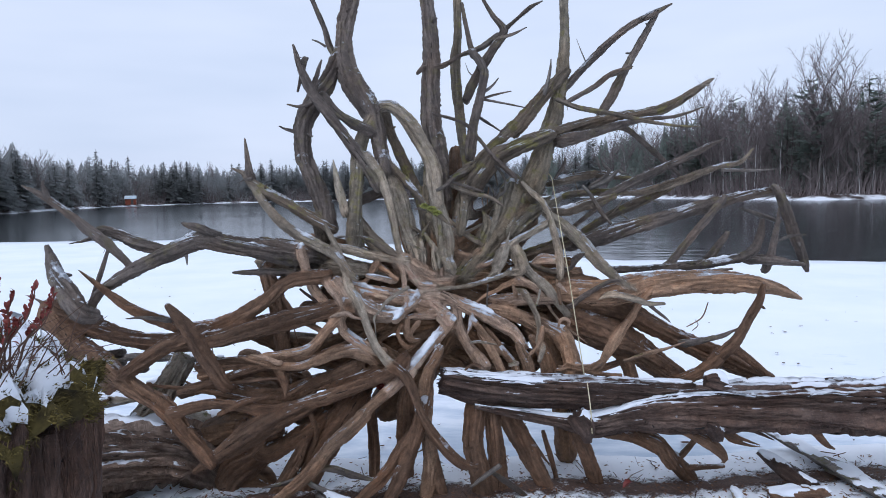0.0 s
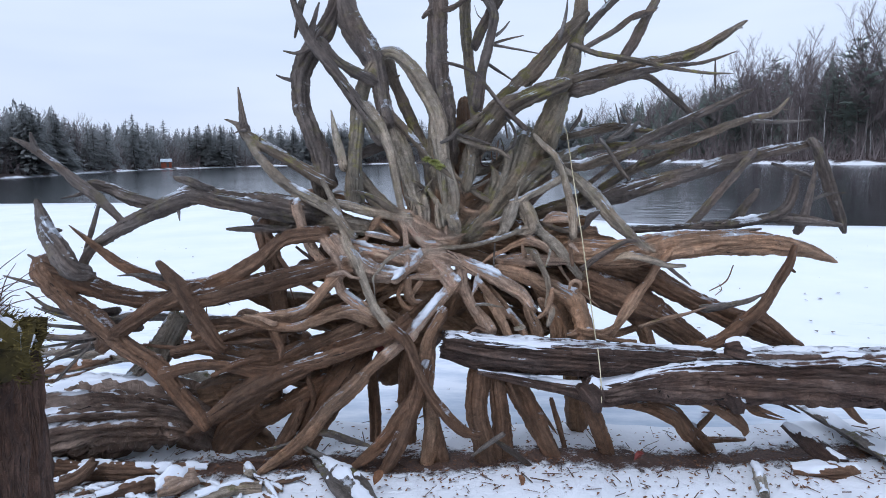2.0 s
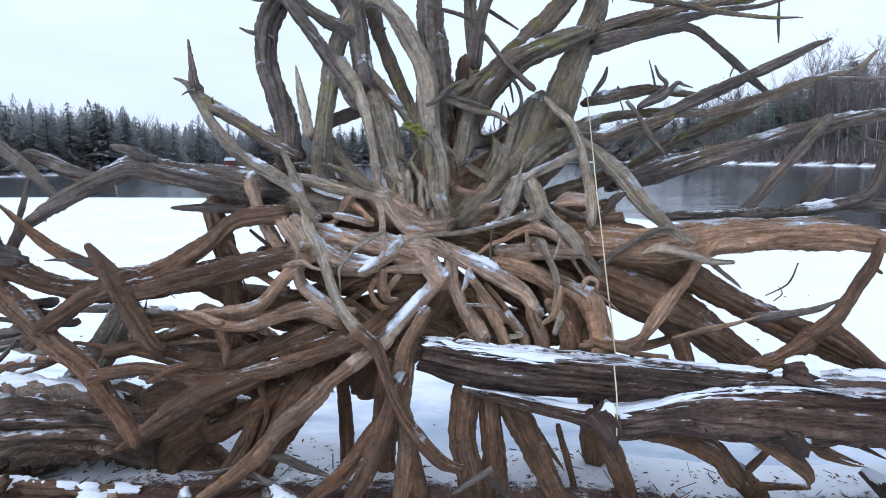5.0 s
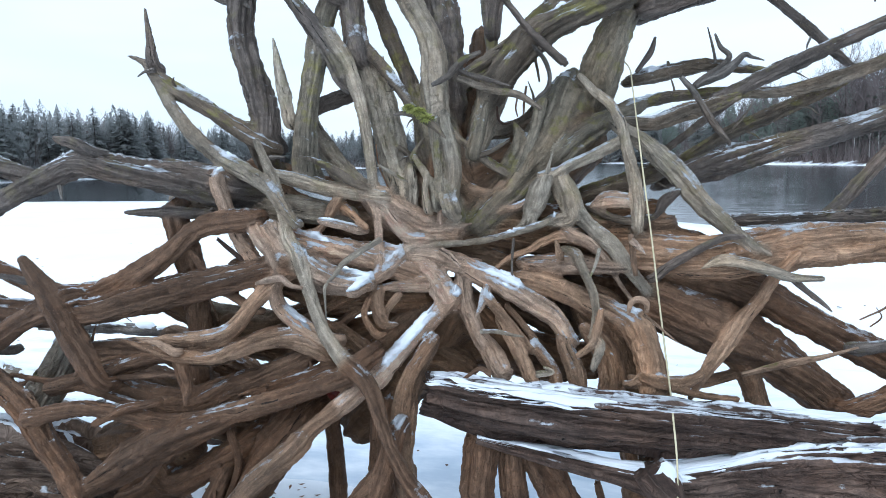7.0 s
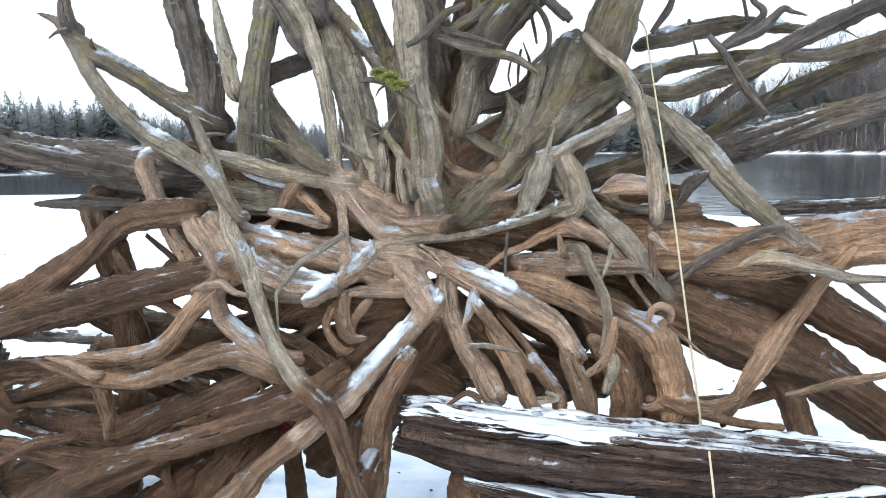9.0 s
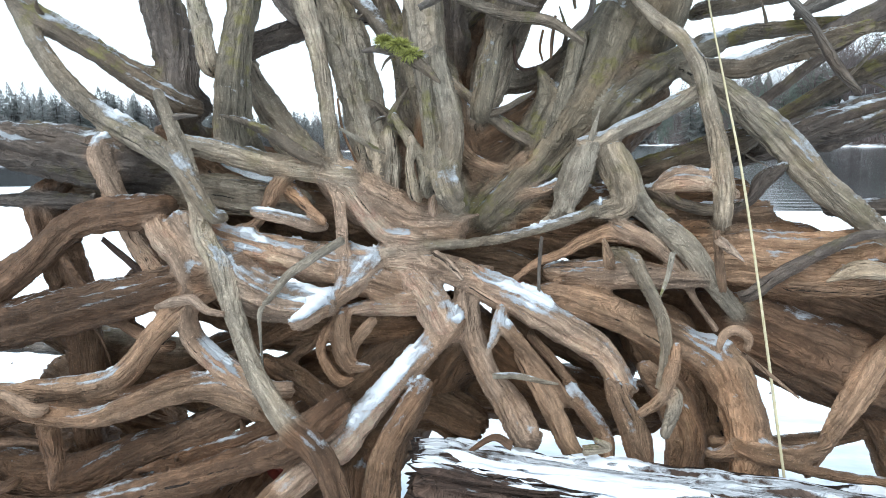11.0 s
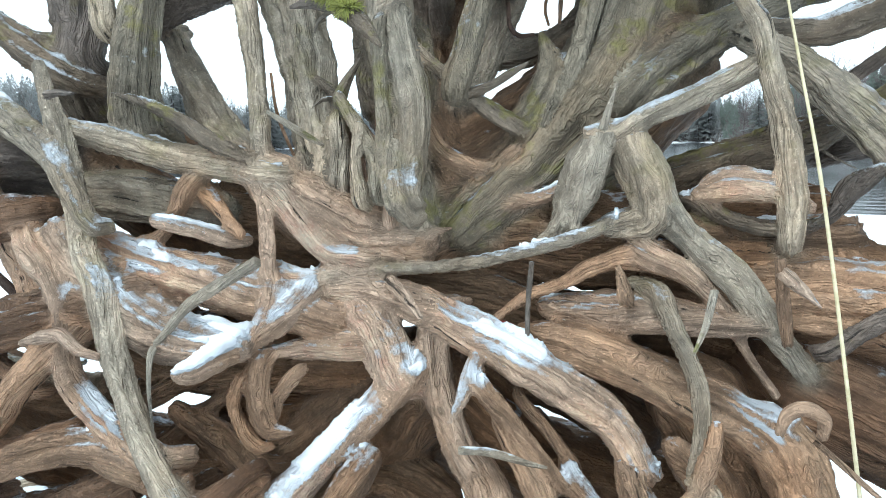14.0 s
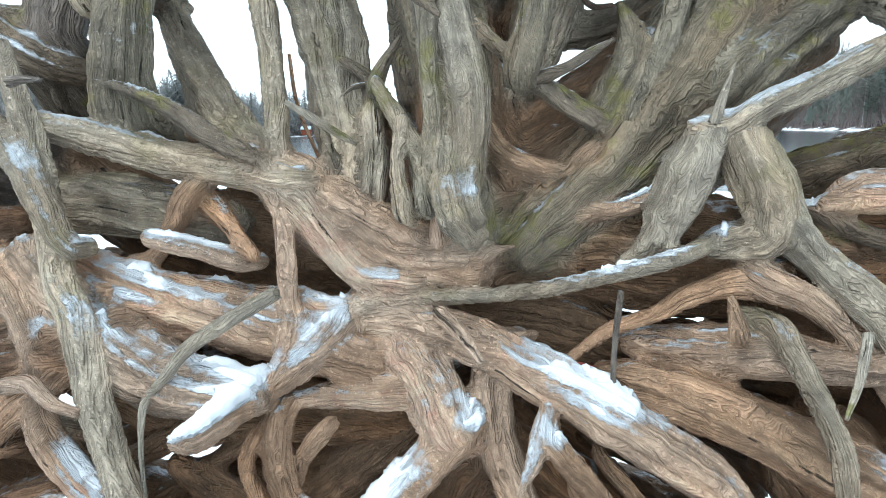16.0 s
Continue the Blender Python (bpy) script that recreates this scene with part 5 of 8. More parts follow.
limb(stump, "limb", "trunk", (0.418, 4.031, 1.651, 0.0874), (0.380, 3.993, 1.543, 0.0835), (0.329, 3.947, 1.456, 0.0843), (0.278, 3.905, 1.386, 0.0837), (0.229, 3.861, 1.316, 0.0696), (0.167, 3.816, 1.255, 0.0567), (0.109, 3.785, 1.194, 0.0462))
limb(stump, "limb", "trunk", (0.241, 3.917, 1.571, 0.0055), (0.264, 3.897, 1.524, 0.0232), (0.272, 3.886, 1.468, 0.0396), (0.256, 3.875, 1.406, 0.0529), (0.233, 3.873, 1.344, 0.0537))
limb(stump, "limb", "trunk", (0.346, 3.917, 1.629, 0.0209), (0.324, 3.888, 1.533, 0.0179), (0.295, 3.860, 1.452, 0.0178), (0.266, 3.832, 1.385, 0.0177))
limb(stump, "twig", "mossy", (0.043, 3.738, 1.525, 0.0129), (0.092, 3.753, 1.480, 0.0124), (0.129, 3.769, 1.447, 0.0145), (0.173, 3.784, 1.412, 0.0175), (0.212, 3.800, 1.386, 0.0176))
limb(stump, "twig", "mossy", (0.131, 3.759, 1.445, 0.0118), (0.179, 3.760, 1.462, 0.0091), (0.211, 3.761, 1.480, 0.0079), (0.246, 3.762, 1.498, 0.0028))
limb(stump, "root", "mossy", (0.537, 3.850, 1.243, 0.0143), (0.622, 3.850, 1.205, 0.0146), (0.680, 3.850, 1.194, 0.0144), (0.713, 3.850, 1.207, 0.0143))
limb(stump, "root", "grey", (0.702, 3.856, 1.172, 0.0124), (0.734, 3.857, 1.195, 0.0114), (0.775, 3.857, 1.218, 0.0112), (0.800, 3.858, 1.264, 0.0204), (0.843, 3.859, 1.297, 0.0124))
limb(stump, "root", "mossy", (0.492, 4.000, 1.272, 0.0356), (0.605, 4.000, 1.308, 0.0469), (0.698, 4.000, 1.343, 0.0426), (0.769, 4.000, 1.369, 0.0356), snow=0.12)
limb(stump, "root", "tan", (0.507, 3.920, 1.164, 0.0424), (0.635, 3.920, 1.162, 0.0442), (0.790, 3.920, 1.167, 0.0454))
limb(stump, "root", "pale", (-0.124, 3.660, 1.081, 0.0241), (-0.053, 3.670, 1.083, 0.0286), (0.016, 3.680, 1.064, 0.0342), (0.083, 3.680, 1.044, 0.0349))
limb(stump, "twig", "pale", (0.009, 3.651, 1.100, 0.0118), (0.045, 3.621, 1.087, 0.0115), (0.090, 3.591, 1.053, 0.0048))
limb(stump, "twig", "tan", (0.678, 3.740, 1.153, 0.0087), (0.683, 3.740, 1.112, 0.0103), (0.692, 3.740, 1.046, 0.0109), (0.698, 3.740, 1.009, 0.0088))
limb(stump, "twig", "pale", (0.691, 3.720, 1.126, 0.0127), (0.715, 3.690, 1.106, 0.0069), (0.727, 3.660, 1.095, 0.0016))
limb(stump, "twig", "light", (0.573, 3.660, 1.112, 0.0065), (0.560, 3.630, 1.062, 0.0054), (0.542, 3.600, 1.021, 0.0027))
limb(stump, "limb", "mossy", (-0.495, 3.540, 1.457, 0.0033), (-0.437, 3.555, 1.439, 0.0103), (-0.380, 3.570, 1.409, 0.0133), (-0.323, 3.585, 1.369, 0.0150), (-0.266, 3.600, 1.338, 0.0133))
limb(stump, "core", "core_shade", (-0.800, 3.765, 1.424, 0.0339), (-0.658, 3.765, 1.389, 0.0370), (-0.515, 3.765, 1.347, 0.0360), (-0.406, 3.765, 1.324, 0.0313))
limb(stump, "limb", "mossy", (-0.756, 3.600, 1.567, 0.0255), (-0.718, 3.640, 1.544, 0.0422), (-0.706, 3.680, 1.481, 0.0471), (-0.692, 3.720, 1.405, 0.0417))
limb(stump, "twig", "light", (-0.223, 3.631, 1.419, 0.0039), (-0.176, 3.632, 1.392, 0.0062), (-0.141, 3.632, 1.372, 0.0062), (-0.109, 3.632, 1.356, 0.0032))
limb(stump, "twig", "tan", (-0.249, 3.692, 1.496, 0.0025), (-0.238, 3.691, 1.415, 0.0033), (-0.203, 3.691, 1.328, 0.0033))
limb(stump, "twig", "light", (0.406, 3.733, 1.454, 0.0018), (0.395, 3.732, 1.416, 0.0053), (0.385, 3.732, 1.378, 0.0085))
limb(stump, "twig", "light", (-0.182, 3.672, 1.379, 0.0065), (-0.176, 3.671, 1.326, 0.0137), (-0.175, 3.671, 1.278, 0.0161))
limb(stump, "root", "pale", (-0.292, 3.625, 1.328, 0.0207), (-0.210, 3.637, 1.266, 0.0324), (-0.135, 3.659, 1.159, 0.0268), (-0.061, 3.660, 1.141, 0.0235))
limb(stump, "twig", "mossy", (0.067, 3.720, 1.723, 0.0104), (0.182, 3.720, 1.678, 0.0121), (0.283, 3.720, 1.656, 0.0120), (0.365, 3.720, 1.603, 0.0073))
limb(stump, "twig", "grey", (0.039, 3.700, 1.760, 0.0044), (0.152, 3.700, 1.720, 0.0083), (0.261, 3.700, 1.686, 0.0022))
limb(stump, "twig", "grey", (-0.021, 3.680, 1.701, 0.0085), (0.038, 3.680, 1.730, 0.0128), (0.090, 3.680, 1.780, 0.0110), (0.158, 3.680, 1.807, 0.0053))
limb(stump, "twig", "mossy", (0.307, 3.950, 1.862, 0.0048), (0.324, 3.950, 1.790, 0.0059), (0.336, 3.950, 1.724, 0.0037))
limb(stump, "twig", "tan", (0.282, 3.980, 1.714, 0.0039), (0.272, 3.980, 1.653, 0.0046), (0.269, 3.980, 1.598, 0.0033))
limb(stump, "twig", "tan", (0.248, 3.980, 1.679, 0.0033), (0.239, 3.980, 1.631, 0.0033), (0.247, 3.980, 1.596, 0.0027))
limb(stump, "twig", "grey", (-0.046, 3.850, 2.165, 0.0082), (0.131, 3.837, 2.104, 0.0118), (0.211, 3.825, 2.023, 0.0118), (0.316, 3.812, 1.892, 0.0128), (0.429, 3.800, 1.783, 0.0150))
limb(stump, "twig", "grey", (0.280, 3.850, 1.890, 0.0056), (0.367, 3.850, 1.788, 0.0082), (0.381, 3.850, 1.701, 0.0082), (0.331, 3.850, 1.645, 0.0070))
limb(stump, "twig", "grey", (1.503, 4.050, 2.140, 0.0028), (1.505, 4.050, 2.048, 0.0068), (1.509, 4.050, 1.956, 0.0028))
limb(stump, "root", "tan", (0.451, 3.640, 0.774, 0.0247), (0.491, 3.610, 0.694, 0.0295), (0.508, 3.580, 0.626, 0.0270))
limb(stump, "root", "tan", (0.521, 3.700, 0.817, 0.0210), (0.589, 3.740, 0.725, 0.0447), (0.618, 3.720, 0.625, 0.0478), (0.607, 3.700, 0.548, 0.0424))
limb(stump, "root", "tan", (0.227, 3.640, 0.846, 0.0211), (0.296, 3.620, 0.738, 0.0250), (0.348, 3.600, 0.631, 0.0237))
limb(stump, "twig", "tan", (0.507, 3.580, 0.751, 0.0105), (0.549, 3.580, 0.786, 0.0131), (0.569, 3.580, 0.842, 0.0147), (0.579, 3.580, 0.897, 0.0129))
limb(stump, "twig", "light", (0.557, 3.548, 0.718, 0.0117), (0.574, 3.567, 0.764, 0.0143), (0.580, 3.581, 0.803, 0.0118), (0.542, 3.580, 0.818, 0.0073))
limb(stump, "root", "tan", (0.349, 3.660, 0.751, 0.0211), (0.419, 3.630, 0.671, 0.0228), (0.431, 3.600, 0.613, 0.0205))
limb(stump, "root", "light", (-1.051, 3.640, 1.289, 0.0434), (-0.873, 3.640, 1.274, 0.0453), (-0.719, 3.640, 1.260, 0.0472), (-0.573, 3.630, 1.255, 0.0507), (-0.438, 3.630, 1.246, 0.0407), (-0.343, 3.640, 1.236, 0.0308), snow=-0.45)
limb(stump, "limb", "mossy", (0.107, 3.970, 1.544, 0.0255), (0.171, 3.982, 1.546, 0.0281), (0.230, 3.995, 1.562, 0.0265), (0.280, 4.007, 1.594, 0.0203), (0.344, 4.020, 1.650, 0.0194))
limb(stump, "twig", "dark", (0.178, 3.900, 1.634, 0.0036), (0.181, 3.900, 1.589, 0.0042), (0.200, 3.900, 1.568, 0.0050), (0.231, 3.900, 1.568, 0.0035))
limb(stump, "root", "pale", (0.553, 3.840, 1.257, 0.0170), (0.599, 3.840, 1.273, 0.0334), (0.651, 3.840, 1.271, 0.0301), (0.696, 3.840, 1.258, 0.0189), (0.736, 3.840, 1.234, 0.0112))
limb(stump, "core", "core_shade", (-0.001, 3.825, 1.390, 0.0550), (0.058, 3.825, 1.298, 0.0621))
limb(stump, "root", "pale", (-0.359, 3.600, 1.088, 0.0184), (-0.302, 3.613, 1.095, 0.0365), (-0.214, 3.627, 1.090, 0.0391), (-0.144, 3.640, 1.084, 0.0297))
limb(stump, "root", "tan", (-0.437, 3.580, 0.825, 0.0202), (-0.370, 3.580, 0.795, 0.0299), (-0.305, 3.580, 0.751, 0.0329), (-0.258, 3.580, 0.713, 0.0359))
limb(stump, "root", "trunk", (-0.012, 3.677, 1.570, 0.0124), (-0.008, 3.669, 1.470, 0.0130), (0.000, 3.662, 1.383, 0.0139), (-0.008, 3.654, 1.300, 0.0151))
limb(stump, "root", "trunk", (-0.092, 3.672, 1.443, 0.0118), (-0.056, 3.666, 1.389, 0.0158), (-0.022, 3.660, 1.332, 0.0163), (-0.011, 3.652, 1.268, 0.0168))
limb(stump, "root", "light", (-0.042, 3.644, 1.389, 0.0095), (-0.046, 3.633, 1.320, 0.0123), (-0.033, 3.623, 1.257, 0.0147))
limb(stump, "limb", "light", (-0.310, 3.840, 1.768, 0.0601), (-0.263, 3.820, 1.635, 0.0595), (-0.230, 3.800, 1.516, 0.0556), (-0.191, 3.760, 1.398, 0.0463), (-0.169, 3.730, 1.319, 0.0409), (-0.165, 3.700, 1.258, 0.0448), snow=-0.45)
limb(stump, "limb", "trunk", (-0.075, 3.900, 1.794, 0.0568), (-0.059, 3.880, 1.630, 0.0593), (-0.039, 3.860, 1.524, 0.0613), (-0.009, 3.830, 1.441, 0.0510), (0.007, 3.790, 1.361, 0.0385), (0.014, 3.760, 1.283, 0.0369), (0.029, 3.740, 1.213, 0.0421), snow=-0.45)
limb(stump, "root", "pale", (-0.144, 3.780, 1.414, 0.0208), (-0.121, 3.800, 1.349, 0.0400), (-0.105, 3.800, 1.275, 0.0437), (-0.078, 3.760, 1.214, 0.0345), snow=-0.45)
limb(stump, "limb", "light", (0.185, 3.980, 1.755, 0.0497), (0.141, 3.960, 1.641, 0.0502), (0.111, 3.940, 1.554, 0.0468), (0.086, 3.920, 1.483, 0.0396), (0.056, 3.880, 1.430, 0.0284))
limb(stump, "limb", "dark", (-0.064, 4.120, 1.801, 0.0677), (-0.049, 4.100, 1.641, 0.0705), (-0.026, 4.060, 1.505, 0.0535))
limb(stump, "root", "tan", (0.037, 3.780, 1.388, 0.0156), (0.071, 3.780, 1.336, 0.0200), (0.124, 3.780, 1.309, 0.0187), (0.176, 3.800, 1.303, 0.0155), (0.210, 3.800, 1.334, 0.0153), snow=-0.45)
limb(stump, "root", "tan", (0.057, 3.880, 1.424, 0.0237), (0.069, 3.870, 1.371, 0.0283), (0.073, 3.840, 1.313, 0.0256), snow=-0.45)
limb(stump, "root", "pale", (-0.267, 3.680, 1.289, 0.0383), (-0.198, 3.700, 1.235, 0.0566), (-0.111, 3.710, 1.196, 0.0517), (-0.025, 3.720, 1.161, 0.0423), (0.042, 3.730, 1.153, 0.0331), snow=-0.45)
limb(stump, "root", "trunk", (0.126, 3.800, 1.168, 0.0295), (0.198, 3.840, 1.222, 0.0411), (0.282, 3.880, 1.266, 0.0504), (0.362, 3.920, 1.309, 0.0460), snow=-0.45)
limb(stump, "limb", "light", (0.377, 3.760, 1.360, 0.0243), (0.352, 3.760, 1.300, 0.0370), (0.334, 3.770, 1.247, 0.0377), (0.314, 3.780, 1.198, 0.0256), snow=-0.45)
limb(stump, "root", "light", (0.438, 3.790, 1.329, 0.0369), (0.464, 3.790, 1.273, 0.0390), (0.466, 3.790, 1.216, 0.0351), (0.407, 3.790, 1.199, 0.0210), snow=-0.45)
# core
# masses that fill the gaps behind the roots, in the darkened tone
limb(stump, "core", "core_shade", (-0.448, 3.680, 0.726, 0.0500), (-0.329, 3.700, 0.765, 0.0590), (-0.200, 3.720, 0.798, 0.0556))
limb(stump, "core", "core_shade", (-0.143, 3.700, 0.655, 0.0550), (-0.034, 3.720, 0.680, 0.0590), (0.065, 3.720, 0.639, 0.0533))
limb(stump, "core", "core_shade", (-0.596, 3.640, 0.738, 0.0452), (-0.477, 3.640, 0.714, 0.0540), (-0.368, 3.660, 0.641, 0.0564))
limb(stump, "core", "core_shade", (-1.546, 3.550, 0.172, 0.1137), (-1.324, 3.550, 0.053, 0.1335), (-1.112, 3.530, -0.012, 0.1012))
limb(stump, "core", "core_shade", (-1.229, 3.750, 0.662, 0.0755), (-1.058, 3.750, 0.594, 0.0781), (-0.915, 3.770, 0.546, 0.0635))
limb(stump, "core", "core_shade", (-0.020, 3.870, 1.189, 0.1409), (0.103, 3.930, 1.259, 0.1485), (0.272, 4.010, 1.355, 0.1625), (0.433, 4.080, 1.503, 0.1508))
limb(stump, "core", "core_shade", (-0.370, 3.750, 1.202, 0.0903), (-0.166, 3.830, 1.156, 0.1103), (0.031, 3.890, 1.136, 0.1110))
limb(stump, "core", "core_shade", (0.109, 3.890, 1.187, 0.0915), (0.343, 3.910, 1.159, 0.1024), (0.524, 3.910, 1.146, 0.0886))
limb(stump, "core", "core_shade", (0.022, 3.770, 0.874, 0.1012), (-0.168, 3.770, 0.609, 0.1113), (-0.347, 3.750, 0.403, 0.1075))
limb(stump, "core", "core_shade", (0.102, 3.870, 0.682, 0.0938), (0.353, 3.910, 0.641, 0.0932), (0.527, 3.930, 0.630, 0.0677))
limb(stump, "core", "core_shade", (-0.682, 3.690, 1.308, 0.0663), (-0.549, 3.730, 1.205, 0.0790), (-0.446, 3.790, 1.148, 0.0805))
limb(stump, "core", "core_shade", (0.037, 4.030, 1.567, 0.0828), (0.061, 4.130, 1.756, 0.0590), (0.067, 4.190, 1.949, 0.0398))
limb(stump, "core", "core_shade", (-0.058, 3.980, 1.717, 0.0562), (-0.038, 3.930, 1.538, 0.0677), (-0.004, 3.830, 1.352, 0.0774))
limb(stump, "core", "core_shade", (-0.048, 3.805, 1.074, 0.0543), (0.165, 3.865, 1.027, 0.0541), (0.270, 3.905, 0.986, 0.0546), (0.447, 3.955, 0.955, 0.0725), (0.655, 3.985, 0.904, 0.0708), (0.784, 3.985, 0.858, 0.0654))
limb(stump, "core", "core_shade", (0.185, 3.845, 0.913, 0.0538), (0.347, 3.885, 0.838, 0.0680), (0.454, 3.925, 0.764, 0.0616))
limb(stump, "core", "core_shade", (0.607, 3.905, 1.117, 0.0556), (0.788, 3.925, 1.109, 0.0634), (0.917, 3.925, 1.096, 0.0521))
limb(stump, "core", "core_shade", (-0.789, 3.585, 1.017, 0.0486), (-0.579, 3.605, 0.989, 0.0722), (-0.420, 3.625, 0.944, 0.0744), (-0.279, 3.665, 0.936, 0.0705), (-0.109, 3.725, 0.925, 0.0707))
limb(stump, "core", "core_shade", (-0.847, 3.605, 0.808, 0.0394), (-0.693, 3.645, 0.802, 0.0468), (-0.518, 3.645, 0.864, 0.0372), (-0.406, 3.665, 0.861, 0.0368))
limb(stump, "core", "core_shade", (0.032, 3.785, 0.802, 0.0797), (-0.097, 3.765, 0.664, 0.0824), (-0.166, 3.725, 0.574, 0.0749))
limb(stump, "core", "core_shade", (0.085, 3.765, 0.856, 0.0770), (0.241, 3.785, 0.724, 0.0833), (0.391, 3.825, 0.651, 0.0694))
limb(stump, "core", "core_shade", (-0.685, 3.725, 1.097, 0.0595), (-0.425, 3.765, 1.101, 0.0653), (-0.183, 3.805, 1.090, 0.0635), (0.017, 3.845, 1.122, 0.0621))
limb(stump, "core", "core_shade", (0.065, 3.845, 1.224, 0.0676), (0.165, 3.865, 1.166, 0.0674))
limb(stump, "limb", "trunk", (0.691, 4.060, 1.622, 0.0322), (0.592, 4.020, 1.575, 0.0381), (0.507, 3.980, 1.520, 0.0474), (0.430, 3.900, 1.443, 0.0460))
limb(stump, "core", "core_shade", (0.507, 4.005, 1.215, 0.0429), (0.643, 4.035, 1.214, 0.0425), (0.777, 4.065, 1.214, 0.0420))
limb(stump, "core", "core_shade", (0.763, 3.950, 0.915, 0.0774), (0.953, 3.980, 0.838, 0.0893), (1.113, 3.980, 0.757, 0.0764))
# left roots
limb(stump, "limb", "grey", (-2.367, 3.400, 1.780, 0.0050), (-2.255, 3.404, 1.723, 0.0191), (-2.106, 3.408, 1.616, 0.0236), (-1.980, 3.412, 1.511, 0.0266), (-1.874, 3.416, 1.422, 0.0266), (-1.749, 3.420, 1.297, 0.0162))
limb(stump, "twig", "grey", (-2.246, 3.400, 1.803, 0.0072), (-2.238, 3.400, 1.760, 0.0147), (-2.219, 3.400, 1.705, 0.0161))
limb(stump, "limb", "grey", (-0.785, 3.550, 1.343, 0.0758), (-0.985, 3.480, 1.389, 0.0663), (-1.201, 3.466, 1.418, 0.0539), (-1.350, 3.451, 1.448, 0.0471), (-1.504, 3.437, 1.393, 0.0427), (-1.658, 3.423, 1.324, 0.0383), (-1.814, 3.409, 1.247, 0.0310), (-1.936, 3.394, 1.167, 0.0266), (-2.002, 3.380, 1.071, 0.0251))
limb(stump, "twig", "grey", (-1.272, 3.430, 1.485, 0.0219), (-1.359, 3.430, 1.521, 0.0219), (-1.420, 3.430, 1.535, 0.0160), (-1.451, 3.430, 1.548, 0.0065))
limb(stump, "twig", "grey", (-1.430, 3.420, 1.365, 0.0094), (-1.428, 3.420, 1.310, 0.0025))
limb(stump, "limb", "grey", (-1.586, 3.495, 1.391, 0.0255), (-1.737, 3.502, 1.427, 0.0331), (-1.877, 3.510, 1.483, 0.0317), (-2.003, 3.518, 1.516, 0.0213), (-2.068, 3.525, 1.462, 0.0111), (-2.200, 3.533, 1.435, 0.0035))
limb(stump, "twig", "grey", (-1.880, 3.400, 1.406, 0.0095), (-1.929, 3.400, 1.276, 0.0133), (-1.995, 3.400, 1.123, 0.0109))
limb(stump, "limb", "grey", (-2.186, 3.319, 1.433, 0.0144), (-2.134, 3.300, 1.289, 0.0402), (-2.048, 3.275, 1.174, 0.0505), (-1.974, 3.253, 1.081, 0.0503))
limb(stump, "root", "brown", (-2.202, 3.380, 1.068, 0.0521), (-2.025, 3.365, 0.992, 0.0569), (-1.785, 3.351, 0.912, 0.0481), (-1.531, 3.335, 0.883, 0.0509), (-1.258, 3.319, 0.899, 0.0521), (-1.086, 3.380, 0.938, 0.0562), (-0.897, 3.414, 0.980, 0.0563), (-0.680, 3.439, 1.026, 0.0513), (-0.472, 3.490, 1.076, 0.0482))
limb(stump, "root", "brown", (-2.018, 3.329, 1.301, 0.0039), (-1.852, 3.342, 1.163, 0.0221), (-1.731, 3.357, 1.063, 0.0273), (-1.563, 3.370, 0.997, 0.0324), (-1.393, 3.382, 0.950, 0.0394), (-1.195, 3.393, 0.986, 0.0428), (-1.000, 3.414, 1.090, 0.0393), (-0.852, 3.445, 1.203, 0.0359), (-0.675, 3.443, 1.233, 0.0375))
limb(stump, "twig", "brown", (-1.487, 3.280, 1.091, 0.0123), (-1.426, 3.280, 1.020, 0.0216), (-1.364, 3.280, 0.956, 0.0250))
limb(stump, "twig", "grey", (-1.727, 3.280, 1.031, 0.0024), (-1.621, 3.280, 1.037, 0.0092), (-1.491, 3.280, 1.021, 0.0143))
limb(stump, "limb", "grey", (-1.178, 3.460, 1.259, 0.0080), (-1.011, 3.473, 1.259, 0.0207), (-0.860, 3.487, 1.251, 0.0207), (-0.686, 3.500, 1.237, 0.0192))
limb(stump, "root", "brown", (-0.998, 3.500, 1.252, 0.0381), (-0.969, 3.500, 1.141, 0.0470), (-0.931, 3.500, 0.985, 0.0472), (-0.919, 3.500, 0.761, 0.0421), (-0.925, 3.500, 0.626, 0.0387))
limb(stump, "root", "brown", (-2.219, 3.360, 1.047, 0.0563), (-2.051, 3.331, 0.870, 0.0574), (-1.880, 3.303, 0.749, 0.0567), (-1.712, 3.274, 0.640, 0.0512), (-1.525, 3.246, 0.546, 0.0476), (-1.398, 3.217, 0.422, 0.0470), (-1.293, 3.189, 0.319, 0.0421), (-1.227, 3.160, 0.256, 0.0268))
limb(stump, "root", "brown", (-1.850, 3.280, 0.644, 0.0346), (-1.700, 3.273, 0.752, 0.0387), (-1.532, 3.267, 0.857, 0.0395), (-1.350, 3.260, 0.940, 0.0420))
limb(stump, "root", "brown", (-1.472, 3.260, 1.102, 0.0180), (-1.363, 3.253, 0.970, 0.0404), (-1.268, 3.247, 0.811, 0.0419), (-1.172, 3.240, 0.670, 0.0329))
limb(stump, "root", "brown", (-1.328, 3.164, 0.209, 0.0140), (-1.256, 3.197, 0.256, 0.0302), (-1.168, 3.229, 0.312, 0.0483), (-1.035, 3.261, 0.396, 0.0643), (-0.883, 3.294, 0.471, 0.0571), (-0.753, 3.326, 0.519, 0.0450))
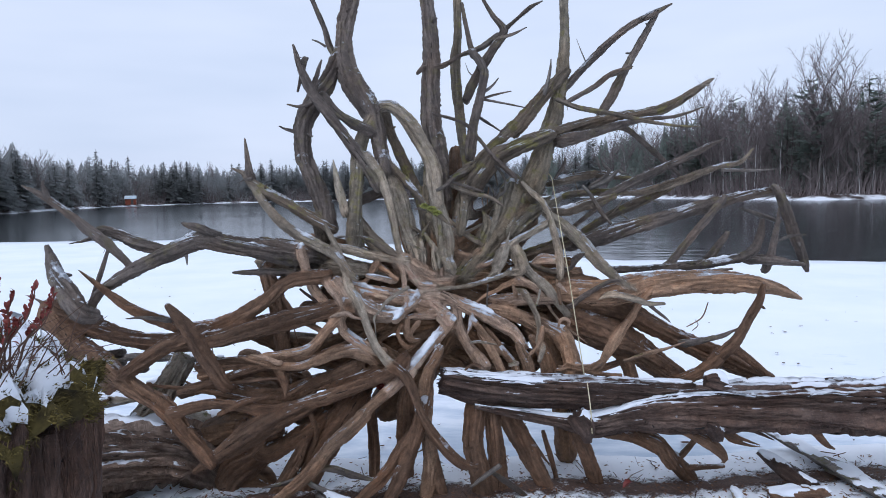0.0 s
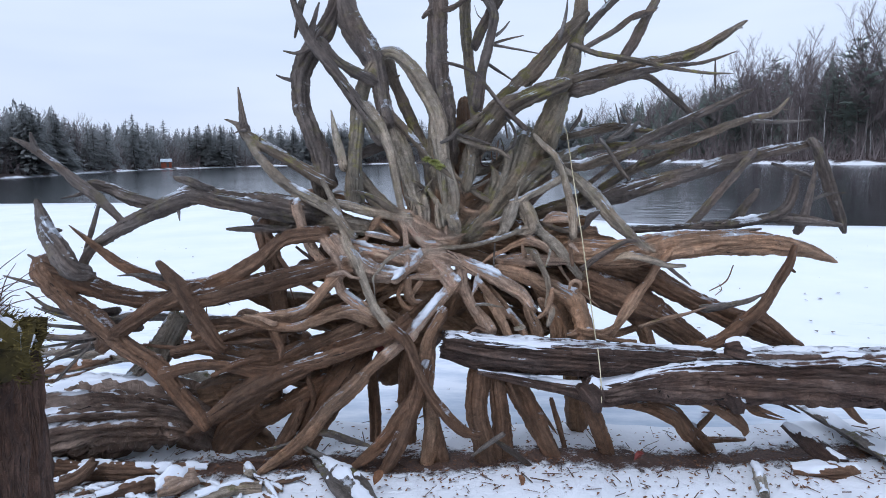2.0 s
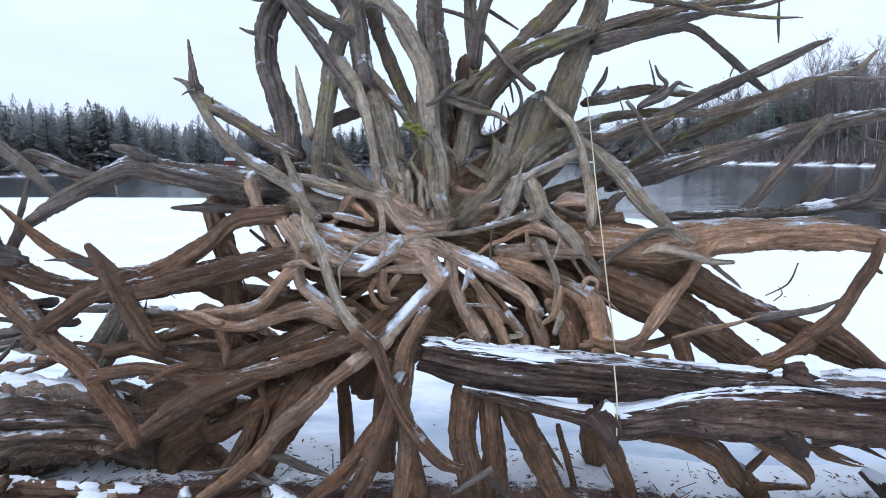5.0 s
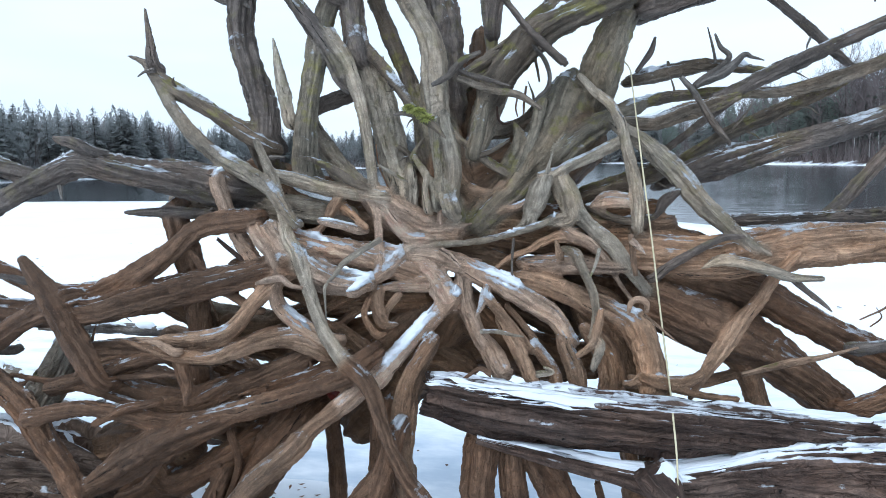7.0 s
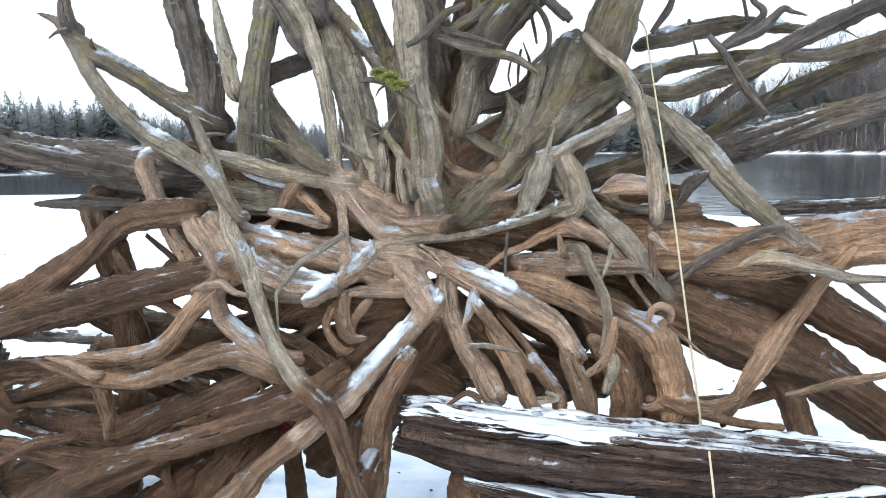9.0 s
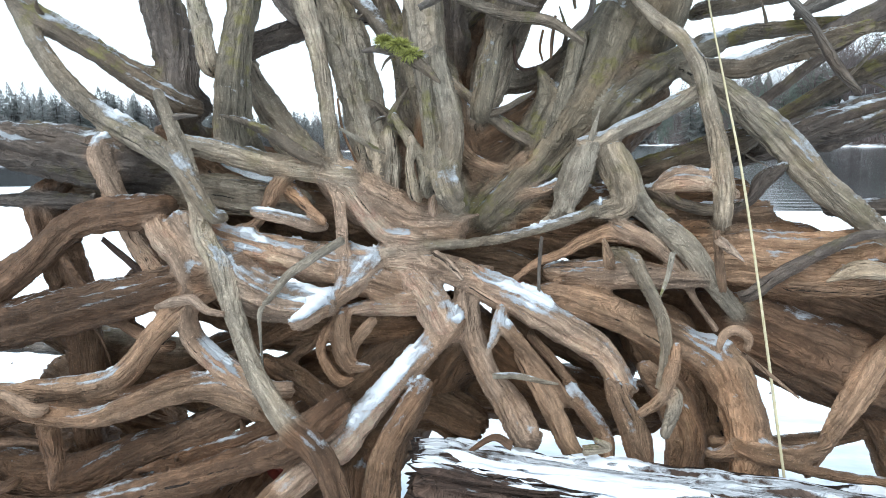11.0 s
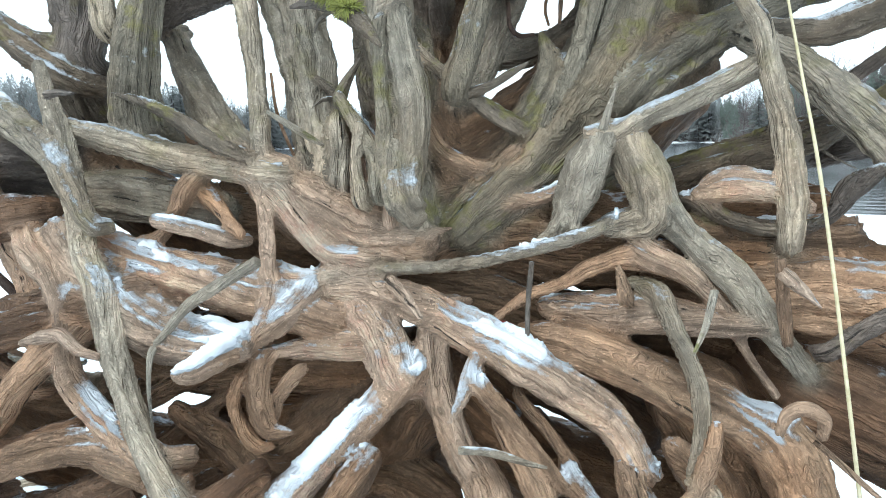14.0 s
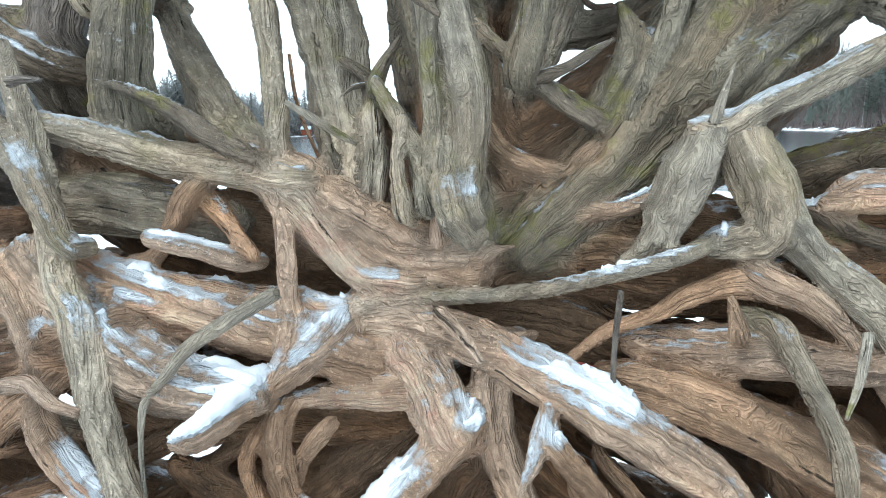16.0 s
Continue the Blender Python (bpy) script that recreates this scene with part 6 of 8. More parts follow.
limb(stump, "root", "brown", (-1.451, 3.200, 0.521, 0.0302), (-1.258, 3.231, 0.562, 0.0255), (-1.092, 3.263, 0.540, 0.0285), (-0.947, 3.294, 0.506, 0.0347), (-0.756, 3.326, 0.534, 0.0377), (-0.505, 3.357, 0.613, 0.0373), (-0.297, 3.389, 0.685, 0.0385), (-0.227, 3.420, 0.741, 0.0372))
limb(stump, "root", "brown", (-1.427, 3.300, 0.609, 0.0309), (-1.208, 3.333, 0.672, 0.0308), (-1.012, 3.367, 0.729, 0.0305), (-0.779, 3.400, 0.738, 0.0304))
limb(stump, "root", "brown", (-1.226, 3.360, 0.644, 0.0311), (-1.119, 3.385, 0.560, 0.0468), (-0.921, 3.410, 0.540, 0.0544), (-0.719, 3.435, 0.621, 0.0462), (-0.478, 3.460, 0.722, 0.0381))
limb(stump, "root", "brown", (-1.334, 3.340, 0.746, 0.0309), (-1.093, 3.367, 0.767, 0.0307), (-0.817, 3.393, 0.748, 0.0304), (-0.581, 3.420, 0.808, 0.0347))
limb(stump, "twig", "brown", (-1.621, 3.300, 0.647, 0.0085), (-1.298, 3.300, 0.615, 0.0142), (-1.070, 3.300, 0.568, 0.0154))
limb(stump, "twig", "grey", (-2.296, 3.300, 0.737, 0.0047), (-2.161, 3.300, 0.689, 0.0101), (-1.976, 3.300, 0.685, 0.0149), (-1.791, 3.300, 0.722, 0.0201))
limb(stump, "twig", "grey", (-2.302, 3.280, 0.543, 0.0039), (-2.059, 3.280, 0.616, 0.0088), (-1.824, 3.280, 0.675, 0.0173))
limb(stump, "twig", "grey", (-2.332, 3.400, 0.828, 0.0040), (-2.148, 3.400, 0.769, 0.0091), (-1.962, 3.400, 0.743, 0.0139))
limb(stump, "twig", "grey", (-2.395, 3.340, 0.645, 0.0048), (-2.201, 3.340, 0.665, 0.0076), (-1.991, 3.340, 0.659, 0.0114))
limb(stump, "twig", "grey", (-2.185, 3.260, 0.383, 0.0031), (-2.052, 3.260, 0.519, 0.0061), (-1.900, 3.260, 0.658, 0.0086))
limb(stump, "twig", "grey", (-2.293, 3.260, 0.462, 0.0031), (-2.055, 3.260, 0.498, 0.0046), (-1.731, 3.260, 0.563, 0.0059))
limb(stump, "root", "brown", (-1.121, 3.400, 0.349, 0.0553), (-1.021, 3.400, 0.230, 0.0553), (-0.890, 3.400, 0.279, 0.0469), (-0.716, 3.400, 0.391, 0.0462))
# legs
limb(stump, "root", "brown", (-0.538, 3.480, 0.453, 0.0830), (-0.678, 3.440, 0.255, 0.0794), (-0.764, 3.400, 0.080, 0.0596), (-0.813, 3.360, -0.103, 0.0362))
limb(stump, "root", "brown", (-0.725, 3.400, 0.411, 0.0211), (-0.826, 3.367, 0.194, 0.0342), (-0.924, 3.333, 0.037, 0.0343), (-1.030, 3.300, -0.063, 0.0163))
limb(stump, "root", "brown", (-0.976, 3.440, 0.237, 0.0502), (-1.182, 3.440, 0.119, 0.0895), (-1.281, 3.440, -0.018, 0.0708))
limb(stump, "root", "brown", (-0.443, 3.620, 0.410, 0.0288), (-0.425, 3.620, 0.198, 0.0324), (-0.426, 3.620, 0.003, 0.0328), (-0.395, 3.620, -0.153, 0.0277))
limb(stump, "root", "brown", (-0.220, 3.620, 0.483, 0.0433), (-0.238, 3.620, 0.209, 0.0524), (-0.249, 3.620, -0.028, 0.0494), (-0.249, 3.620, -0.159, 0.0428))
limb(stump, "root", "brown", (-0.099, 3.360, 0.495, 0.0338), (-0.165, 3.320, 0.275, 0.0385), (-0.225, 3.280, 0.133, 0.0369), (-0.308, 3.240, -0.021, 0.0277))
limb(stump, "root", "brown", (-0.124, 3.360, 0.407, 0.0233), (-0.214, 3.325, 0.289, 0.0324), (-0.304, 3.290, 0.158, 0.0325), (-0.393, 3.255, 0.073, 0.0294), (-0.456, 3.220, 0.031, 0.0156))
limb(stump, "twig", "grey", (-0.716, 3.260, 0.186, 0.0124), (-0.599, 3.247, 0.200, 0.0186), (-0.478, 3.233, 0.171, 0.0184), (-0.368, 3.220, 0.150, 0.0084))
limb(stump, "twig", "grey", (-0.767, 3.220, 0.185, 0.0072), (-0.691, 3.220, 0.117, 0.0122), (-0.575, 3.220, 0.067, 0.0122), (-0.470, 3.220, 0.026, 0.0059))
limb(stump, "twig", "grey", (-0.976, 3.220, 0.097, 0.0046), (-0.851, 3.220, 0.126, 0.0099), (-0.688, 3.220, 0.186, 0.0122))
limb(stump, "root", "brown", (0.191, 3.440, 0.462, 0.0496), (0.177, 3.420, 0.274, 0.0512), (0.216, 3.400, 0.108, 0.0559), (0.251, 3.380, -0.028, 0.0667))
limb(stump, "root", "brown", (0.286, 3.460, 0.421, 0.0405), (0.305, 3.447, 0.231, 0.0421), (0.320, 3.433, 0.060, 0.0484), (0.325, 3.420, -0.063, 0.0484))
limb(stump, "root", "brown", (0.381, 3.500, 0.411, 0.0599), (0.466, 3.480, 0.247, 0.0515), (0.542, 3.460, 0.093, 0.0450), (0.626, 3.440, -0.048, 0.0356))
limb(stump, "twig", "brown", (0.579, 3.550, 0.284, 0.0132), (0.628, 3.550, 0.108, 0.0146), (0.662, 3.550, -0.042, 0.0103))
limb(stump, "twig", "brown", (0.493, 3.500, 0.280, 0.0158), (0.549, 3.500, 0.204, 0.0116), (0.609, 3.500, 0.121, 0.0027))
limb(stump, "twig", "grey", (0.162, 3.280, 0.089, 0.0071), (0.248, 3.280, 0.157, 0.0119), (0.325, 3.280, 0.213, 0.0118))
limb(stump, "twig", "grey", (0.288, 3.320, 0.150, 0.0131), (0.388, 3.320, 0.081, 0.0180), (0.487, 3.320, -0.003, 0.0120))
limb(stump, "root", "brown", (0.746, 3.500, 0.389, 0.0358), (0.785, 3.527, 0.268, 0.0379), (0.837, 3.553, 0.123, 0.0438), (0.891, 3.580, -0.051, 0.0424))
limb(stump, "root", "brown", (-0.071, 3.400, 0.306, 0.0314), (-0.037, 3.400, 0.130, 0.0394), (-0.002, 3.400, -0.059, 0.0395))
limb(stump, "root", "dark", (0.842, 3.500, 0.323, 0.0306), (1.041, 3.550, 0.279, 0.0294), (1.223, 3.600, 0.187, 0.0312), (1.333, 3.650, 0.100, 0.0475), (1.434, 3.700, -0.020, 0.0499))
limb(stump, "root", "dark", (1.029, 3.600, 0.310, 0.0312), (1.223, 3.600, 0.232, 0.0406), (1.309, 3.600, 0.109, 0.0407))
limb(stump, "twig", "dark", (1.390, 3.660, 0.050, 0.0190), (1.520, 3.660, 0.056, 0.0158), (1.621, 3.660, 0.062, 0.0100))
limb(stump, "twig", "dark", (1.367, 3.640, 0.127, 0.0173), (1.427, 3.640, 0.196, 0.0158), (1.490, 3.640, 0.276, 0.0128))
limb(stump, "twig", "dark", (1.324, 3.500, 0.348, 0.0227), (1.469, 3.500, 0.272, 0.0333), (1.563, 3.500, 0.197, 0.0256), (1.570, 3.500, 0.153, 0.0082))
limb(stump, "twig", "dark", (1.548, 3.460, 0.342, 0.0253), (1.660, 3.460, 0.300, 0.0109), (1.746, 3.460, 0.268, 0.0034))
limb(stump, "twig", "dark", (1.694, 3.500, 0.350, 0.0123), (1.777, 3.500, 0.311, 0.0074), (1.838, 3.500, 0.281, 0.0025))
limb(stump, "twig", "dark", (1.958, 3.500, 0.384, 0.0179), (2.049, 3.500, 0.330, 0.0224), (2.111, 3.500, 0.262, 0.0164), (2.158, 3.500, 0.234, 0.0066))
limb(stump, "twig", "dark", (1.613, 3.500, 0.284, 0.0180), (1.696, 3.500, 0.252, 0.0082), (1.774, 3.500, 0.242, 0.0025))
# log
limb(log, "split_trunk", "split", (0.030, 3.400, 0.650, 0.080), (0.070, 3.410, 0.642, 0.088), (0.180, 3.425, 0.620, 0.094), (0.437, 3.451, 0.592, 0.1000), (0.712, 3.469, 0.580, 0.0980), (0.924, 3.486, 0.570, 0.0880), (1.115, 3.503, 0.560, 0.0820), (1.369, 3.520, 0.545, 0.0800))
limb(log, "split_trunk", "split", (0.195, 3.340, 0.521, 0.0125), (0.391, 3.364, 0.482, 0.0271), (0.641, 3.388, 0.432, 0.0418), (0.829, 3.412, 0.403, 0.0734), (0.999, 3.436, 0.434, 0.0778), (1.189, 3.460, 0.448, 0.0842))
limb(log, "split_trunk", "split", (0.893, 3.420, 0.413, 0.0420), (1.041, 3.440, 0.446, 0.0883), (1.230, 3.460, 0.470, 0.1283), (1.433, 3.480, 0.481, 0.1547), (1.700, 3.520, 0.473, 0.1586), (2.124, 3.560, 0.472, 0.1652), (2.477, 3.600, 0.471, 0.1700), (2.906, 3.685, 0.463, 0.1723), (3.475, 3.770, 0.475, 0.1740))
limb(log, "split_trunk", "dark", (1.458, 3.400, 0.427, 0.0618), (1.494, 3.400, 0.353, 0.0474), (1.503, 3.400, 0.321, 0.0268))
limb(log, "split_trunk", "dark", (0.734, 3.300, 0.479, 0.0509), (0.784, 3.300, 0.417, 0.0529), (0.793, 3.300, 0.344, 0.0204))
limb(log, "split_trunk", "dark", (1.441, 3.420, 0.642, 0.0309), (1.481, 3.420, 0.642, 0.0453), (1.522, 3.420, 0.627, 0.0412))
limb(log, "split_trunk", "dark", (2.207, 3.480, 0.424, 0.0518), (2.233, 3.480, 0.360, 0.0415), (2.240, 3.480, 0.322, 0.0145))
limb(left_log, "trunk", "furrowed", (-3.184, 2.950, 0.159, 0.1878), (-2.492, 3.075, 0.196, 0.1871), (-2.272, 3.200, 0.173, 0.1916), (-1.985, 3.275, 0.223, 0.2064), (-1.698, 3.350, 0.242, 0.1830), (-1.482, 3.425, 0.192, 0.1542), (-1.359, 3.500, 0.037, 0.0943))
limb(left_log, "trunk", "light", (-1.796, 3.500, 0.387, 0.0634), (-1.683, 3.525, 0.515, 0.0669), (-1.541, 3.550, 0.729, 0.0622))
# fine left roots
limb(stump, "root", "pale", (-0.775, 3.450, 1.370, 0.026), (-0.748, 3.480, 1.240, 0.028), (-0.715, 3.500, 1.140, 0.030), (-0.640, 3.470, 1.060, 0.029), (-0.590, 3.450, 1.010, 0.028))
limb(stump, "core", "core_shade", (0.560, 3.830, 0.860, 0.090), (0.670, 3.850, 0.640, 0.088), (0.720, 3.860, 0.350, 0.070), (0.740, 3.860, 0.050, 0.060))
limb(stump, "twig", "tan", (0.700, 3.700, 0.640, 0.014), (0.850, 3.780, 0.610, 0.021), (0.970, 3.850, 0.600, 0.021), (1.090, 3.850, 0.650, 0.018), (1.180, 3.830, 0.740, 0.016))
limb(stump, "core", "core_shade", (-1.300, 3.560, 0.560, 0.080), (-1.050, 3.540, 0.500, 0.100), (-0.820, 3.540, 0.440, 0.090), (-0.600, 3.560, 0.420, 0.060))
limb(stump, "core", "core_shade", (-1.150, 3.620, 0.900, 0.055), (-0.900, 3.640, 0.780, 0.070), (-0.650, 3.660, 0.700, 0.075))
limb(stump, "core", "core_shade", (-1.350, 3.500, 0.300, 0.090), (-1.180, 3.480, 0.360, 0.090), (-1.000, 3.470, 0.330, 0.075))
limb(stump, "twig", "grey", (-2.322, 3.380, 1.132, 0.0056), (-2.255, 3.380, 1.099, 0.0128), (-2.120, 3.380, 1.064, 0.0200), (-1.988, 3.380, 1.014, 0.0248))
limb(stump, "twig", "grey", (-2.501, 3.400, 1.009, 0.0057), (-2.293, 3.400, 0.956, 0.0118), (-2.118, 3.400, 0.937, 0.0176), (-1.982, 3.400, 0.909, 0.0200))
limb(stump, "twig", "grey", (-2.389, 3.420, 0.913, 0.0057), (-2.257, 3.420, 0.821, 0.0131), (-2.049, 3.420, 0.779, 0.0202), (-1.879, 3.420, 0.743, 0.0227))
limb(stump, "twig", "grey", (-2.500, 3.400, 0.749, 0.0058), (-2.180, 3.400, 0.717, 0.0107), (-1.935, 3.400, 0.709, 0.0176), (-1.730, 3.400, 0.709, 0.0200))
limb(stump, "twig", "grey", (-2.434, 3.360, 0.678, 0.0057), (-2.117, 3.360, 0.651, 0.0106), (-1.838, 3.360, 0.676, 0.0149))
limb(stump, "twig", "grey", (-2.299, 3.320, 0.451, 0.0043), (-2.123, 3.320, 0.593, 0.0082), (-1.929, 3.320, 0.723, 0.0126))
limb(stump, "twig", "grey", (-2.442, 3.340, 0.470, 0.0044), (-2.145, 3.340, 0.555, 0.0082), (-1.894, 3.340, 0.633, 0.0116))
limb(stump, "twig", "grey", (-2.322, 3.450, 0.813, 0.0071), (-2.147, 3.450, 0.769, 0.0154), (-1.898, 3.450, 0.792, 0.0228))
limb(stump, "twig", "dark", (-2.240, 3.300, 0.343, 0.0029), (-2.166, 3.300, 0.435, 0.0056), (-1.996, 3.300, 0.586, 0.0092))
limb(stump, "twig", "grey", (-2.468, 3.380, 0.569, 0.0044), (-2.210, 3.380, 0.611, 0.0082), (-1.961, 3.380, 0.645, 0.0106))
limb(stump, "twig", "brown", (-0.878, 3.420, 1.113, 0.0101), (-0.805, 3.420, 1.010, 0.0167), (-0.698, 3.420, 0.944, 0.0186), (-0.630, 3.420, 0.907, 0.0167))
limb(stump, "twig", "dark", (-0.793, 3.460, 1.160, 0.0069), (-0.704, 3.460, 1.089, 0.0086), (-0.646, 3.460, 1.041, 0.0060))
limb(stump, "twig", "light", (-1.293, 3.620, 0.844, 0.0171), (-1.058, 3.620, 0.866, 0.0208), (-0.722, 3.620, 0.846, 0.0169))
limb(stump, "twig", "brown", (-1.227, 3.311, 0.649, 0.0073), (-1.061, 3.312, 0.669, 0.0116), (-0.928, 3.312, 0.684, 0.0093), (-0.826, 3.313, 0.671, 0.0036))
limb(stump, "root", "brown", (-0.686, 3.360, 0.606, 0.0049), (-0.619, 3.385, 0.618, 0.0145), (-0.532, 3.410, 0.643, 0.0208), (-0.419, 3.435, 0.679, 0.0262), (-0.331, 3.460, 0.719, 0.0271))
limb(stump, "twig", "brown", (-0.886, 3.323, 0.724, 0.0244), (-0.848, 3.293, 0.652, 0.0209), (-0.838, 3.263, 0.596, 0.0059))
limb(stump, "twig", "brown", (-1.206, 3.240, 0.503, 0.0117), (-1.077, 3.240, 0.567, 0.0164), (-0.952, 3.240, 0.602, 0.0147))
limb(stump, "twig", "brown", (-0.726, 3.360, 0.455, 0.0135), (-0.701, 3.360, 0.346, 0.0118), (-0.760, 3.360, 0.201, 0.0101), (-0.841, 3.360, 0.072, 0.0083))
limb(stump, "twig", "brown", (-0.888, 3.260, 0.511, 0.0132), (-1.004, 3.260, 0.308, 0.0150), (-1.156, 3.260, 0.218, 0.0118))
limb(stump, "twig", "grey", (1.470, 3.900, 1.176, 0.0082), (1.604, 3.900, 1.179, 0.0118), (1.738, 3.900, 1.191, 0.0063))
limb(stump, "twig", "brown", (1.472, 3.900, 0.837, 0.0026), (1.562, 3.900, 0.895, 0.0039), (1.599, 3.900, 0.988, 0.0026))
limb(stump, "twig", "brown", (1.506, 3.900, 0.813, 0.0026), (1.540, 3.900, 0.848, 0.0026), (1.522, 3.900, 0.883, 0.0013))
limb(stump, "twig", "brown", (0.116, 3.440, 0.679, 0.0046), (0.182, 3.440, 0.727, 0.0078), (0.224, 3.440, 0.713, 0.0108))
limb(stump, "twig", "light", (0.403, 3.400, 0.760, 0.0047), (0.432, 3.400, 0.744, 0.0088), (0.383, 3.400, 0.733, 0.0112))


def rootlets():
    """Broken spurs and thin rootlets that stand off the larger roots."""
    rnd = random.Random(58)
    hosts = [m for m in MADE if m[0] is stump and m[1] in ("limb", "root") and m[2] in ("grey", "brown", "mossy") and 0.012 < m[3].rmean < 0.06]
    for k in range(120):
        owner, name, tone, lm = rnd.choice(hosts)
        i = rnd.randrange(2, max(3, len(lm.axis) - 2))
        p, tan = lm.axis[i], lm.axis[min(i + 2, len(lm.axis) - 1), :3] - lm.axis[max(i - 2, 0), :3]
        tan = tan / (np.linalg.norm(tan) + 1e-9)
        out = np.cross(tan, (rnd.uniform(-1, 1), rnd.uniform(-1, 1), rnd.uniform(-1, 1)))
        out = out / (np.linalg.norm(out) + 1e-9)
        if out[1] > 0.5 or p[2] < 0.15:
            continue
        d = out * 0.8 + tan * rnd.uniform(-0.2, 0.9)
        d = d / np.linalg.norm(d)
        L = rnd.choice((0.02, 0.03, 0.05, 0.08, 0.14)) * rnd.uniform(0.7, 1.2)
        r = min(p[3] * 0.3, rnd.uniform(0.0022, 0.0050) if L > 0.04 else rnd.uniform(0.005, 0.011))
        base = p[:3] + out * p[3] * 0.7
        bend = np.array((rnd.uniform(-1, 1), rnd.uniform(-1, 1), rnd.uniform(-1, 1))) * L * 0.16
        pts = [(*base, r * 1.3), (*(base + d * (L * 0.4 + p[3] * 0.3) + bend), r), (*(base + d * (L + p[3] * 0.3)), r * (0.3 if L > 0.04 else 0.6))]
        MADE.append((stump, "twig", tone, Limb(pts, seed=900 + k, flute=0.2)))
        MADE[-1][3].more_snow = 0.0


rootlets()
VOXEL = 0.0056
SNOWY = {"pale": 0.42, "light": 0.26, "trunk": 0.2, "grey": 0.26, "mossy": 0.20, "brown": 0.02, "tan": 0.10, "dark": 0.40, "furrowed": 0.36, "core_shade": 0.02}


def grown_skin(limbs):
    """One skin over limbs that have grown together: a blended distance field, walked in slabs, and its surface.
    Gives the points, four-cornered faces, the limb that each point belongs to and how strongly it is blended."""
    lo = np.min([l.axis[:, :3].min(0) - l.axis[:, 3].max() for l in limbs], axis=0) - 0.05
    hi = np.max([l.axis[:, :3].max(0) + l.axis[:, 3].max() for l in limbs], axis=0) + 0.05
    size = np.ceil((hi - lo) / VOXEL).astype(int) + 1
    gy, gz = lo[1] + np.arange(size[1]) * VOXEL, lo[2] + np.arange(size[2]) * VOXEL
    segs = []
    for l in limbs:
        ax = l.axis
        pick = list(range(0, len(ax) - 1, 2)) + [len(ax) - 1]
        segs.append((ax[pick].astype(np.float32), float(np.clip(0.45 * ax[:, 3].mean() + 0.003, 0.006, 0.024))))
    ids, pts, own, soft, quads = [], [], [], [], []
    wide = 56
    stride = (size[1] * size[2], size[2], 1)

    def span(a, b, ra, axis, n, o):
        i0 = int((min(a[axis], b[axis]) - ra - o) / VOXEL)
        i1 = int((max(a[axis], b[axis]) + ra - o) / VOXEL) + 2
        return max(0, i0), min(n, i1)

    for x0 in range(0, size[0] - 1, wide):
        nx = min(wide + 1, size[0] - x0)
        ox = lo[0] + x0 * VOXEL
        gx = ox + np.arange(nx) * VOXEL
        D = np.full((nx, size[1], size[2]), 0.06, np.float32)
        P = D.copy()
        O = np.full(D.shape, -1, np.int16)
        for k, (ax, blend) in enumerate(segs):
            if ax[:, 0].max() + 0.3 < gx[0] or ax[:, 0].min() - 0.3 > gx[-1]:
                continue
            boxes = []
            for a, b in zip(ax[:-1], ax[1:]):
                ra = max(a[3], b[3]) + 0.045
                bx = span(a, b, ra, 0, nx, ox), span(a, b, ra, 1, size[1], lo[1]), span(a, b, ra, 2, size[2], lo[2])
                if all(q[1] > q[0] for q in bx):
                    boxes.append((a, b, bx))
            if not boxes:
                continue
            m0 = [min(q[2][i][0] for q in boxes) for i in range(3)]
            m1 = [max(q[2][i][1] for q in boxes) for i in range(3)]
            L = np.full([m1[i] - m0[i] for i in range(3)], 0.06, np.float32)
            for a, b, bx in boxes:
                px = (gx[bx[0][0]:bx[0][1]] - a[0])[:, None, None].astype(np.float32)
                py = (gy[bx[1][0]:bx[1][1]] - a[1])[None, :, None].astype(np.float32)
                pz = (gz[bx[2][0]:bx[2][1]] - a[2])[None, None, :].astype(np.float32)
                e = b[:3] - a[:3]
                t = np.clip((px * e[0] + py * e[1] + pz * e[2]) / (float(e @ e) + 1e-9), 0, 1)
                d = np.sqrt((px - e[0] * t) ** 2 + (py - e[1] * t) ** 2 + (pz - e[2] * t) ** 2) - (a[3] + (b[3] - a[3]) * t)
                v = L[bx[0][0] - m0[0]:bx[0][1] - m0[0], bx[1][0] - m0[1]:bx[1][1] - m0[1], bx[2][0] - m0[2]:bx[2][1] - m0[2]]
                np.minimum(v, d, out=v)
            cut = tuple(slice(m0[i], m1[i]) for i in range(3))
            d0, p0 = D[cut], P[cut]
            h = np.maximum(blend - np.abs(d0 - L), 0) / blend
            D[cut] = np.minimum(d0, L) - h * h * blend * 0.25
            O[cut] = np.where(L < p0, k, O[cut])
            P[cut] = np.minimum(p0, L)
        inside = D < 0
        for axis in range(3):
            s0 = [slice(0, nx - 1), slice(1, size[1] - 1), slice(1, size[2] - 1)]
            s1 = list(s0)
            s1[axis] = slice(s0[axis].start + 1, s0[axis].stop + 1)
            idx = np.nonzero(inside[tuple(s0)] != inside[tuple(s1)])
            if not len(idx[0]):
                continue
            node = [idx[0], idx[1] + 1, idx[2] + 1]
            nxt = list(node)
            nxt[axis] = node[axis] + 1
            d0, d1 = D[tuple(node)], D[tuple(nxt)]
            pos = np.stack([gx[node[0]], gy[node[1]], gz[node[2]]], 1)
            pos[:, axis] += VOXEL * d0 / (d0 - d1)
            first = d0 < 0
            o = np.where(first, O[tuple(node)], O[tuple(nxt)])
            f = np.where(first, P[tuple(node)] - d0, P[tuple(nxt)] - d1)
            base = (node[0] + x0) * stride[0] + node[1] * stride[1] + node[2]
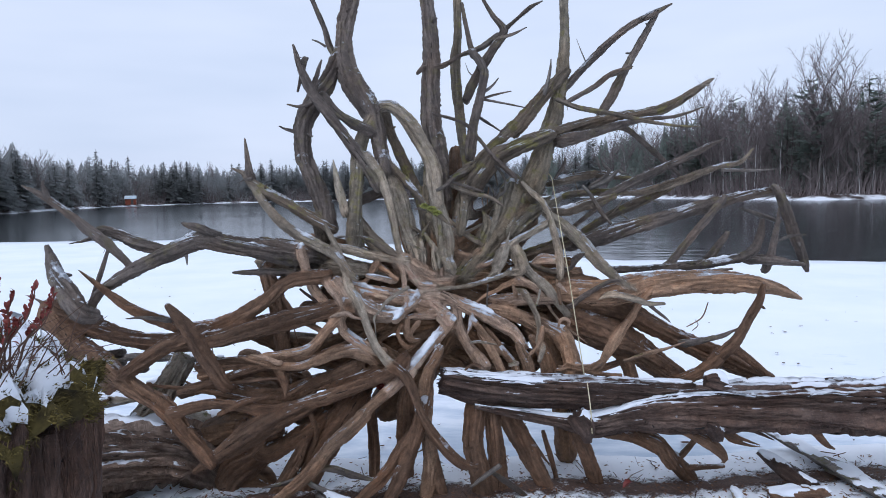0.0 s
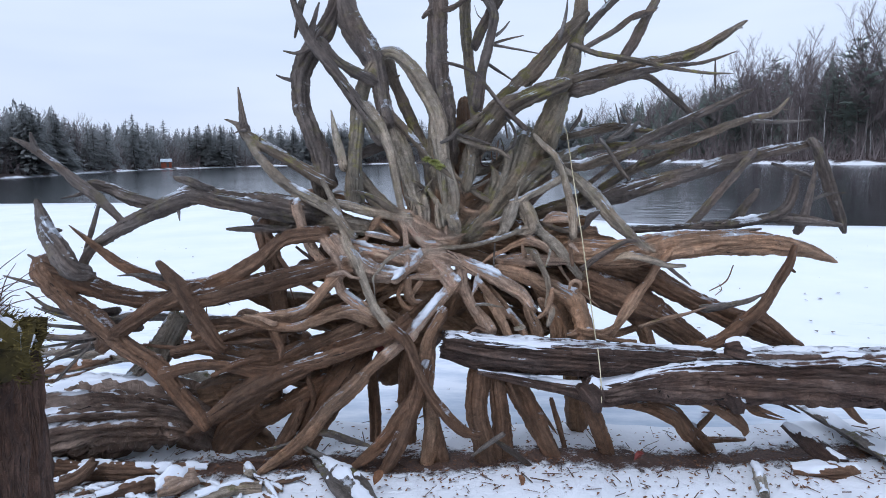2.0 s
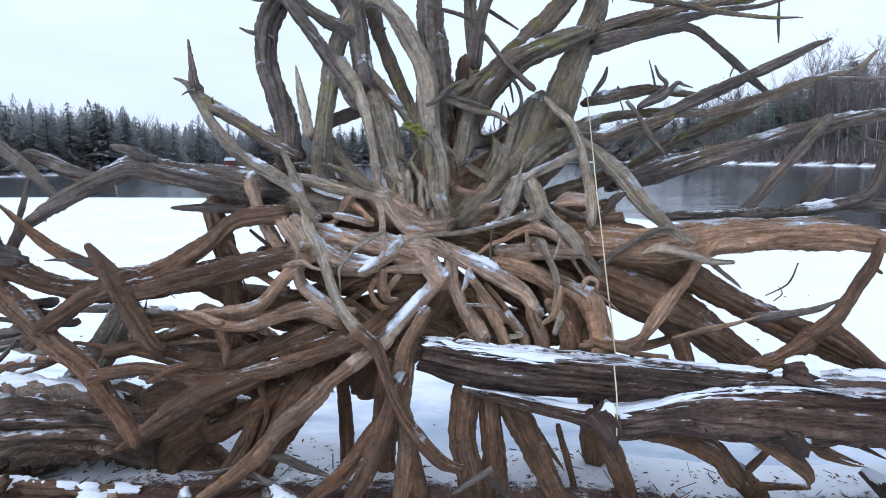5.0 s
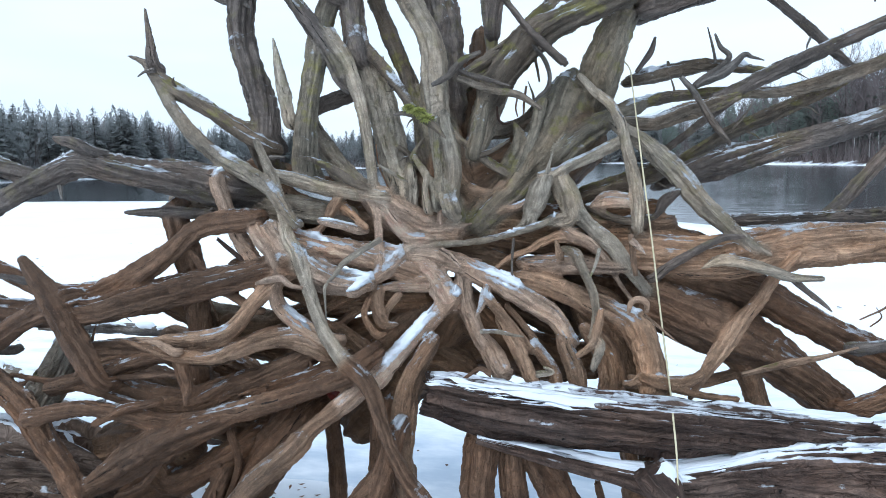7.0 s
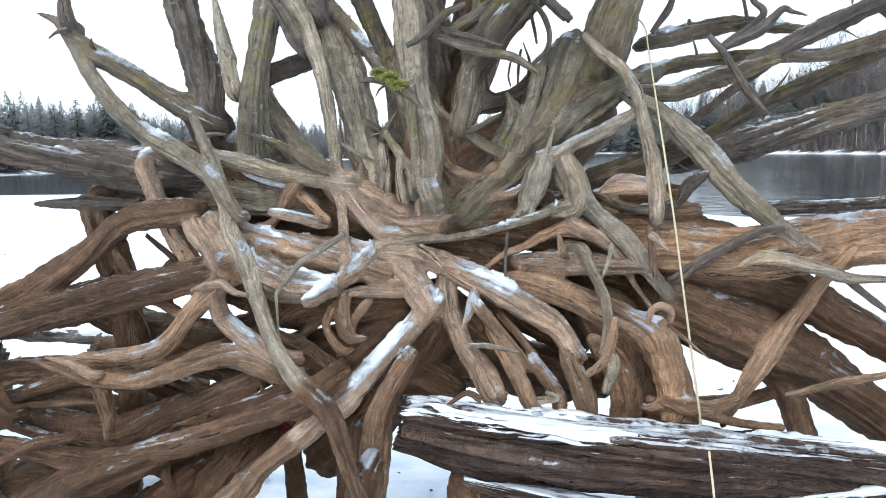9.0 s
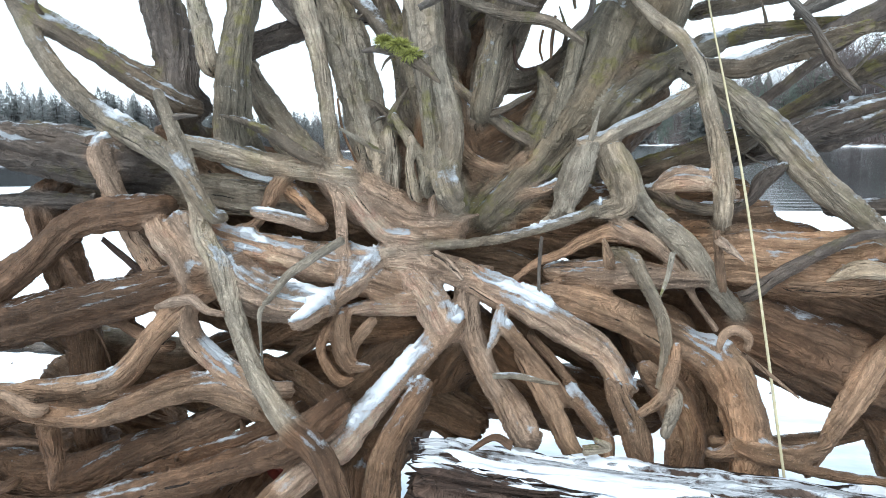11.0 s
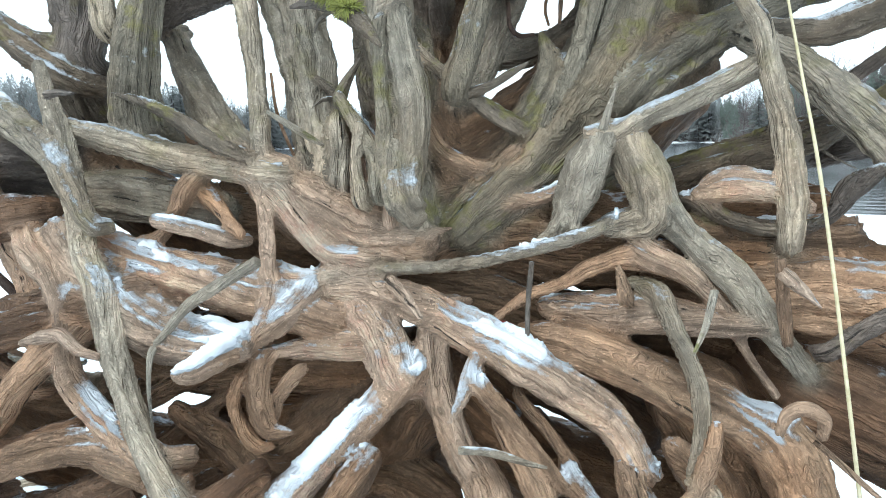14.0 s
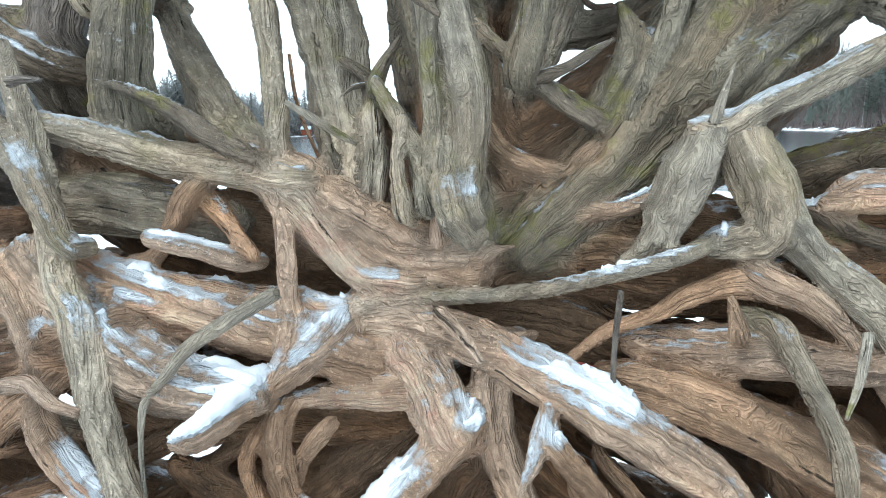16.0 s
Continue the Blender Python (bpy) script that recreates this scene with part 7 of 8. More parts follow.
            u, w = stride[(axis + 1) % 3], stride[(axis + 2) % 3]
            cells = np.stack([base - u - w, base - w, base, base - u], 1)
            for c in range(4):
                ids.append(cells[:, c])
                pts.append(pos)
                own.append(o)
                soft.append(f)
            cells[~first] = cells[~first][:, ::-1]
            quads.append(cells)
    ids, pts, own, soft, quads = np.concatenate(ids), np.concatenate(pts), np.concatenate(own), np.concatenate(soft), np.concatenate(quads)
    uniq, where, inv = np.unique(ids, return_index=True, return_inverse=True)
    n = np.bincount(inv).astype(float)
    verts = np.stack([np.bincount(inv, pts[:, i]) / n for i in range(3)], 1)
    faces = np.searchsorted(uniq, quads)
    good = (uniq[np.clip(faces, 0, len(uniq) - 1)] == quads).all(1)
    return verts, faces[good], own[where], np.bincount(inv, soft) / n


def point_normals(verts, faces):
    a, b, c, d = (verts[faces[:, i]] for i in range(4))
    fn = np.cross(c - a, d - b)
    out = np.zeros_like(verts)
    for i in range(4):
        for j in range(3):
            out[:, j] += np.bincount(faces[:, i], fn[:, j], len(verts))
    return out / (np.linalg.norm(out, axis=1)[:, None] + 1e-12)


def split_islands(faces, face_own, count, least=60):
    """The faces of each root as joined pieces; scraps go to the root that they touch."""
    def pieces(f):
        use, inv = np.unique(f, return_inverse=True)
        inv = inv.reshape(f.shape)
        label = np.arange(len(use))
        while True:
            low = label[inv].min(1)
            new_label = label.copy()
            for i in range(f.shape[1]):
                np.minimum.at(new_label, inv[:, i], low)
            new_label = new_label[new_label]
            if (new_label == label).all():
                return label[inv[:, 0]]
            label = new_label

    face_own = face_own.copy()
    for turn in range(2):
        point = np.full(faces.max() + 1, -1)
        for i in range(4):
            point[faces[:, i]] = face_own
        for k in range(count):
            idx = np.nonzero(face_own == k)[0]
            if not len(idx):
                continue
            lab = pieces(faces[idx])
            for l, n in zip(*np.unique(lab, return_counts=True)):
                if n < least:
                    part_idx = idx[lab == l]
                    around = point[faces[part_idx]].ravel()
                    around = around[(around != k) & (around >= 0)]
                    if len(around):
                        face_own[part_idx] = np.bincount(around).argmax()
    out = []
    for k in range(count):
        f = faces[face_own == k]
        if not len(f):
            continue
        lab = pieces(f)
        out += [(k, f[lab == l]) for l, n in zip(*np.unique(lab, return_counts=True)) if n >= 8]
    return out


def raise_stump():
    """Thick limbs share one grown skin, cut into one mesh for each root; thin ones and the logs are swept singly."""
    rows = [m for m in MADE if m[0] is stump and m[3].rmean >= 0.0105]
    verts, faces, own, soft = grown_skin([m[3] for m in rows])
    norm = point_normals(verts, faces)
    push = np.zeros(len(verts))
    for k, (owner, name, tone, lm) in enumerate(rows):
        mine = np.nonzero(own == k)[0]
        if not len(mine):
            continue
        tan, side, up, run = lm.frames()
        v, ax = verts[mine], lm.axis
        near = np.concatenate([((v[c:c + 3000, None, :] - ax[None, :, :3]) ** 2).sum(2).argmin(1) for c in range(0, len(v), 3000)])
        d = v - ax[near, :3]
        ang = np.arctan2((d * up[near]).sum(1), (d * side[near]).sum(1))
        s = run[near] + (d * tan[near]).sum(1)
        r = ax[near, 3]
        off = np.array(lm.off)
        rm, rg, tw = lm.rmean, lm.ridges, lm.twist / max(0.2, 6 * lm.rmean) * 0.6
        b = ang + tw * s
        stretch = 0.56 / max(0.12, 4 * rm)
        f = np.empty(len(mine))
        for i in range(len(mine)):
            cb, sb = math.cos(b[i]), math.sin(b[i])
            f[i] = (noise.noise(Vector((cb * rg + off[0], sb * rg + off[1], s[i] * stretch + off[2]))) * 1.5
                    + noise.noise(Vector((cb * rg * 2.6 + off[1], sb * rg * 2.6 + off[2], s[i] * 3.2 + off[0]))) * 0.9
                    + noise.noise(Vector((v[i][0] * 42, v[i][1] * 42, v[i][2] * 42))) * 0.42
                    + noise.noise(Vector((v[i][0] * 16, v[i][1] * 16, v[i][2] * 16))) * 0.55
                    + noise.noise(Vector((v[i][0] * 95, v[i][1] * 95, v[i][2] * 95))) * 0.14)
        push[mine] = f * lm.flute * np.minimum(r, 0.06) * np.clip(1.15 - soft[mine] / 0.006, 0.25, 1)
    verts = verts + norm * push[:, None]
    norm = point_normals(verts, faces)
    # snow lying on what faces up
    amount = np.array([SNOWY[m[2]] + m[3].more_snow - (0.3 if m[1] == "twig" else 0.0) if m[1] != "core" else -2 for m in rows])[own]
    lift = np.full(len(verts), -1.0)
    roof = BVHTree.FromPolygons([tuple(q) for q in verts], [tuple(q) for q in faces.tolist()])
    for i in np.nonzero((norm[:, 2] > 0.1) & (amount > 0))[0]:
        q = Vector(verts[i]) * 6.0
        lift[i] = norm[i, 2] * 1.1 + 0.9 * noise.noise(q) + 0.30 * noise.noise(q * 4.3) + 0.12 * noise.noise(q * 14.0) - 1.42 + amount[i]
        if lift[i] > -0.3 and roof.ray_cast(Vector(verts[i]) + Vector((0, -0.01, 0.02)), Vector((0, -0.15, 1)), 0.22)[0] is not None:
            lift[i] -= 0.45
    rime = np.clip(1.0 + lift, 0, 1.6)
    # each root's own shade of wood, softly joined where roots meet
    rnd = random.Random(77)
    shade = np.array([[c * v for c in TONES.get(m[2], TONES["brown"])[1]] + [TONES.get(m[2], TONES["brown"])[4]] for m in rows for v in (rnd.uniform(0.78, 1.2),)])
    tint = shade[own]
    ring = np.roll(faces, 1, axis=1)
    a, c = np.concatenate([faces.ravel(), ring.ravel()]), np.concatenate([ring.ravel(), faces.ravel()])
    count = np.bincount(a, minlength=len(verts))[:, None] + 1.0
    for turn in range(16):
        tint = (tint + np.stack([np.bincount(a, tint[c, i], len(verts)) for i in range(4)], 1)) / count
    face_own = own[faces[:, 0]]
    islands = split_islands(faces, face_own, len(rows))
    for k, f in islands:
        owner, name, tone, lm = rows[k]
        use, inv = np.unique(f, return_inverse=True)
        f = inv.reshape(-1, 4)
        v, nn = verts[use], norm[use]
        tan, side, up, run = lm.frames()
        ax = lm.axis
        near = np.concatenate([((v[c:c + 3000, None, :] - ax[None, :, :3]) ** 2).sum(2).argmin(1) for c in range(0, len(v), 3000)])
        d = v - ax[near, :3]
        g = np.stack([(d * side[near]).sum(1), (d * up[near]).sum(1), run[near] + (d * tan[near]).sum(1)], 1) + np.array(lm.off)
        ob = finish("heartwood" if name == "core" else name, [tuple(q) for q in v], [tuple(q) for q in f.tolist()], GROWN, owner, grain=g)
        ob.data.attributes.new("rime", "FLOAT", "POINT").data.foreach_set("value", rime[use].astype(np.float32))
        ob.data.attributes.new("tint", "FLOAT_COLOR", "POINT").data.foreach_set("color", np.column_stack([tint[use, :3], np.ones(len(use))]).astype(np.float32).ravel())
        ob.data.attributes.new("lichen", "FLOAT", "POINT").data.foreach_set("value", tint[use, 3].astype(np.float32))
        ob.data.normals_split_custom_set_from_vertices([tuple(q) for q in nn])
    # pointed tips too thin for the skin, thin twigs and the two logs
    for k, (owner, name, tone, lm) in enumerate(MADE):
        if owner is stump and lm.rmean >= 0.0105:
            continue
        lm.build(name, WOOD[tone], owner)
    lift -= 0.27
    f = faces[lift[faces].max(1) > 0]
    use, inv = np.unique(f, return_inverse=True)
    e = 0.011 * np.where(lift[use] > 0, np.tanh(lift[use] / 0.26), np.maximum(-1.2, lift[use] / 0.10))
    sv = verts[use] + norm[use] * (e * 0.6)[:, None] + np.array((0, 0, 1)) * (np.maximum(e, 0) * 0.5)[:, None]
    snowy, sf = [tuple(q) for q in sv], [tuple(q) for q in inv.reshape(-1, 4).tolist()]
    for owner, name, tone, lm in MADE:
        if owner is stump:
            continue
        v, g = lm.snow((0.62 if lm.rmean < 0.056 else 0.30) if owner is log else 0.36, 0.008, along=0.2)
        n0 = len(snowy)
        snowy += v
        sf += [tuple(i + n0 for i in q) for q in g]
    tagged(finish("snow_cover", snowy, sf, SNOW), "thin broken snow lying on the roots and logs", "snow", kind="stuff")


raise_stump()


def straw():
    """A long dry grass stalk that hangs down over the roots."""
    stalk = thing("grass_stalk", "long dry yellow grass stalk hanging over the roots", "grass")
    Limb(((0.603, 4.060, 1.838, 0.0021), (0.639, 4.050, 1.810, 0.0021), (0.673, 4.020, 1.765, 0.0025), (0.684, 4.000, 1.698, 0.0025), (0.707, 3.860, 1.486, 0.0027), (0.725, 3.750, 1.320, 0.0030), (0.746, 3.700, 1.161, 0.0029), (0.775, 3.630, 0.916, 0.0032), (0.816, 3.570, 0.602, 0.0032)), flute=0.05, knots=0.0).build("blade", STRAW, stalk)
    Limb(((0.798, 3.340, 0.655, 0.0028), (0.810, 3.300, 0.521, 0.0028), (0.809, 3.240, 0.408, 0.0020)), flute=0.05, knots=0.0).build("blade", STRAW, stalk)



straw()


# ---- the near stump with its shrub ----
def near_stump():
    ob = thing("broken_stump", "dark rotten broken stump with mossy snow-patched top", "tree stump", at=(-1.085, 1.385, 0))
    ob.scale = (0.75, 0.75, 1.07)
    rings, seg = 56, 120
    verts, faces, grain = [], [], []
    for i in range(rings + 1):
        f = i / rings
        z = 1.06 * f
        r = 0.335 + 0.05 * f + 0.13 * (1 - f) ** 3
        for k in range(seg):
            a = 2 * math.pi * k / seg
            v = Vector((math.cos(a) * 3.2, math.sin(a) * 3.2, z * 0.8))
            rr = r * (1 - 0.5 * max(0.0, 0.09 - abs(noise.noise(v * 1.6))) / 0.09 * 0.22 + 0.14 * noise.noise(v) + 0.09 * noise.noise(v * 2.7) + 0.10 * noise.noise(Vector((math.cos(a) * 9, math.sin(a) * 9, z * 1.5))) + 0.06 * noise.noise(Vector((math.cos(a) * 24, math.sin(a) * 24, z * 3.5))) + 0.03 * noise.noise(Vector((math.cos(a) * 9, math.sin(a) * 9, z * 22))))
            top = (0.06 * noise.noise(Vector((math.cos(a) * 4, math.sin(a) * 4, 9))) + 0.03 * noise.noise(Vector((math.cos(a) * 15, math.sin(a) * 15, 4)))) * f
            verts.append((rr * math.cos(a) + 0.03 * f, rr * math.sin(a), z + top))
            grain.append((rr * math.cos(a), rr * math.sin(a), z))
    for i in range(rings):
        for k in range(seg):
            k2 = (k + 1) % seg
            faces.append((i * seg + k, i * seg + k2, (i + 1) * seg + k2, (i + 1) * seg + k))
    verts.append((0, 0, 1.02))
    grain.append((0, 0, 1.02))
    faces += [(rings * seg + k, rings * seg + (k + 1) % seg, len(verts) - 1) for k in range(seg)]
    finish("trunk", verts, faces, WOOD["rotten"], ob, "dark wet furrowed wood", grain=grain)
    # moss hummock
    verts, faces = [], []
    n, m = 34, 72
    for i in range(n + 1):
        f = i / n
        for k in range(m):
            a = 2 * math.pi * k / m
            r = 0.425 * math.sin(f * math.pi * 0.52)
            v = Vector((math.cos(a) * r * 9, math.sin(a) * r * 9, f * 2))
            w = 1 + 0.22 * noise.noise(v) + 0.14 * noise.noise(v * 2.6)
            z = 1.10 + 0.13 * math.cos(f * math.pi * 0.56) + 0.07 * noise.noise(v * 1.4) + 0.04 * noise.noise(v * 3.7) - 0.05 * max(0, math.cos(a)) - (0.00 + 0.20 * noise.noise(Vector((math.cos(a) * 4, math.sin(a) * 4, 5)))) * max(0.0, f - 0.62) / 0.38
            verts.append((r * w * math.cos(a), r * w * math.sin(a), z))
    for i in range(n):
        for k in range(m):
            k2 = (k + 1) % m
            faces.append((i * m + k, (i + 1) * m + k, (i + 1) * m + k2, i * m + k2))
    hummock = finish("moss", verts, faces, MOSS, ob, "olive green moss cushion")
    rnd = random.Random(3)
    tv, tf = [], []
    for q in range(22000):
        v = Vector(rnd.choice(verts[m * 3:]))
        v += Vector((rnd.uniform(-0.02, 0.02), rnd.uniform(-0.02, 0.02), rnd.uniform(-0.012, 0.012)))
        d = (Vector((v.x, v.y, (v.z - 1.1) * 1.2)).normalized() + Vector((rnd.uniform(-1, 1), rnd.uniform(-1, 1), rnd.uniform(-0.6, 1))) * 0.7).normalized()
        s = d.cross(Vector((rnd.uniform(-1, 1), rnd.uniform(-1, 1), 1))).normalized() * 0.0026
        L = rnd.uniform(0.010, 0.030)
        n0 = len(tv)
        tv += [tuple(v + s), tuple(v - s), tuple(v + d * L)]
        tf.append((n0, n0 + 1, n0 + 2))
    finish("moss_fuzz", tv, tf, MOSS, ob, smooth=False)
    # snow lying in the moss
    sv, sf = [], []
    lift = [0.34 * noise.noise(Vector(v) * 7.5) + 0.34 * noise.noise(Vector(v) * 19) + (v[2] - 1.17) * 1.8 + 0.06 - max(0.0, math.hypot(v[0], v[1]) - 0.36) * 2.0 for v in verts]
    ids = {}
    for f in faces:
        if max(lift[i] for i in f) < 0:
            continue
        g = []
        for i in f:
            if i not in ids:
                ids[i] = len(sv)
                e = 0.035 * math.tanh(lift[i] / 0.09) if lift[i] > 0 else max(-0.02, lift[i] * 0.3)
                x, y, z = verts[i]
                sv.append((x, y, z + e))
            g.append(ids[i])
        sf.append(tuple(g))
    finish("snow_pad", sv, sf, SNOW, ob, "patches of white snow in the moss")
    return ob


near_stump()


def leaf_mesh(name, L, w, curl, material):
    rows = ((0.0, 0.05), (0.25, 0.75), (0.55, 1.0), (0.82, 0.6), (1.0, 0.05))
    verts, faces = [], []
    for f, g in rows:
        z = curl * math.sin(f * 2.6) * L
        verts += [(f * L, -g * w / 2, z + 0.25 * g * w), (f * L, 0, z), (f * L, g * w / 2, z + 0.25 * g * w)]
    for i in range(len(rows) - 1):
        for k in range(2):
            a = i * 3 + k
            faces.append((a, a + 3, a + 4, a + 1))
    me = bpy.data.meshes.new(name)
    me.from_pydata(verts, [], faces)
    me.materials.append(material)
    return me


def shrub():
    ob = thing("leatherleaf_shrub", "low shrub with thin stems and dark red leaves", "shrub", at=(-0.985, 1.29, 1.27))
    ob.scale = (0.85, 0.85, 0.85)
    rnd = random.Random(12)
    leaf = leaf_mesh("leaf", 0.028, 0.012, 0.25, REDLEAF)
    for k in range(24):
        a = rnd.uniform(-2.8, 0.6)
        b = Vector((math.cos(a) * 0.13, math.sin(a) * 0.13, 0.0))
        tall = rnd.uniform(0.20, 0.40) * (0.7 if k > 9 else 1.0)
        out = Vector((math.cos(a) * rnd.uniform(0.02, 0.22), math.sin(a) * rnd.uniform(0.0, 0.16), 0))
        pts = [(*b, 0.0032), (*(b + out * 0.3 + Vector((0, 0, tall * 0.4))), 0.0026), (*(b + out * 0.75 + Vector((rnd.uniform(-0.02, 0.02), 0, tall * 0.75))), 0.002), (*(b + out + Vector((0, 0, tall))), 0.0012)]
        lm = Limb(pts, seed=k, flute=0.05)
        stem = lm.build("stem", STEM, ob)
        ax = lm.axis
        for q in range(19 if k < 18 else 6):
            f = rnd.uniform(0.35, 1.0)
            p = ax[int(f * (len(ax) - 1)), :3]
            lf = new("leaf", leaf)
            lf.parent = stem
            lf.matrix_basis = pose(*p, rnd.uniform(-40, 40), rnd.uniform(-80, -25), rnd.uniform(0, 360)) @ Matrix.Scale(rnd.uniform(0.7, 1.15), 4)
    for k in range(60):
        a = rnd.uniform(-2.8, 1.2)
        b = Vector((math.cos(a) * rnd.uniform(0.05, 0.3), math.sin(a) * rnd.uniform(0.05, 0.25), -0.02))
        e = b + Vector((rnd.uniform(-0.1, 0.25), rnd.uniform(-0.18, 0.12), rnd.uniform(0.02, 0.2)))
        mid = (b + e) / 2 + Vector((rnd.uniform(-0.03, 0.03), rnd.uniform(-0.03, 0.03), 0.03))
        Limb([(*b, 0.0018), (*mid, 0.0015), (*e, 0.0007)], seed=k, flute=0.05).build("bare_stem", STEM, ob)


shrub()


# ---- driftwood and litter on the shore ----
DRIFTED = ([], [])


def driftwood(name, label, tone, points, flat=0.55, turn=0.0, group=""):
    """A weathered piece of wood: a swept limb, flattened to a slab."""
    p = np.array(points, dtype=float)
    c = p[:, :3].mean(0)
    lm = Limb([tuple(q) for q in np.column_stack([p[:, :3] - c, p[:, 3]])], flute=0.3, knots=0.2, ridges=1.4, seed=len(label) + int(abs(p[0, 0]) * 100), fine=0.8)
    ob = lm.build(name, WOOD[tone], None)
    ob.location = c
    ob.scale = (1, 1, flat)
    tagged(ob, label, "driftwood", group)
    v, f = lm.snow(0.60, 0.012)
    n0 = len(DRIFTED[0])
    DRIFTED[0].extend((q[0] + c[0], q[1] + c[1], q[2] * flat + c[2] + 0.002) for q in v)
    DRIFTED[1].extend(tuple(i + n0 for i in q) for q in f)
    return ob


driftwood("plank", "long pale weathered plank lying on the ground", "grey", ((2.10, 4.28, 0.04, 0.014), (2.18, 4.05, 0.05, 0.05), (2.27, 3.70, 0.05, 0.065), (2.36, 3.25, 0.05, 0.06)), 0.4)
driftwood("driftwood", "short dark slab of driftwood on the ground", "dark", ((1.85, 3.72, 0.14, 0.02), (1.92, 3.58, 0.09, 0.06), (2.0, 3.42, 0.03, 0.06)), 0.7)
driftwood("driftwood", "broken brown chunk of rotten wood in the litter", "brown", ((1.78, 3.38, 0.02, 0.04), (1.92, 3.36, 0.04, 0.07), (2.05, 3.40, 0.02, 0.05)), 0.6)
driftwood("driftwood", "pale stick half covered by snow", "light", ((1.60, 3.42, 0.02, 0.02), (1.58, 3.28, 0.03, 0.028), (1.55, 3.12, 0.02, 0.02)), 0.8)
driftwood("driftwood", "grey weathered plank end with snow before the roots", "grey", ((-0.67, 3.27, 0.05, 0.03), (-0.52, 3.10, 0.05, 0.065), (-0.36, 2.93, 0.04, 0.075), (-0.22, 2.76, 0.02, 0.06)), 0.7)
driftwood("driftwood", "split yellowish block of wood with snow", "pale", ((-1.34, 2.88, 0.04, 0.035), (-1.27, 2.92, 0.055, 0.052), (-1.21, 2.98, 0.06, 0.042)), 1.0)
driftwood("driftwood", "long brown branch on the snowy ground", "brown", ((-2.2, 3.10, 0.05, 0.02), (-2.02, 3.07, 0.04, 0.045), (-1.75, 3.08, 0.03, 0.05), (-1.45, 3.12, 0.02, 0.04), (-1.25, 3.18, 0.0, 0.03)), 0.8)
driftwood("driftwood", "snow-covered branch stub in the litter", "brown", ((-1.98, 2.86, 0.03, 0.035), (-1.83, 2.93, 0.05, 0.04), (-1.76, 3.0, 0.12, 0.028)), 0.9)
driftwood("driftwood", "snowy half-buried root piece", "brown", ((-1.62, 2.82, 0.02, 0.03), (-1.48, 2.90, 0.04, 0.042), (-1.38, 2.98, 0.03, 0.03)), 0.8)
driftwood("driftwood", "brown stick with snow lying by the litter", "light", ((-1.12, 2.84, 0.03, 0.03), (-0.98, 2.93, 0.045, 0.04), (-0.86, 2.97, 0.03, 0.03)), 0.8)


def chips():
    """Short broken pieces of wood strewn before the furrowed log."""
    rnd = random.Random(44)
    for k in range(26):
        x, y = rnd.uniform(-2.35, -0.75), rnd.uniform(2.72, 3.12)
        a, L, r = rnd.uniform(-1.2, 1.2), rnd.uniform(0.05, 0.14), rnd.uniform(0.012, 0.028)
        c = np.array((x, y, ground_height(x, y) + r * 0.7))
        d = np.array((math.cos(a), math.sin(a), rnd.uniform(-0.1, 0.2))) * L
        driftwood("wood_chip", "short broken piece of brown driftwood, half snowed in", rnd.choice(("brown", "tan", "light", "furrowed")),
                  ((*(c - d), r * 0.6), (*(c - d * 0.2), r), (*(c + d * 0.6), r * 0.8), (*(c + d), r * 0.4)), 0.8, group="wood chips by the log")


chips()


def drift_pile():
    """Old driftwood heaped up behind the furrowed log."""
    rnd = random.Random(21)
    for k in range(16):
        x, y = rnd.uniform(-2.75, -1.35), rnd.uniform(3.75, 4.5)
        z = -0.05 + rnd.uniform(0.02, 0.62) * (1.0 - abs(x + 2.0) * 0.45)
        a = rnd.uniform(-0.7, 0.9)
        L = rnd.uniform(0.2, 0.5)
        r = rnd.uniform(0.02, 0.06)
        d = np.array((math.cos(a), math.sin(a) * 0.5, rnd.uniform(-0.25, 0.35))) * L
        c = np.array((x, y, max(z, 0.02)))
        driftwood("driftwood", "old driftwood piece in a snowy heap behind the log", rnd.choice(("brown", "grey", "light", "dark")),
                  ((*(c - d), r * 0.5), (*(c - d * 0.3 + (0, 0, 0.02)), r), (*(c + d * 0.4), r * 0.9), (*(c + d), r * 0.3)), 0.8, group="driftwood heap")


drift_pile()
tagged(finish("driftwood_snow", *DRIFTED, SNOW), "thin broken snow lying on the driftwood", "snow", kind="stuff")


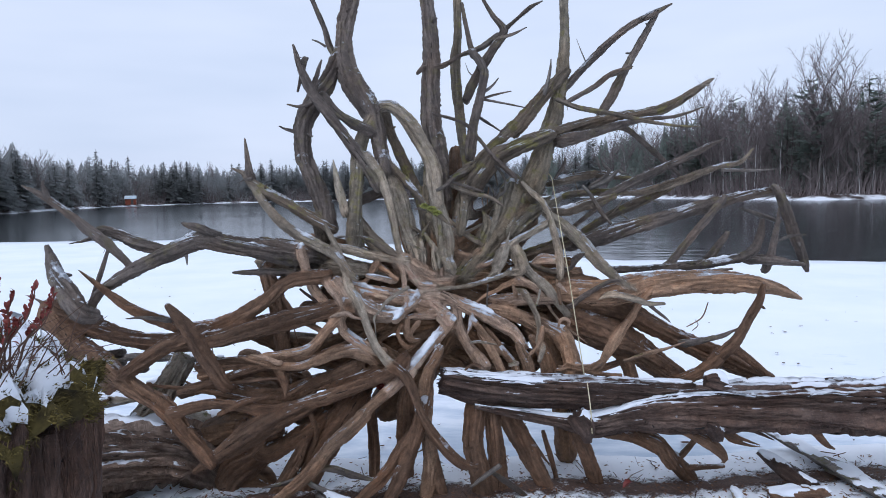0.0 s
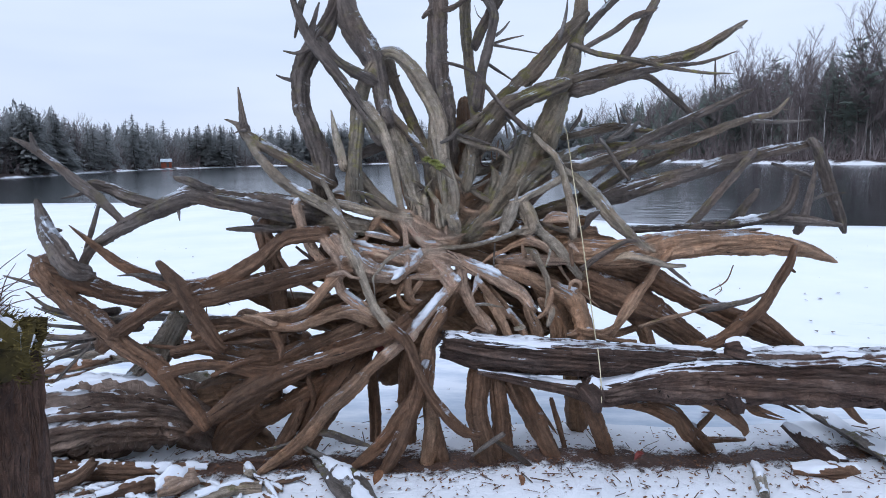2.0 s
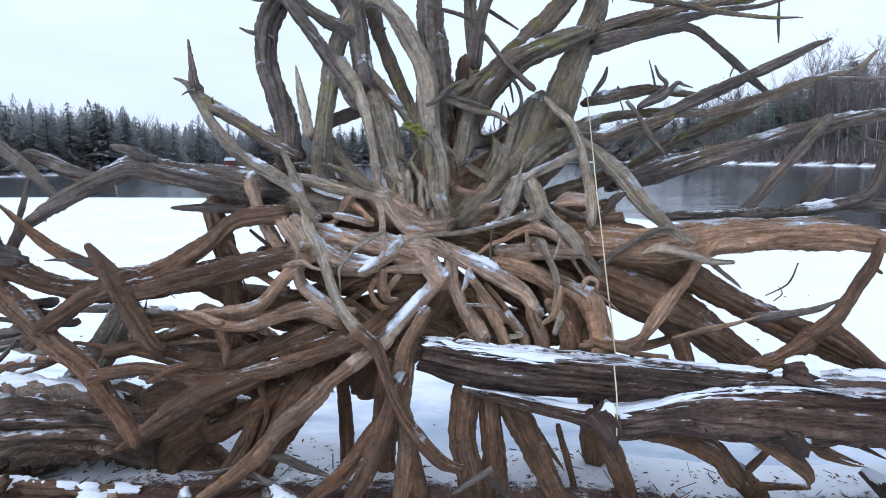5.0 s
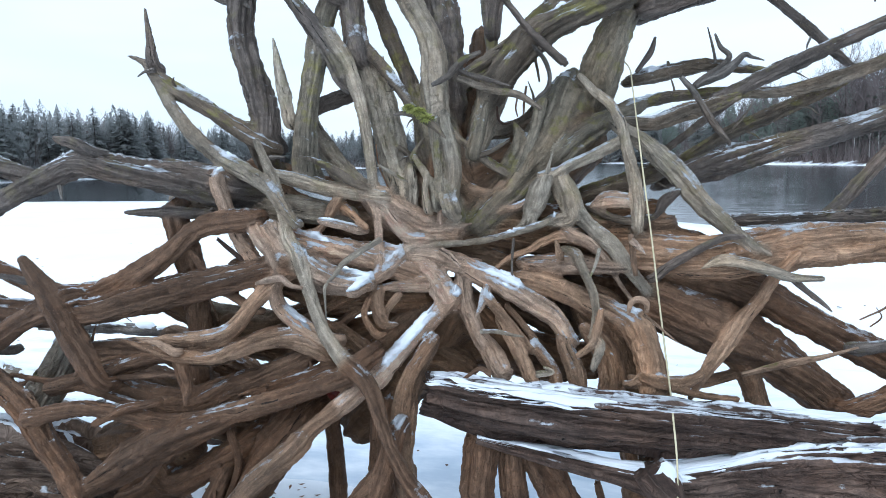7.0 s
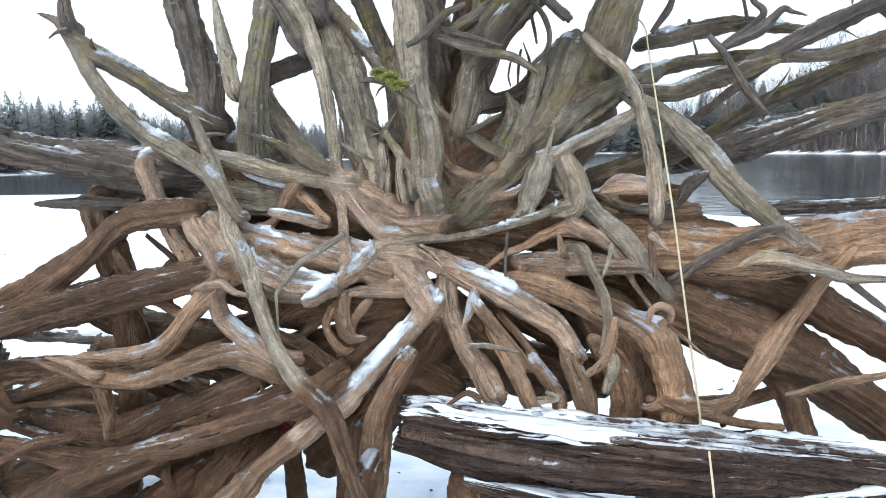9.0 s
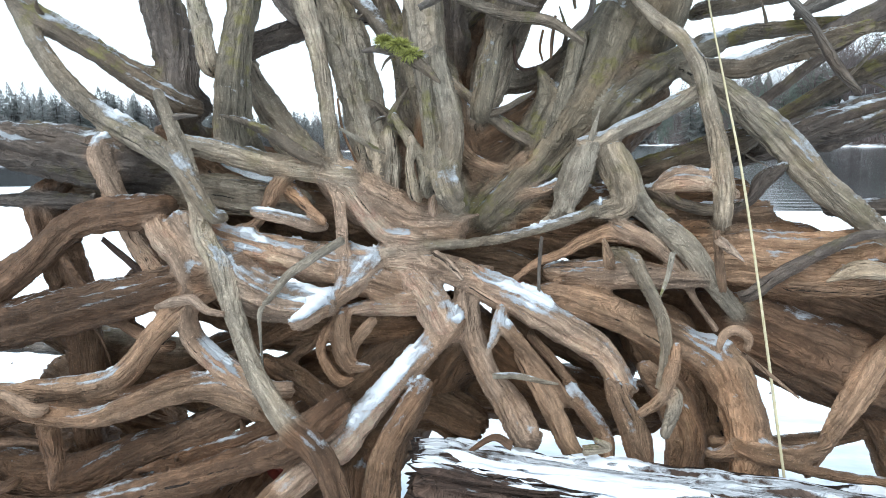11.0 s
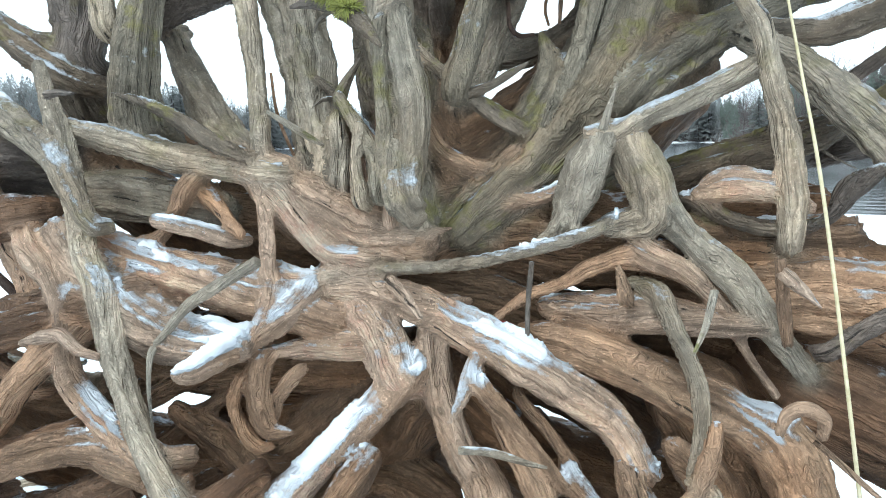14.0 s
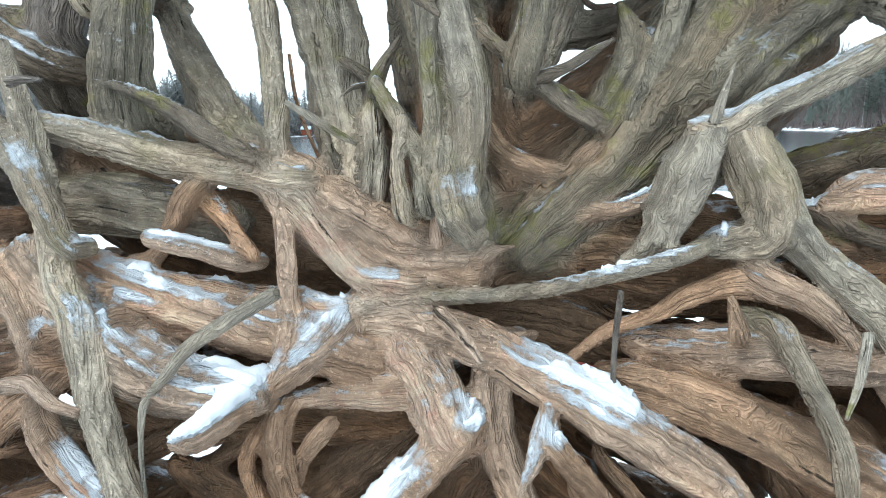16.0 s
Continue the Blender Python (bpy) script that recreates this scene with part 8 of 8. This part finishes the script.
def litter():
    rnd = random.Random(31)
    lv, lf, sv, sf = [], [], [], []
    for k in range(2600):
        x = rnd.uniform(-2.6, 2.6)
        y = 3.30 + 0.13 * x + rnd.gauss(0, 0.33)
        if y < 2.3 or y > 4.0:
            continue
        z = ground_height(x, y) + rnd.uniform(0.001, 0.012)
        s = rnd.uniform(0.005, 0.017)
        a = rnd.uniform(0, 6.283)
        c, d = math.cos(a) * s, math.sin(a) * s
        h = rnd.uniform(-0.3, 0.6) * s
        n = len(lv)
        lv += [(x - c, y - d, z), (x - d * 0.45, y + c * 0.45, z + h), (x + c, y + d, z + rnd.uniform(0, 0.7) * s), (x + d * 0.45, y - c * 0.45, z + h)]
        lf += [(n, n + 1, n + 2), (n, n + 2, n + 3)]
    for k in range(420):
        x = rnd.uniform(-2.6, 2.6)
        y = 3.28 + 0.13 * x + rnd.gauss(0, 0.30)
        if y < 2.3 or y > 4.0:
            continue
        z = ground_height(x, y) + 0.006
        L, r = rnd.uniform(0.02, 0.11), rnd.uniform(0.001, 0.0032)
        a = rnd.uniform(0, 6.283)
        c, d = math.cos(a), math.sin(a)
        n = len(sv)
        for e in (-1, 1):
            ex, ey, ez = x + e * c * L / 2, y + e * d * L / 2, z + (rnd.uniform(0, 0.03) if e > 0 else 0)
            sv += [(ex - d * r, ey + c * r, ez), (ex + d * r, ey - c * r, ez), (ex, ey, ez + r * 1.7)]
        sf += [(n, n + 1, n + 4, n + 3), (n + 1, n + 2, n + 5, n + 4), (n + 2, n, n + 3, n + 5)]
    tagged(finish("leaf_litter", lv, lf, DEADLEAF, smooth=False), "brown dead leaves scattered over snow and soil", "litter", kind="stuff")
    tagged(finish("twig_litter", sv, sf, STEM, smooth=False), "thin brown twigs scattered on the shore", "litter", kind="stuff")
    bv, bf = [], []
    for k in range(260):
        x, y = rnd.uniform(-9, 7), 4.0 + 9 * rnd.random() ** 2.2
        s = rnd.uniform(0.006, 0.03)
        a = rnd.uniform(0, 6.283)
        n = len(bv)
        z = -0.088
        for q in range(5):
            b = a + q * 1.2566
            bv.append((x + math.cos(b) * s * rnd.uniform(0.4, 1.4), y + math.sin(b) * s * rnd.uniform(0.4, 1.4), z + rnd.uniform(0, 0.012)))
        bf.append(tuple(range(n, n + 5)))
    tagged(finish("ice_debris", bv, bf, STEM, smooth=False), "small dark bits of bark lying on the ice", "litter", kind="stuff")


litter()


def fallen_leaf(x, y, z, size, turn, label="dark red fallen leaf caught between the roots", material=REDLEAF):
    ob = new("fallen_leaf", leaf_mesh("fallen_leaf", size, size * 0.62, 0.3, material))
    ob.matrix_basis = pose(x, y, z, *turn)
    return tagged(ob, label, "leaf")


fallen_leaf(0.185, 3.70, 1.02, 0.065, (60, 35, 10))
fallen_leaf(-0.38, 3.44, 0.615, 0.07, (70, 30, 15))
fallen_leaf(-0.575, 3.50, 1.185, 0.03, (40, 40, 20))
fallen_leaf(1.0, 3.42, 0.03, 0.07, (10, -10, 30), "orange fallen leaf lying on the brown litter")
fallen_leaf(-0.30, 3.02, 0.04, 0.08, (20, -30, 60), "brown curled fallen leaf lying on snow", DEADLEAF)
fallen_leaf(0.42, 3.08, 0.03, 0.06, (10, -40, 120), "brown curled fallen leaf lying on snow", DEADLEAF)


def moss_tuft(x, y, z, size, seed):
    """A tuft of bright moss on a limb: many fine curved sprigs."""
    rnd = random.Random(seed)
    v, f = [], []
    for k in range(700):
        d = Vector((rnd.gauss(0, 1), rnd.gauss(0, 1), rnd.gauss(0.5, 1))).normalized()
        c = Vector((d.x * size * 1.3, d.y * size * 0.6, d.z * size * 0.55)) * rnd.uniform(0.3, 1.0)
        s = d.cross(Vector((rnd.uniform(-1, 1), rnd.uniform(-1, 1), 1))).normalized() * 0.0016
        L = rnd.uniform(0.006, 0.016)
        n = len(v)
        v += [tuple(c + s), tuple(c - s), tuple(c + d * L + Vector((0, 0, -0.3 * L)))]
        f.append((n, n + 1, n + 2))
    ob = finish("moss_tuft", v, f, FRESHMOSS, smooth=False)
    ob.location = (x, y, z)
    tagged(ob, "tuft of bright yellow-green moss growing on a dead limb", "moss", "moss tufts")


moss_tuft(-0.040, 3.555, 1.598, 0.022, 1)
moss_tuft(-0.010, 3.545, 1.575, 0.020, 2)
moss_tuft(-0.085, 3.585, 1.615, 0.016, 3)
